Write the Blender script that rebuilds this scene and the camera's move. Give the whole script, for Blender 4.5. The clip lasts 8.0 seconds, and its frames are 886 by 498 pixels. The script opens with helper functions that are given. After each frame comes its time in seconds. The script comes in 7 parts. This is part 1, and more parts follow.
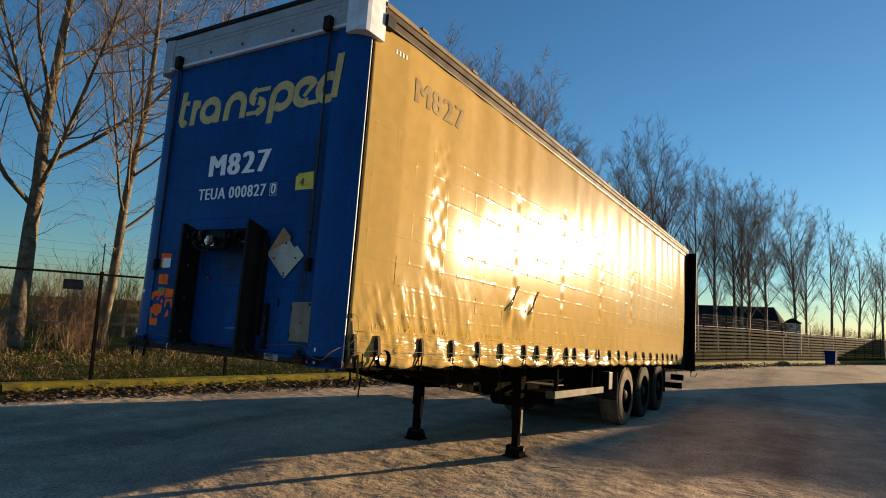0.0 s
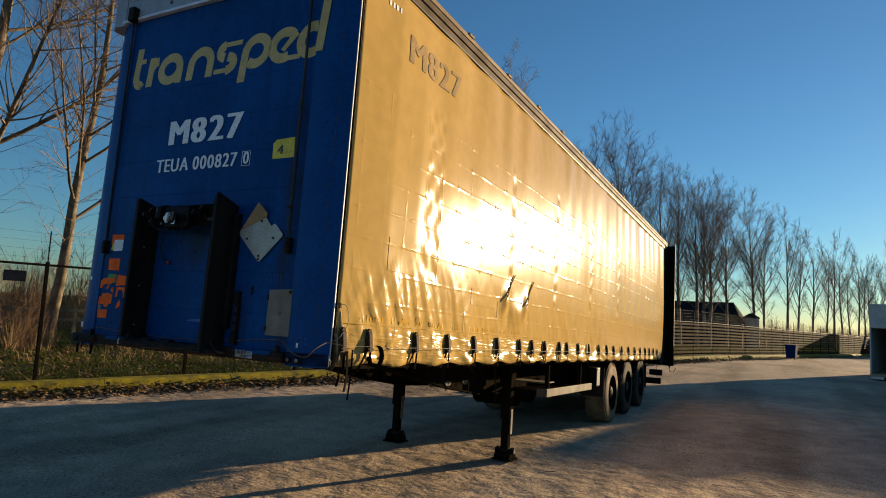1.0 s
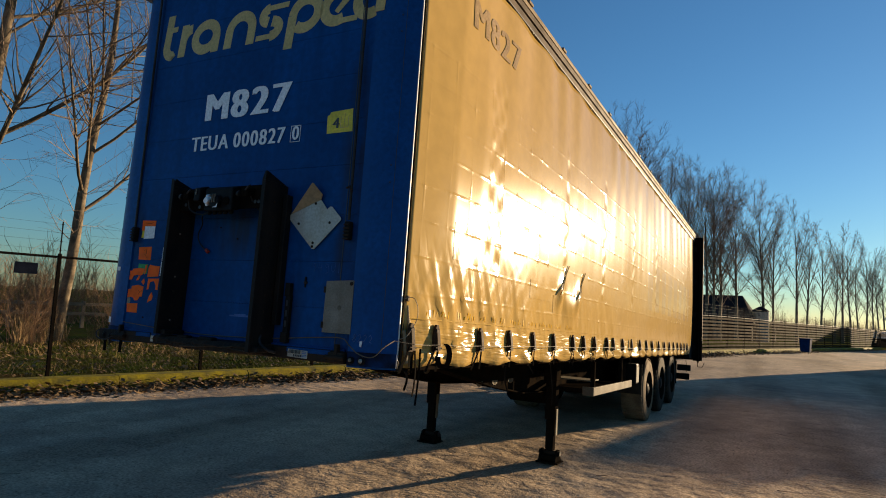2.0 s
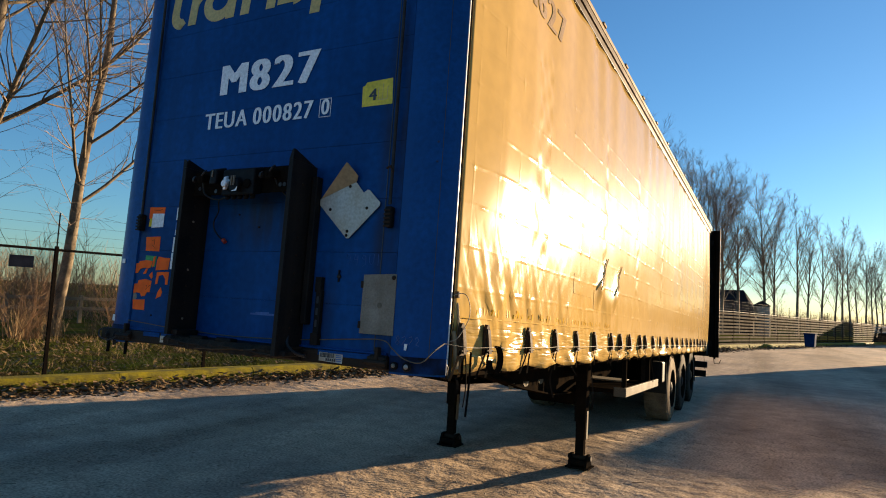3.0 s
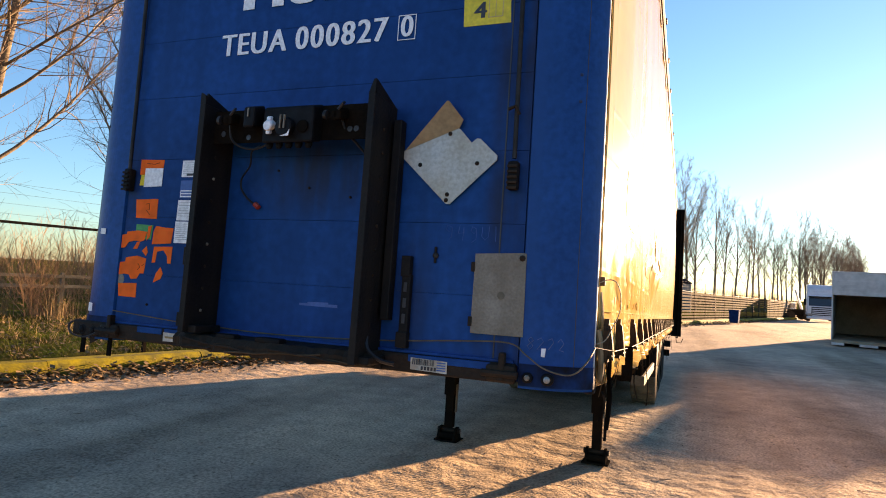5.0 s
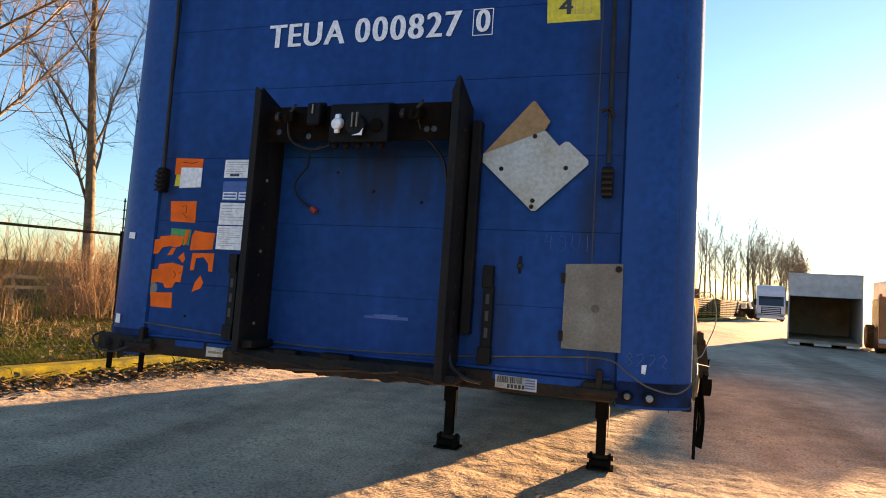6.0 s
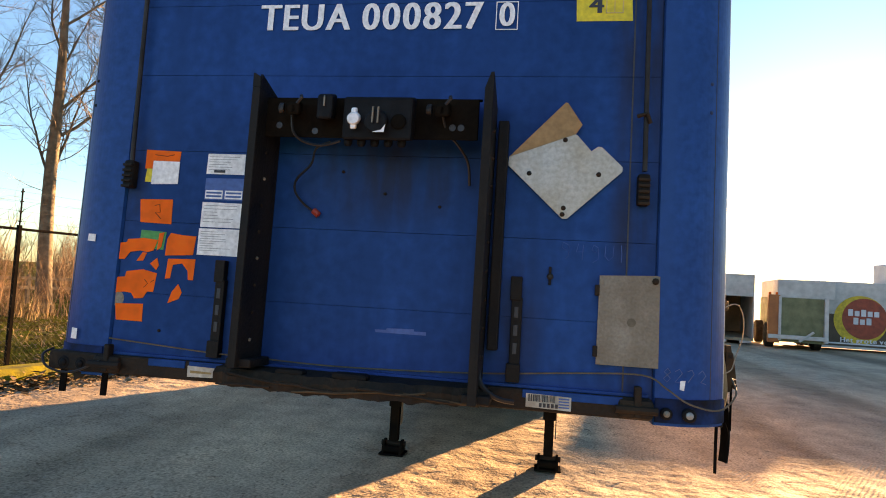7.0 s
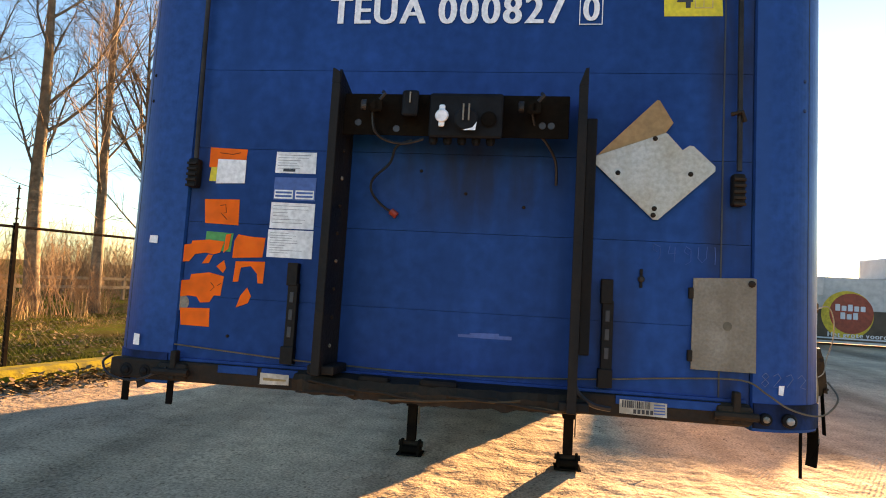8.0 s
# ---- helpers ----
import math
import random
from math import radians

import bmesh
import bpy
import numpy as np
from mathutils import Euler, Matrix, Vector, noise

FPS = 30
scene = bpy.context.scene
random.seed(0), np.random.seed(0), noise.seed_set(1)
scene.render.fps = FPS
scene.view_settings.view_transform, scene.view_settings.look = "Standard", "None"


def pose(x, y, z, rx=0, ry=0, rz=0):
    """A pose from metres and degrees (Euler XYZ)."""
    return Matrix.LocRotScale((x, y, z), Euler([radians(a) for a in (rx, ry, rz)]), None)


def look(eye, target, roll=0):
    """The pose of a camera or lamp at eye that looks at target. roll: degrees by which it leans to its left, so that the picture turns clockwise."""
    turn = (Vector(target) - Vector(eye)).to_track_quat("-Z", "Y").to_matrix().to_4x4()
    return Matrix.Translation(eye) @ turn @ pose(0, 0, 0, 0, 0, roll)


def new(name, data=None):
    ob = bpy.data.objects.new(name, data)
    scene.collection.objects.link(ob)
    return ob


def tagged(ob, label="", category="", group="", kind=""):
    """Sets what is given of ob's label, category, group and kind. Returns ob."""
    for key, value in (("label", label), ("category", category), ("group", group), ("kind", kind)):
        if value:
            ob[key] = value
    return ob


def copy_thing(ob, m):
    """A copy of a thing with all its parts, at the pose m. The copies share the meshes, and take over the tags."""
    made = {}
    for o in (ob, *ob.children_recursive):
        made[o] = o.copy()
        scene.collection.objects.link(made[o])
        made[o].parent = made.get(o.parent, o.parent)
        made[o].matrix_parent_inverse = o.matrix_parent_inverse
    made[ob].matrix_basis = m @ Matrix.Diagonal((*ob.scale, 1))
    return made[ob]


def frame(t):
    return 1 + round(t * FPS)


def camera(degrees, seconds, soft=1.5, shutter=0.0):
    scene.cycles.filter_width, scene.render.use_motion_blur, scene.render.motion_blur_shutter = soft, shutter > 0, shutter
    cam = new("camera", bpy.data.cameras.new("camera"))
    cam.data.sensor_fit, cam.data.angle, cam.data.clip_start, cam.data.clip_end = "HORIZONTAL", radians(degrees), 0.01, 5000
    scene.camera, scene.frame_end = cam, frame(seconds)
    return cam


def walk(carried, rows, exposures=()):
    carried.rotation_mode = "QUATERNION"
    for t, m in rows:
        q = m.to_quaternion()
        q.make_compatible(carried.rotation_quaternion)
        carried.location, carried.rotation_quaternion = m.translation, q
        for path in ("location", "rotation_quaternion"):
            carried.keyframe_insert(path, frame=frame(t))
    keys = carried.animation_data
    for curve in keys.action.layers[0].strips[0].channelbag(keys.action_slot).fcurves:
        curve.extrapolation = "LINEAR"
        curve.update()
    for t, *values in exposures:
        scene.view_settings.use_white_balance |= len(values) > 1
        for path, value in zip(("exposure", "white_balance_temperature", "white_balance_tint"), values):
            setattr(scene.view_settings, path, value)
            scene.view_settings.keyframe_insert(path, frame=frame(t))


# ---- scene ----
cam = camera(70.8, 8.0, soft=1.0)
PATH = [
    (0, (3.001, -3.468, 1.798), (1.96, -1.774, 2.01), 3.0),
    (0.5, (2.736, -3.28, 1.785), (1.704, -1.577, 1.973), 3.1),
    (1, (2.44, -3.04, 1.744), (1.5, -1.287, 1.949), 2.9),
    (1.5, (2.145, -2.944, 1.708), (1.203, -1.191, 1.909), 3.0),
    (1.7, (2.004, -2.896, 1.728), (1.05, -1.148, 1.922), 2.9),
    (2.8, (1.473, -2.632, 1.722), (0.551, -0.865, 1.888), 3.0),
    (3, (1.368, -2.566, 1.728), (0.427, -0.809, 1.894), 2.9),
    (3.5, (1.125, -2.459, 1.714), (0.15, -0.721, 1.883), 2.8),
    (4, (0.796, -2.366, 1.736), (-0.124, -0.598, 1.901), 3.1),
    (4.5, (0.546, -2.276, 1.725), (-0.289, -0.466, 1.893), 2.9),
    (4.7, (0.438, -2.222, 1.728), (-0.361, -0.391, 1.847), 2.9),
    (5.8, (-0.112, -2.158, 1.746), (-0.704, -0.251, 1.848), 3.2),
    (6, (-0.204, -2.194, 1.75), (-0.805, -0.289, 1.858), 3.2),
    (6.5, (-0.398, -2.212, 1.749), (-0.953, -0.293, 1.854), 3.0),
    (7, (-0.631, -2.12, 1.779), (-0.952, -0.149, 1.893), 3.3),
    (7.5, (-0.788, -2.092, 1.788), (-1.099, -0.119, 1.893), 3.0),
    (8, (-0.978, -2.101, 1.784), (-1.249, -0.122, 1.888), 3.1),
]
EXPOSURES = [(0.0, 1.38, 6800, 12), (1.0, 1.25, 6750, 12), (1.7, 1.22, 6700, 13), (3.5, 2.12, 6900, 20), (4.0, 2.38, 7300, 26), (4.5, 2.55, 7700, 30), (6.5, 2.98, 9600, 32), (8.0, 3.3, 10800, 32)]
walk(cam, [(t, look(eye, target, roll)) for t, eye, target, roll in PATH], EXPOSURES)

# ---- world and sun ----
SUN_AZ, SUN_EL = radians(24.5), radians(7.0)  # azimuth from +y towards +x
world = bpy.data.worlds.new("world")
scene.world = world
world.use_nodes = True
sky = world.node_tree.nodes.new("ShaderNodeTexSky")
sky.sky_type, sky.sun_disc = "NISHITA", False
sky.sun_elevation, sky.sun_rotation = SUN_EL, SUN_AZ
sky.air_density, sky.dust_density, sky.ozone_density = 1.0, 0.12, 4.6
back = world.node_tree.nodes["Background"]
back.inputs["Strength"].default_value = 0.068
hue = world.node_tree.nodes.new("ShaderNodeMix")
hue.data_type, hue.blend_type = "RGBA", "MULTIPLY"
hue.inputs["Factor"].default_value, hue.inputs["B"].default_value = 1.0, (0.91, 1.05, 1.00, 1)
world.node_tree.links.new(sky.outputs["Color"], hue.inputs["A"])
world.node_tree.links.new(hue.outputs["Result"], back.inputs["Color"])
sun = new("sun", bpy.data.lights.new("sun", "SUN"))
sun.data.energy, sun.data.angle, sun.data.color = 4.6, radians(0.55), (1.0, 0.77, 0.47)
sun.matrix_world = look((0, 0, 0), (-math.sin(SUN_AZ) * math.cos(SUN_EL), -math.cos(SUN_AZ) * math.cos(SUN_EL), -math.sin(SUN_EL)))


# ---- materials ----
def mat(name, base, rough=0.6, metal=0.0, dark=0.6, scale=6.0, fine=60.0, bump=0.1, tint=None, spec=0.5, per_object=0.0, rough_var=0.15, streaks=None, grain=1.0):
    """A surface with stains at one scale, grain at a finer one, and relief."""
    m = bpy.data.materials.new(name)
    m.use_nodes = True
    nt = m.node_tree
    b = nt.nodes["Principled BSDF"]
    link = nt.links.new
    co = nt.nodes.new("ShaderNodeTexCoord").outputs["Object"]
    n1, n2 = nt.nodes.new("ShaderNodeTexNoise"), nt.nodes.new("ShaderNodeTexNoise")
    for n, s, d in ((n1, scale, 6.0), (n2, fine, 3.0)):
        n.inputs["Scale"].default_value, n.inputs["Detail"].default_value = s, d
        link(co, n.inputs["Vector"])
    r1 = nt.nodes.new("ShaderNodeMapRange")
    r1.inputs["From Min"].default_value, r1.inputs["From Max"].default_value = 0.35, 0.7
    link(n1.outputs["Fac"], r1.inputs["Value"])
    mix = nt.nodes.new("ShaderNodeMix")
    mix.data_type = "RGBA"
    mix.inputs["A"].default_value = (*base, 1)
    mix.inputs["B"].default_value = (*(tint or [c * dark for c in base]), 1)
    link(r1.outputs["Result"], mix.inputs["Factor"])
    r2 = nt.nodes.new("ShaderNodeMapRange")
    r2.inputs["From Min"].default_value, r2.inputs["From Max"].default_value = 0.3, 0.7
    r2.inputs["To Min"].default_value, r2.inputs["To Max"].default_value = 1 - 0.18 * grain, 1 + 0.14 * grain
    link(n2.outputs["Fac"], r2.inputs["Value"])
    mul = nt.nodes.new("ShaderNodeVectorMath")
    mul.operation = "SCALE"
    link(mix.outputs["Result"], mul.inputs[0])
    link(r2.outputs["Result"], mul.inputs["Scale"])
    out = mul.outputs["Vector"]
    if streaks:  # runs of grime that hang down the surface
        mp = nt.nodes.new("ShaderNodeMapping")
        mp.inputs["Scale"].default_value = (11, 11, 0.55)
        n3 = nt.nodes.new("ShaderNodeTexNoise")
        n3.inputs["Scale"].default_value, n3.inputs["Detail"].default_value = 1.0, 7.0
        r4 = nt.nodes.new("ShaderNodeMapRange")
        r4.inputs["From Min"].default_value, r4.inputs["From Max"].default_value = 0.48, 0.80
        m4 = nt.nodes.new("ShaderNodeMix")
        m4.data_type = "RGBA"
        link(co, mp.inputs["Vector"])
        link(mp.outputs["Vector"], n3.inputs["Vector"])
        link(n3.outputs["Fac"], r4.inputs["Value"])
        link(r4.outputs["Result"], m4.inputs["Factor"])
        link(out, m4.inputs["A"])
        m4.inputs["B"].default_value = (*streaks, 1)
        out = m4.outputs["Result"]
    if per_object:
        oi = nt.nodes.new("ShaderNodeObjectInfo")
        r3 = nt.nodes.new("ShaderNodeMapRange")
        r3.inputs["To Min"].default_value, r3.inputs["To Max"].default_value = 1 - per_object, 1 + per_object
        link(oi.outputs["Random"], r3.inputs["Value"])
        m2 = nt.nodes.new("ShaderNodeVectorMath")
        m2.operation = "SCALE"
        link(out, m2.inputs[0])
        link(r3.outputs["Result"], m2.inputs["Scale"])
        out = m2.outputs["Vector"]
    link(out, b.inputs["Base Color"])
    rr = nt.nodes.new("ShaderNodeMapRange")
    rr.inputs["To Min"].default_value, rr.inputs["To Max"].default_value = max(0.05, rough - rough_var), min(1.0, rough + rough_var)
    link(n1.outputs["Fac"], rr.inputs["Value"])
    link(rr.outputs["Result"], b.inputs["Roughness"])
    b.inputs["Metallic"].default_value = metal
    b.inputs["Specular IOR Level"].default_value = spec
    if bump:
        bp = nt.nodes.new("ShaderNodeBump")
        bp.inputs["Strength"].default_value, bp.inputs["Distance"].default_value = bump, 0.01
        link(n2.outputs["Fac"], bp.inputs["Height"])
        link(bp.outputs["Normal"], b.inputs["Normal"])
    return m


M_BLUE = mat("blue_paint", (0.0, 0.064, 0.235), 0.38, dark=0.62, scale=1.4, fine=24, bump=0.02, streaks=(0.001, 0.042, 0.15), spec=0.07)
M_BLUE2 = mat("blue_paint_corner", (0.0, 0.064, 0.235), 0.36, dark=0.78, scale=2, fine=40, bump=0.02, streaks=(0.004, 0.064, 0.215), spec=0.11)


def stain(m, spots, tone):
    """Dirt of its own shape on a surface: soft patches at (x, z) with half sizes, broken up by runs."""
    nt = m.node_tree
    link = nt.links.new
    co = nt.nodes.new("ShaderNodeTexCoord").outputs["Object"]
    xyz = nt.nodes.new("ShaderNodeSeparateXYZ")
    link(co, xyz.inputs["Vector"])
    mp = nt.nodes.new("ShaderNodeMapping")
    mp.inputs["Scale"].default_value = (14, 14, 2.2)
    runs = nt.nodes.new("ShaderNodeTexNoise")
    runs.inputs["Scale"].default_value, runs.inputs["Detail"].default_value = 1.0, 6.0
    link(co, mp.inputs["Vector"])
    link(mp.outputs["Vector"], runs.inputs["Vector"])

    def op(kind, a, b):
        n = nt.nodes.new("ShaderNodeMath")
        n.operation, n.use_clamp = kind, kind in ("SUBTRACT", "ADD") and isinstance(a, (int, float))
        for i, v in enumerate((a, b)):
            if isinstance(v, (int, float)):
                n.inputs[i].default_value = v
            else:
                link(v, n.inputs[i])
        return n.outputs["Value"]

    total = None
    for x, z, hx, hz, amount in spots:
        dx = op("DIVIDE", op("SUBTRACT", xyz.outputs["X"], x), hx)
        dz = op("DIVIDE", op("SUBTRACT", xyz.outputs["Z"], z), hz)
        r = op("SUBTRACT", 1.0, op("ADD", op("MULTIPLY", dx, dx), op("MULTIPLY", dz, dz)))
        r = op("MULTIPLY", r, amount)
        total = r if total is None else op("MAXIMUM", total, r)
    r2 = nt.nodes.new("ShaderNodeMapRange")
    r2.inputs["From Min"].default_value, r2.inputs["From Max"].default_value = 0.32, 0.62
    link(runs.outputs["Fac"], r2.inputs["Value"])
    mix = nt.nodes.new("ShaderNodeMix")
    mix.data_type = "RGBA"
    base = nt.nodes["Principled BSDF"].inputs["Base Color"]
    link(base.links[0].from_socket, mix.inputs["A"])
    mix.inputs["B"].default_value = (*tone, 1)
    link(op("MULTIPLY", total, r2.outputs["Result"]), mix.inputs["Factor"])
    link(mix.outputs["Result"], base)


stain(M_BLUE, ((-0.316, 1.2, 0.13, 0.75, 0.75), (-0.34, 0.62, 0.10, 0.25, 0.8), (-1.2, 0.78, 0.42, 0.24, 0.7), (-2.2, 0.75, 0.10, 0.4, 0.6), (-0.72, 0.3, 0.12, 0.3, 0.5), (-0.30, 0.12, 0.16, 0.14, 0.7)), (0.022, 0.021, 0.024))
M_SEAMBLUE = mat("dirty_blue_rivet", (0.004, 0.03, 0.10), 0.5, scale=9, fine=60)
M_EDGE = mat("white_sealing_strip", (0.78, 0.77, 0.74), 0.5, dark=0.8, scale=5, fine=60, bump=0.02)
M_TARP = mat("golden_tarpaulin", (0.50, 0.31, 0.058), 0.18, dark=0.82, scale=1.3, fine=25, bump=0.05, spec=0.13, rough_var=0.04)
M_FARRAIL = mat("pale_top_rail", (0.15, 0.13, 0.11), 0.7, scale=4, fine=40, bump=0.02, spec=0.12)
M_BLACK = mat("black_steel", (0.008, 0.008, 0.009), 0.6, dark=0.5, scale=9, fine=80, bump=0.15, tint=(0.020, 0.014, 0.010), spec=0.1)
M_CHASSIS = mat("chassis_steel", (0.008, 0.0072, 0.0066), 0.9, scale=7, fine=60, bump=0.15, tint=(0.017, 0.012, 0.008), spec=0.0)
M_CHANNEL = mat("grimy_channel_steel", (0.008, 0.008, 0.0085), 0.6, scale=10, fine=70, bump=0.25, tint=(0.018, 0.0145, 0.012), spec=0.14, streaks=(0.024, 0.019, 0.015))
M_CORNERSCUFF = mat("scuffed_corner", (0.007, 0.007, 0.008), 0.7, scale=6, fine=60, bump=0.15, tint=(0.002, 0.045, 0.17), spec=0.1)
M_BUCKLE = mat("worn_buckle_steel", (0.038, 0.025, 0.016), 0.7, scale=14, fine=90, bump=0.2, tint=(0.080, 0.048, 0.026), spec=0.06)
M_RUST = mat("rusty_steel", (0.014, 0.011, 0.009), 0.75, scale=7, fine=60, bump=0.4, tint=(0.040, 0.024, 0.014), spec=0.2)
M_SILVER = mat("aluminium_profile", (0.62, 0.64, 0.68), 0.4, metal=0.2, dark=0.9, scale=3, fine=12, bump=0.01)
M_HEADER = mat("grey_header_sheet", (0.30, 0.32, 0.36), 0.5, dark=0.75, scale=2.5, fine=40, bump=0.03)
M_ROD = mat("grimy_tensioner_tube", (0.045, 0.040, 0.038), 0.5, metal=0.3, scale=8, fine=60, bump=0.1, tint=(0.020, 0.016, 0.013), spec=0.2)
M_RAIL = mat("weathered_rail", (0.10, 0.066, 0.040), 0.7, dark=0.5, scale=4, fine=50, bump=0.1, spec=0.08)
M_STITCH = mat("worn_yellow_print", (0.66, 0.37, 0.02), 0.2, dark=0.85, scale=14, fine=60, bump=0.0, spec=0.09)
M_ROOFTARP = mat("faded_roof_tarpaulin", (0.25, 0.175, 0.095), 0.7, dark=0.7, scale=3, fine=40, bump=0.1, spec=0.1)
M_GALV = mat("galvanised_plate", (0.27, 0.24, 0.19), 0.6, metal=0.15, tint=(0.17, 0.13, 0.09), scale=6, fine=110, bump=0.5, streaks=(0.16, 0.125, 0.085))
M_BENT = mat("scuffed_aluminium", (0.46, 0.43, 0.385), 0.45, metal=0.3, dark=0.72, scale=7, fine=70, bump=0.08, tint=(0.40, 0.35, 0.27), streaks=(0.30, 0.23, 0.15))
M_WHITE = mat("white_vinyl", (0.84, 0.85, 0.86), 0.5, dark=0.86, scale=6, fine=60, bump=0.02)
M_LETTER = mat("faded_gold_vinyl", (0.60, 0.43, 0.14), 0.5, dark=0.8, scale=8, fine=60, bump=0.02)
M_GREYINK = mat("faded_grey_ink", (0.38, 0.26, 0.12), 0.22, dark=0.8, scale=5, fine=60, bump=0.02, spec=0.10)
M_CARD = mat("brown_inner_face", (0.33, 0.24, 0.13), 0.7, dark=0.75, scale=6, fine=50, bump=0.05)
M_ORANGE = mat("orange_sticker", (1.0, 0.135, 0.008), 0.6, dark=0.95, scale=12, fine=14, bump=0.03, spec=0.2)
M_GREEN = mat("green_sticker", (0.01, 0.32, 0.07), 0.5, scale=12)
M_YELLOW = mat("yellow_sticker", (0.75, 0.58, 0.02), 0.45, dark=0.8, scale=10, bump=0.02)
M_PAPER = mat("paper_label", (0.82, 0.83, 0.82), 0.6, dark=0.9, scale=14, bump=0.03)
M_OLDPAPER = mat("grimy_paper_label", (0.56, 0.53, 0.46), 0.7, dark=0.75, scale=18, fine=60, bump=0.03, tint=(0.34, 0.29, 0.22))
M_PRINT = mat("grey_print", (0.22, 0.22, 0.23), 0.6)
M_CHALK = mat("smeared_chalk", (0.10, 0.17, 0.33), 0.8, scale=12)
M_INK = mat("printed_ink", (0.03, 0.03, 0.035), 0.5)
M_PALEBLUE = mat("blue_label", (0.03, 0.12, 0.38), 0.5)
# tan holds both dust and the sunlight on the first axle's tyres
M_LITDUSTRUBBER = mat("dusty_sunlit_tyre", (0.21, 0.155, 0.095), 0.9, scale=6, fine=40, bump=0.3, tint=(0.12, 0.085, 0.055), spec=0.1)
M_RUBBER = mat("dusty_rubber", (0.022, 0.019, 0.016), 0.9, scale=8, fine=70, bump=0.25, tint=(0.055, 0.042, 0.03), spec=0.1)
M_SIGN = mat("dull_sign_plate", (0.014, 0.018, 0.030), 0.8, scale=8, fine=60, spec=0.0)
M_STRAP = mat("black_webbing", (0.010, 0.009, 0.008), 1.0, scale=15, fine=200, bump=0.0, spec=0.0, rough_var=0.0)
M_ROPE = mat("pale_cord", (0.13, 0.10, 0.065), 0.7, scale=20, fine=200, bump=0.2)
# lighter copy of the cord, with backlight put into the colour
M_BACKLITROPE = mat("backlit_cord", (0.34, 0.27, 0.19), 0.7, scale=20, fine=200, bump=0.2)
M_CABLE = mat("black_cable", (0.012, 0.012, 0.013), 0.5, scale=20)
M_RED = mat("red_plug", (0.5, 0.05, 0.02), 0.5)
M_PLASTIC = mat("black_plastic", (0.010, 0.010, 0.011), 0.6, scale=20, spec=0.12)
M_UNDERRUN = mat("dull_aluminium_rail", (0.17, 0.145, 0.105), 0.7, dark=0.7, scale=5, fine=60, bump=0.05, spec=0.08)
M_LENS = mat("clear_lens", (0.32, 0.32, 0.30), 0.2, spec=0.8)
M_CONCRETE_Y = mat("yellow_painted_concrete", (0.31, 0.245, 0.010), 0.85, scale=4, fine=30, bump=0.6, tint=(0.10, 0.092, 0.025), per_object=0.15, spec=0.15)
M_BARK = mat("pale_bark", (0.20, 0.155, 0.105), 0.9, scale=4.5, fine=13, bump=1.0, tint=(0.075, 0.056, 0.038), spec=0.15)
M_TWIG = mat("brown_twigs", (0.24, 0.165, 0.11), 0.9, scale=2, fine=20, bump=0.0, dark=0.6)
M_SHRUB = mat("shrub_twigs", (0.27, 0.145, 0.065), 0.9, scale=1.5, fine=20, bump=0.0, tint=(0.14, 0.08, 0.04))
M_REED = mat("dry_reed", (0.34, 0.215, 0.09), 0.85, scale=2, fine=30, bump=0.0)
M_FENCE = mat("fence_steel", (0.014, 0.011, 0.009), 0.8, scale=9, fine=60, bump=0.05, spec=0.0)
M_SLAT = mat("brown_fence_slats", (0.060, 0.040, 0.024), 0.85, scale=3, fine=30, bump=0.05, tint=(0.03, 0.021, 0.014), spec=0.02)
M_WIRE = mat("fence_wire", (0.05, 0.046, 0.04), 0.6, scale=9, spec=0.2)
M_WOOD = mat("weathered_timber", (0.21, 0.16, 0.105), 0.85, scale=3, fine=40, bump=0.3)
M_GRASS = mat("grass", (0.066, 0.085, 0.012), 0.8, scale=1.3, fine=9, bump=0.2, tint=(0.075, 0.050, 0.019), spec=0.0)
M_LEAF = mat("dead_leaves", (0.22, 0.13, 0.05), 0.8, scale=3, fine=30, bump=0.0, tint=(0.08, 0.05, 0.025))
M_ROOFDARK = mat("dark_roof_sheet", (0.022, 0.022, 0.025), 0.95, scale=1, fine=8, bump=0.1, spec=0.02)
M_BRICK = mat("barn_wall", (0.045, 0.03, 0.022), 0.95, scale=2, fine=12, spec=0.02)
M_SILO = mat("silo_sheet", (0.30, 0.28, 0.25), 0.8, scale=2, spec=0.1)
M_BIN = mat("blue_bin_plastic", (0.003, 0.028, 0.12), 0.85, scale=4, spec=0.03)
M_VANWHITE = mat("white_truck_paint", (0.62, 0.63, 0.66), 0.35, dark=0.85, scale=2, bump=0.01)
M_VANBOX = mat("box_body_sheet", (0.52, 0.49, 0.46), 0.6, dark=0.88, scale=1.2, fine=4, bump=0.02)
M_PLY = mat("box_lining_plywood", (0.38, 0.28, 0.18), 0.8, scale=2, fine=30)
M_DARKTARP = mat("dark_trailer_side", (0.085, 0.05, 0.03), 0.6, scale=2, fine=30)
M_LOGO_R = mat("red_brown_disc", (0.42, 0.05, 0.02), 0.5)
M_LOGO_Y = mat("yellow_ring", (0.75, 0.48, 0.03), 0.5)
M_TRUCKORANGE = mat("orange_truck_paint", (0.55, 0.14, 0.03), 0.5, scale=2)
M_GREENGREY = mat("green_grey_skip", (0.20, 0.20, 0.10), 0.7, scale=3)
M_STONE = mat("pebbles", (0.30, 0.25, 0.19), 0.85, scale=5, fine=40, bump=0.1, tint=(0.14, 0.12, 0.10))


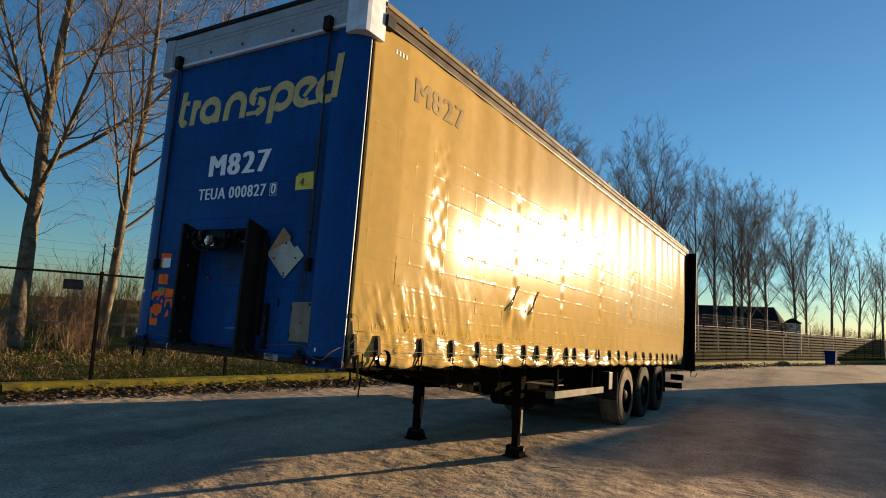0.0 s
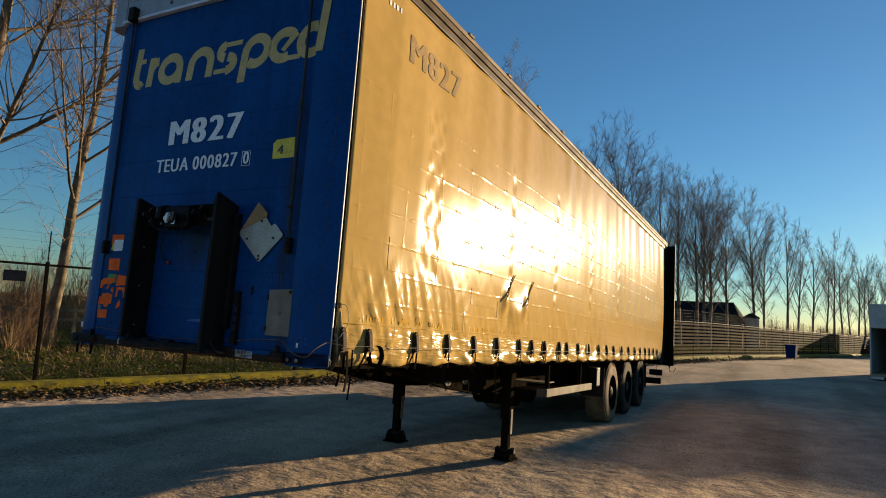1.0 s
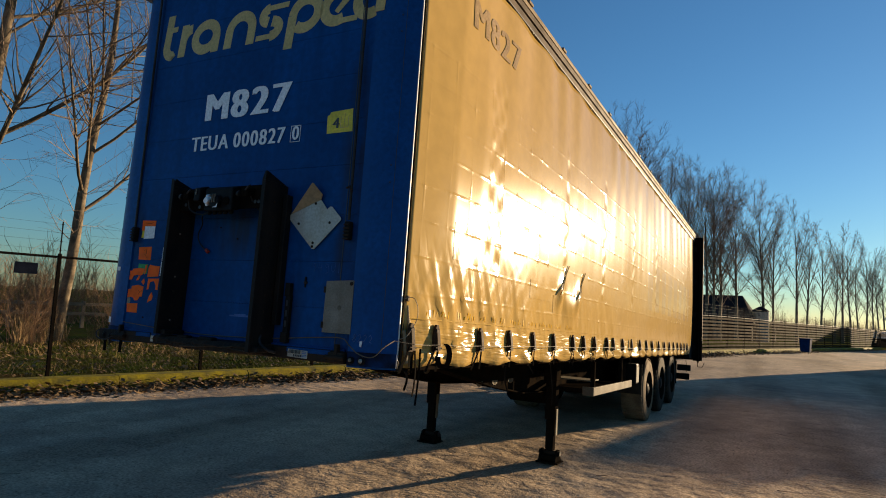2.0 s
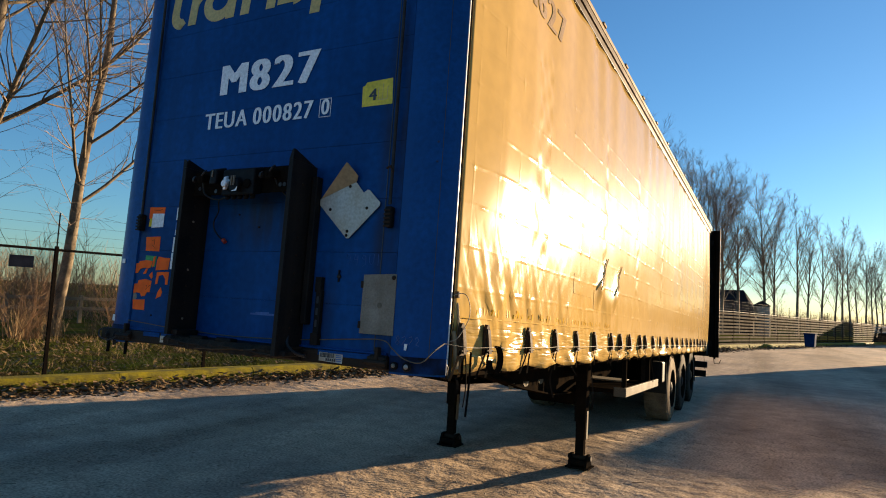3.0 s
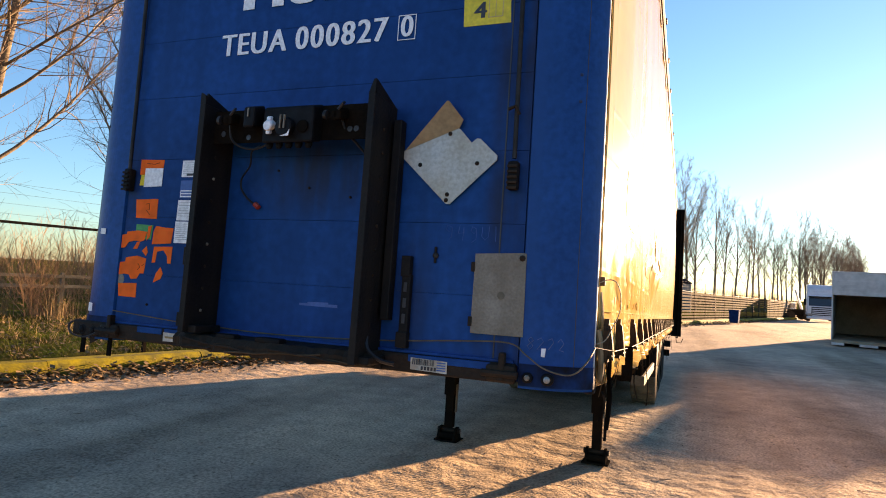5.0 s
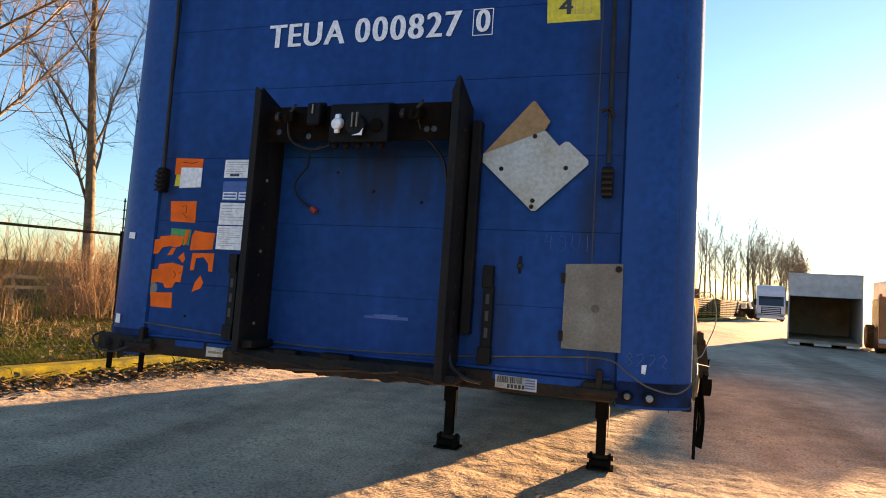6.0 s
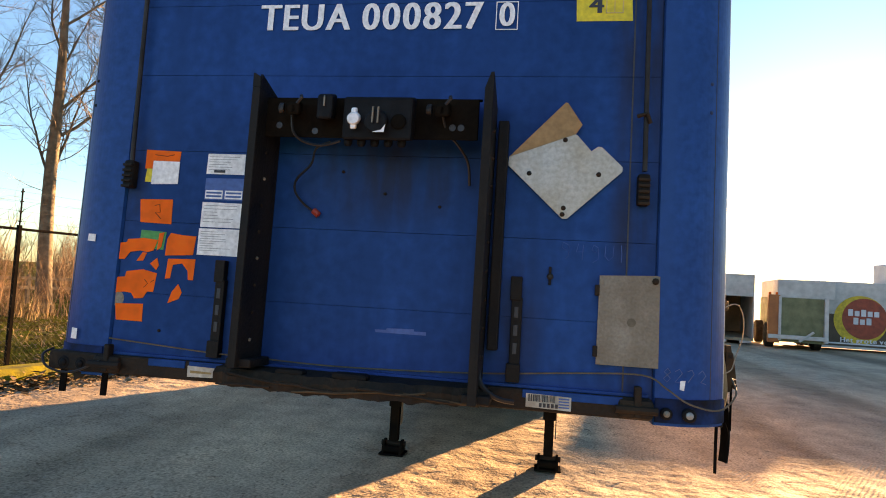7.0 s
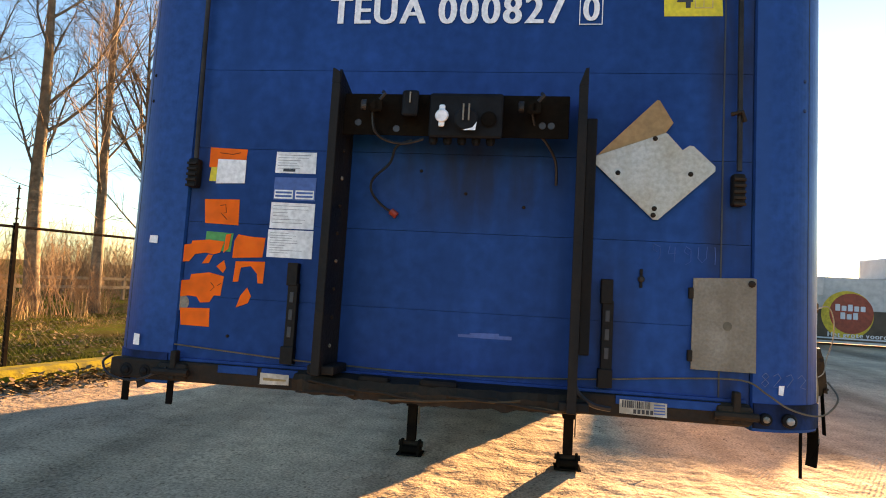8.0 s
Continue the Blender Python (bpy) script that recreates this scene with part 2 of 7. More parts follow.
def tarp_material():
    """Coated cloth: the base mix, with a fine grid of welded threads and small puckers as relief."""
    m = mat("golden_tarpaulin", (0.47, 0.305, 0.095), 0.145, dark=0.90, scale=0.9, fine=9, bump=0.012, spec=0.078, rough_var=0.03, grain=0.35)
    nt = m.node_tree
    link = nt.links.new
    old = next(n for n in nt.nodes if n.type == "BUMP")
    co = next(n for n in nt.nodes if n.type == "TEX_COORD").outputs["Object"]
    warp = nt.nodes.new("ShaderNodeTexNoise")
    warp.inputs["Scale"].default_value = 2.5
    link(co, warp.inputs["Vector"])
    add = nt.nodes.new("ShaderNodeVectorMath")
    add.operation = "MULTIPLY_ADD"
    link(warp.outputs["Color"], add.inputs[0])
    add.inputs[1].default_value = (0.03, 0.03, 0.03)
    link(co, add.inputs[2])
    xyz = nt.nodes.new("ShaderNodeSeparateXYZ")
    link(add.outputs["Vector"], xyz.inputs["Vector"])

    def op(kind, a, b=None):
        n = nt.nodes.new("ShaderNodeMath")
        n.operation = kind
        for i, v in enumerate((a, b)):
            if v is None:
                continue
            if isinstance(v, (int, float)):
                n.inputs[i].default_value = v
            else:
                link(v, n.inputs[i])
        return n.outputs["Value"]

    def line(v, period, width):
        d = op("PINGPONG", v, period / 2)
        return op("MAXIMUM", op("SUBTRACT", 1.0, op("DIVIDE", d, width)), 0.0)

    across, down = line(xyz.outputs["Z"], 0.215, 0.016), line(xyz.outputs["Y"], 0.27, 0.014)
    knots = op("MULTIPLY", line(xyz.outputs["Z"], 0.215, 0.03), line(xyz.outputs["Y"], 0.27, 0.03))
    patchy = nt.nodes.new("ShaderNodeTexNoise")
    patchy.inputs["Scale"].default_value = 5.0
    link(co, patchy.inputs["Vector"])
    worn = op("MAXIMUM", op("MULTIPLY", op("SUBTRACT", patchy.outputs["Fac"], 0.44), 5.0), 0.16)
    worn = op("MINIMUM", worn, 1.0)
    grid = op("MULTIPLY", op("ADD", op("ADD", across, op("MULTIPLY", down, 0.5)), op("MULTIPLY", knots, 1.6)), worn)
    below = op("LESS_THAN", xyz.outputs["Z"], 1.95)
    grid = op("MULTIPLY", grid, below)
    # a large worn print towards the rear, only a grey cast in the cloth
    sep = nt.nodes.new("ShaderNodeSeparateXYZ")
    link(co, sep.inputs["Vector"])
    bars = op("LESS_THAN", op("PINGPONG", op("ADD", sep.outputs["Y"], op("MULTIPLY", sep.outputs["Z"], 0.06)), 0.34), 0.20)
    zone = op("MULTIPLY", op("GREATER_THAN", sep.outputs["Y"], 7.2), op("LESS_THAN", sep.outputs["Y"], 12.2))
    zone = op("MULTIPLY", zone, op("MULTIPLY", op("GREATER_THAN", sep.outputs["Z"], 0.72), op("LESS_THAN", sep.outputs["Z"], 1.45)))
    ghost = op("MULTIPLY", op("MULTIPLY", bars, zone), op("MULTIPLY", patchy.outputs["Fac"], 0.55))
    tone = nt.nodes.new("ShaderNodeMix")
    tone.data_type = "RGBA"
    princ = nt.nodes["Principled BSDF"].inputs["Base Color"]
    link(princ.links[0].from_socket, tone.inputs["A"])
    tone.inputs["B"].default_value = (0.25, 0.23, 0.20, 1)
    link(ghost, tone.inputs["Factor"])
    link(tone.outputs["Result"], princ)
    b2 = nt.nodes.new("ShaderNodeBump")
    b2.inputs["Strength"].default_value, b2.inputs["Distance"].default_value = 0.24, 0.006
    link(grid, b2.inputs["Height"])
    link(old.outputs["Normal"], b2.inputs["Normal"])
    # crumpled hem and long creases where the cloth hangs slack
    def creases(sy, sz, tilt, size):
        vec = nt.nodes.new("ShaderNodeCombineXYZ")
        link(op("ADD", op("MULTIPLY", sep.outputs["Y"], sy), op("MULTIPLY", sep.outputs["Z"], tilt)), vec.inputs["X"])
        link(op("MULTIPLY", sep.outputs["Z"], sz), vec.inputs["Y"])
        n = nt.nodes.new("ShaderNodeTexNoise")
        n.inputs["Scale"].default_value, n.inputs["Detail"].default_value = size, 2.0
        n.inputs["Distortion"].default_value = 0.35
        link(vec.outputs["Vector"], n.inputs["Vector"])
        return op("ABSOLUTE", op("SUBTRACT", n.outputs["Fac"], 0.5))

    def fade(v, full, none):
        r = nt.nodes.new("ShaderNodeMapRange")
        r.inputs["From Min"].default_value, r.inputs["From Max"].default_value = full, none
        r.inputs["To Min"].default_value, r.inputs["To Max"].default_value = 1.0, 0.0
        link(v, r.inputs["Value"])
        return r.outputs["Result"]

    hem = op("MULTIPLY", creases(0.32, 2.2, 0.3, 9.0), op("MULTIPLY", fade(sep.outputs["Z"], 0.20, 0.27), fade(sep.outputs["Y"], 5.0, 11.0)))
    folds = op("ADD", creases(1.0, 0.28, 0.42, 6.0), creases(1.0, 0.35, -0.5, 4.0))
    folds = op("MULTIPLY", folds, op("MULTIPLY", fade(sep.outputs["Z"], 0.45, 0.85), fade(sep.outputs["Y"], 0.9, 3.4)))
    b3 = nt.nodes.new("ShaderNodeBump")
    b3.inputs["Strength"].default_value, b3.inputs["Distance"].default_value = 0.45, 0.05
    link(op("ADD", op("MULTIPLY", hem, 0.6), op("MULTIPLY", folds, 0.38)), b3.inputs["Height"])
    link(b2.outputs["Normal"], b3.inputs["Normal"])
    link(b3.outputs["Normal"], nt.nodes["Principled BSDF"].inputs["Normal"])
    return m


M_TARP_SIDE = tarp_material()


def glass(name, tone=(0.02, 0.025, 0.03)):
    m = bpy.data.materials.new(name)
    m.use_nodes = True
    b = m.node_tree.nodes["Principled BSDF"]
    b.inputs["Base Color"].default_value, b.inputs["Roughness"].default_value = (*tone, 1), 0.05
    return m


M_GLASS = glass("windscreen_glass")


def ground_material():
    m = bpy.data.materials.new("compacted_gravel")
    m.use_nodes = True
    nt = m.node_tree
    link = nt.links.new
    b = nt.nodes["Principled BSDF"]
    co = nt.nodes.new("ShaderNodeTexCoord").outputs["Object"]

    def tex(scale, detail, stretch=None, turn=0.0):
        n = nt.nodes.new("ShaderNodeTexNoise")
        n.inputs["Scale"].default_value, n.inputs["Detail"].default_value = scale, detail
        if stretch:
            mp = nt.nodes.new("ShaderNodeMapping")
            mp.inputs["Scale"].default_value, mp.inputs["Rotation"].default_value = stretch, (0, 0, turn)
            link(co, mp.inputs["Vector"])
            link(mp.outputs["Vector"], n.inputs["Vector"])
        else:
            link(co, n.inputs["Vector"])
        return n.outputs["Fac"]

    def ramp(fac, a, b2, p=0.4, q=0.62):
        r = nt.nodes.new("ShaderNodeValToRGB")
        r.color_ramp.elements[0].position, r.color_ramp.elements[1].position = p, q
        r.color_ramp.elements[0].color, r.color_ramp.elements[1].color = (*a, 1), (*b2, 1)
        link(fac, r.inputs["Fac"])
        return r.outputs["Color"]

    def mixed(fac, a, b2, mode="MIX"):
        x = nt.nodes.new("ShaderNodeMix")
        x.data_type, x.blend_type = "RGBA", mode
        if isinstance(fac, float):
            x.inputs["Factor"].default_value = fac
        else:
            link(fac, x.inputs["Factor"])
        link(a, x.inputs["A"])
        link(b2, x.inputs["B"])
        return x.outputs["Result"]

    big = ramp(tex(0.35, 5), (0.63, 0.48, 0.333), (0.44, 0.345, 0.255))
    track = ramp(tex(0.5, 4, (1.0, 0.12, 1.0), 0.25), (1.0, 1.0, 1.0), (0.62, 0.60, 0.58), 0.45, 0.62)
    grain = ramp(tex(38, 8), (0.64, 0.64, 0.64), (1.10, 1.095, 1.09), 0.38, 0.60)
    blotch = ramp(tex(2.6, 9), (0.85, 0.84, 0.83), (1.10, 1.085, 1.06), 0.36, 0.62)
    specks = ramp(tex(26, 3, (1.0, 0.6, 1.0), 0.5), (0.60, 0.585, 0.57), (1.0, 1.0, 1.0), 0.32, 0.39)
    col = mixed(1.0, mixed(1.0, mixed(1.0, mixed(1.0, big, track, "MULTIPLY"), blotch, "MULTIPLY"), grain, "MULTIPLY"), specks, "MULTIPLY")
    link(col, b.inputs["Base Color"])
    b.inputs["Roughness"].default_value = 0.9
    b.inputs["Specular IOR Level"].default_value = 0.04
    v = nt.nodes.new("ShaderNodeTexVoronoi")
    v.inputs["Scale"].default_value = 55
    link(co, v.inputs["Vector"])
    # lug prints of tyres: short parallel ridges, only along patches of the tracks
    turned = nt.nodes.new("ShaderNodeMapping")
    turned.inputs["Rotation"].default_value = (0, 0, 0.55)
    link(co, turned.inputs["Vector"])
    lugs = nt.nodes.new("ShaderNodeTexWave")
    lugs.bands_direction, lugs.wave_profile = "X", "SIN"
    lugs.inputs["Scale"].default_value, lugs.inputs["Distortion"].default_value = 7.0, 2.2
    lugs.inputs["Detail"].default_value, lugs.inputs["Detail Scale"].default_value = 2.0, 1.5
    link(turned.outputs["Vector"], lugs.inputs["Vector"])

    def math_node(kind, a, b2, c=None):
        n = nt.nodes.new("ShaderNodeMath")
        n.operation = kind
        for i, q in enumerate((a, b2, c)):
            if isinstance(q, float):
                n.inputs[i].default_value = q
            elif q is not None:
                link(q, n.inputs[i])
        return n.outputs["Value"]

    strip = nt.nodes.new("ShaderNodeMapRange")
    strip.inputs["From Min"].default_value, strip.inputs["From Max"].default_value = 0.52, 0.62
    link(tex(1.1, 3, (1.0, 0.45, 1.0), 0.5), strip.inputs["Value"])
    print_h = math_node("MULTIPLY", lugs.outputs["Fac"], math_node("MULTIPLY", strip.outputs["Result"], 0.8))
    lumps = math_node("MULTIPLY_ADD", tex(4.2, 9), 3.6, math_node("MULTIPLY", tex(16, 5), 0.9))
    h = nt.nodes.new("ShaderNodeMath")
    h.operation = "ADD"
    link(math_node("ADD", lumps, print_h), h.inputs[0])
    link(math_node("MULTIPLY", v.outputs["Distance"], 0.22), h.inputs[1])
    bp = nt.nodes.new("ShaderNodeBump")
    bp.inputs["Strength"].default_value, bp.inputs["Distance"].default_value = 0.5, 0.018
    link(h.outputs["Value"], bp.inputs["Height"])
    link(bp.outputs["Normal"], b.inputs["Normal"])
    return m


M_GROUND = ground_material()


# ---- building helpers ----
def part(name, bm, material, parent=None, label="", smooth=False):
    """Links a bmesh as one mesh object under a thing or a part."""
    me = bpy.data.meshes.new(name)
    bmesh.ops.recalc_face_normals(bm, faces=bm.faces[:])
    bm.to_mesh(me)
    bm.free()
    me.materials.append(material)
    if smooth:
        me.shade_smooth()
    ob = new(name, me)
    if parent:
        ob.parent = parent
    return tagged(ob, label)


def raw(name, verts, faces, material, parent=None, label="", smooth=False):
    me = bpy.data.meshes.new(name)
    me.from_pydata(verts, [], faces)
    me.materials.append(material)
    if smooth:
        me.shade_smooth()
    ob = new(name, me)
    if parent:
        ob.parent = parent
    return tagged(ob, label)


def thing(name, m, label, category, group="", kind=""):
    ob = new(name)
    ob.empty_display_size = 0.2
    ob.matrix_world = m
    return tagged(ob, label, category, group, kind)


def box(bm, x0, x1, y0, y1, z0, z1, bevel=0.0, turn=None):
    m = Matrix.LocRotScale(((x0 + x1) / 2, (y0 + y1) / 2, (z0 + z1) / 2), None, (x1 - x0, y1 - y0, z1 - z0))
    if turn:
        m = turn @ m
    vs = bmesh.ops.create_cube(bm, size=1.0, matrix=m)["verts"]
    if bevel:
        es = list({e for v in vs for e in v.link_edges})
        bmesh.ops.bevel(bm, geom=es, offset=bevel, segments=2, affect="EDGES", profile=0.5)
    return bm


def ring(p, d, r, n, spin=0.0):
    d = Vector(d).normalized()
    a = d.orthogonal().normalized()
    b = d.cross(a)
    return [Vector(p) + r * (math.cos(spin + 2 * math.pi * i / n) * a + math.sin(spin + 2 * math.pi * i / n) * b) for i in range(n)]


def tube(bm, pts, r, n=8):
    """A rod along a line of points; r is one radius or one for each point."""
    pts = [Vector(p) for p in pts]
    rs = r if isinstance(r, (list, tuple)) else [r] * len(pts)
    first = (pts[1] - pts[0]).normalized()
    a = first.orthogonal().normalized()
    loops = []
    for i, p in enumerate(pts):
        d = (pts[min(i + 1, len(pts) - 1)] - pts[max(i - 1, 0)]).normalized()
        a = (a - d * a.dot(d)).normalized()
        b = d.cross(a)
        loops.append([bm.verts.new(p + rs[i] * (math.cos(2 * math.pi * k / n) * a + math.sin(2 * math.pi * k / n) * b)) for k in range(n)])
    for u, v in zip(loops, loops[1:]):
        for k in range(n):
            bm.faces.new((u[k], u[(k + 1) % n], v[(k + 1) % n], v[k]))
    bm.faces.new(loops[0][::-1])
    bm.faces.new(loops[-1])
    return bm


def bend(pts, n=5):
    """A smooth line through the given points."""
    p = [Vector(q) for q in pts]
    p = [p[0]] + p + [p[-1]]
    out = []
    for a, b, c, d in zip(p, p[1:], p[2:], p[3:]):
        for i in range(n):
            t = i / n
            out.append(0.5 * (2 * b + (c - a) * t + (2 * a - 5 * b + 4 * c - d) * t ** 2 + (3 * b - a - 3 * c + d) * t ** 3))
    return out + [p[-1]]


def lathe(bm, axis_pt, axis, profile, n=32, caps=True):
    """Turns a profile of (along, radius) round an axis; without caps the last ring joins the first."""
    axis = Vector(axis).normalized()
    loops = [[bm.verts.new(p) for p in ring(Vector(axis_pt) + axis * s, axis, r, n)] for s, r in profile]
    for u, v in zip(loops, loops[1:]):
        for k in range(n):
            bm.faces.new((u[k], u[(k + 1) % n], v[(k + 1) % n], v[k]))
    if caps:
        bm.faces.new(loops[0][::-1])
        bm.faces.new(loops[-1])
    else:
        for k in range(n):
            bm.faces.new((loops[-1][k], loops[-1][(k + 1) % n], loops[0][(k + 1) % n], loops[0][k]))
    return bm


def plate(bm, outline, y0, y1):
    """A flat piece with an outline in x and z, from y0 to y1."""
    a = [bm.verts.new((x, y0, z)) for x, z in outline]
    b = [bm.verts.new((x, y1, z)) for x, z in outline]
    bm.faces.new(a)
    bm.faces.new(b[::-1])
    for i in range(len(a)):
        j = (i + 1) % len(a)
        bm.faces.new((a[i], b[i], b[j], a[j]))
    return bm


def profile_x(bm, outline, x0, x1):
    """A piece with an outline in y and z, run from x0 to x1."""
    a = [bm.verts.new((x0, y, z)) for y, z in outline]
    b = [bm.verts.new((x1, y, z)) for y, z in outline]
    bm.faces.new(a)
    bm.faces.new(b[::-1])
    for i in range(len(a)):
        j = (i + 1) % len(a)
        bm.faces.new((a[i], b[i], b[j], a[j]))
    return bm


def lettering(name, text, size, m, material, parent, bold=0.02, label=""):
    cu = bpy.data.curves.new(name, "FONT")
    cu.body, cu.size, cu.extrude, cu.resolution_u = text, size, 0.0006, 4
    tmp = new(name, cu)
    dg = bpy.context.evaluated_depsgraph_get()
    me = bpy.data.meshes.new_from_object(tmp.evaluated_get(dg))
    bpy.data.objects.remove(tmp)
    lo = min(v.co.x for v in me.vertices)
    hi = max(v.co.x for v in me.vertices)
    # bolder strokes: three layers side by side, each a hair in front of the last
    vs, fs = [], []
    for i in range(4):
        n = len(vs)
        vs += [(v.co.x - lo + i * size * bold, v.co.y, v.co.z + i * 0.0002) for v in me.vertices]
        fs += [tuple(n + a for a in p.vertices) for p in me.polygons]
    me = bpy.data.meshes.new(name)
    me.from_pydata(vs, [], fs)
    me.materials.append(material)
    ob = new(name, me)
    ob.parent = parent
    ob.matrix_local = m
    ob["wide"] = hi - lo + 3 * size * bold
    return tagged(ob, label)


def letters(text, size, x, z, width, material, parent, bold=0.02, y=-0.006, label=""):
    """Single letters in a row on the trailer's front, fitted to a width."""
    made, at = [], 0.0
    for c in text:
        if c == " ":
            at += size * 0.26
            continue
        ob = lettering("letter", c, size, Matrix(), material, parent, bold, label)
        made.append((ob, at))
        at += ob["wide"] + size * 0.075
    k = width / (at - size * 0.075)
    for ob, a in made:
        ob.matrix_local = pose(x + a * k, y, z, 90, 0, 0) @ Matrix.Diagonal((k, 1, 1, 1))
        del ob["wide"]
    return [o for o, _ in made]


B = bmesh.new


# ---- ground, kerb and verge ----
FENCE_AT, FENCE_DIR = Vector((-9.2, 3.55, 0)), Vector((0.264, 0.9645, 0))
FENCE_OUT = Vector((-0.9645, 0.264, 0))  # away from the yard
VERGE = 0.20


def drop(y):
    """The land falls gently away at the far end of the yard."""
    return -0.011 * min(max(0.0, y - 34.0), 90.0)


def on_fence(s, out=0.0, z=0.0):
    """A place s metres along the fence line and out metres beyond it."""
    p = FENCE_AT + FENCE_DIR * s + FENCE_OUT * out
    return Vector((p.x, p.y, z + drop(p.y)))


def fence_frame(s, out=0.0, z=0.0):
    """A pose whose y runs along the fence and whose x points into the yard."""
    return Matrix.Translation(on_fence(s, out, z)) @ pose(0, 0, 0, 0, 0, -math.degrees(math.atan2(FENCE_DIR.x, FENCE_DIR.y)))


def spread(near0, near1, step, far):
    """Coordinates that lie close together in the middle and ever wider outside."""
    mid = list(np.arange(near0, near1 + step / 2, step))
    lo, hi, d = [], [], step
    a, b = mid[0], mid[-1]
    while a > -far or b < far:
        d *= 1.35
        a, b = a - d, b + d
        lo.append(max(a, -far - 1)), hi.append(min(b, far + 1))
    return lo[::-1] + mid + hi


def build_ground():
    xs = sorted({*np.round(spread(-9, 7, 0.1, 2500), 3), *np.round(np.arange(-5, 3.5, 0.05), 3)})
    ys = sorted({*np.round(spread(-4, 16, 0.1, 2500), 3), *np.round(np.arange(-0.5, 8.5, 0.05), 3), *range(34, 130, 8)})
    verts = []
    for y in ys:
        for x in xs:
            near = max(0.0, 1.0 - max(abs(x) - 12, abs(y - 5) - 15, 0) / 8)
            h = noise.noise((x * 0.5, y * 0.5, 3.1)) * 0.018 + noise.noise((x * 1.9, y * 0.9, 7.7)) * 0.010 + noise.noise((x * 4.3, y * 4.3, 1.7)) * 0.009 + abs(noise.noise((x * 2.7, y * 0.5, 5.2))) * 0.014
            h += abs(noise.noise((x * 7.0 + y * 2.0, y * 8.0, 2.4))) * 0.016 * max(0.0, 0.35 + noise.noise((x * 0.8, y * 0.8, 9.1)))
            verts.append((x, y, h * near - 0.004 + drop(y)))
    w = len(xs)
    faces = [(j * w + i, j * w + i + 1, (j + 1) * w + i + 1, (j + 1) * w + i) for j in range(len(ys) - 1) for i in range(w - 1)]
    ob = raw("ground", verts, faces, M_GROUND, smooth=True)
    tagged(ob, "compacted sandy gravel yard with tyre marks and grit", "ground", kind="structure")


def build_verge():
    xs = [0.25, 0.0, -0.4, -0.9, -1.5, -2.3, -3.2, -4.5, -6, -8, -11, -15, -25, -50, -120, -400, -1500]
    ys = sorted({*np.arange(-14, 30, 0.7).round(2), *np.arange(30, 120, 4.0), -40, -120, -600, 160, 260, 500, 1500})
    m = fence_frame(0)
    verts, faces = [], []
    for y in ys:
        for x in xs:
            h = VERGE + (noise.noise((x * 0.7, y * 0.7, 2)) * 0.07 + noise.noise((x * 0.2, y * 0.2, 5)) * 0.12 * min(1, abs(x) / 3)) * (0 if x > -0.1 else 1) - 0.03
            p = m @ Vector((x, y, h))
            verts.append((p.x, p.y, p.z + drop(p.y)))
    w = len(xs)
    faces = [(j * w + i, j * w + i + 1, (j + 1) * w + i + 1, (j + 1) * w + i) for j in range(len(ys) - 1) for i in range(w - 1)]
    ob = raw("grass_verge", verts, faces, M_GRASS, smooth=True)
    tagged(ob, "rough winter grass verge behind the yellow kerb", "verge", kind="structure")


def build_kerb():
    kerb = thing("kerb", fence_frame(0), "yellow painted concrete kerb blocks along the yard edge", "kerb", kind="structure")
    for k in range(44):
        bm = B()
        y0 = -14 + k * 2.5
        jig = 0.015 * math.sin(k * 2.7)
        outline = [(0.12, -0.05), (0.12, VERGE), (0.15, VERGE + 0.02), (0.46, VERGE + 0.02), (0.52, VERGE - 0.03), (0.56, -0.05)]
        fa, fb = drop(3.55 + 0.9645 * y0), drop(3.55 + 0.9645 * (y0 + 2.5))
        a = [bm.verts.new((x + jig, y0 + 0.008, z + fa)) for x, z in outline]
        b = [bm.verts.new((x + jig * 0.6, y0 + 2.492, z + fb)) for x, z in outline]
        bm.faces.new(a[::-1]), bm.faces.new(b)
        for i in range(len(a)):
            j = (i + 1) % len(a)
            bm.faces.new((a[i], a[j], b[j], b[i]))
        part("kerb_block", bm, M_CONCRETE_Y, kerb)


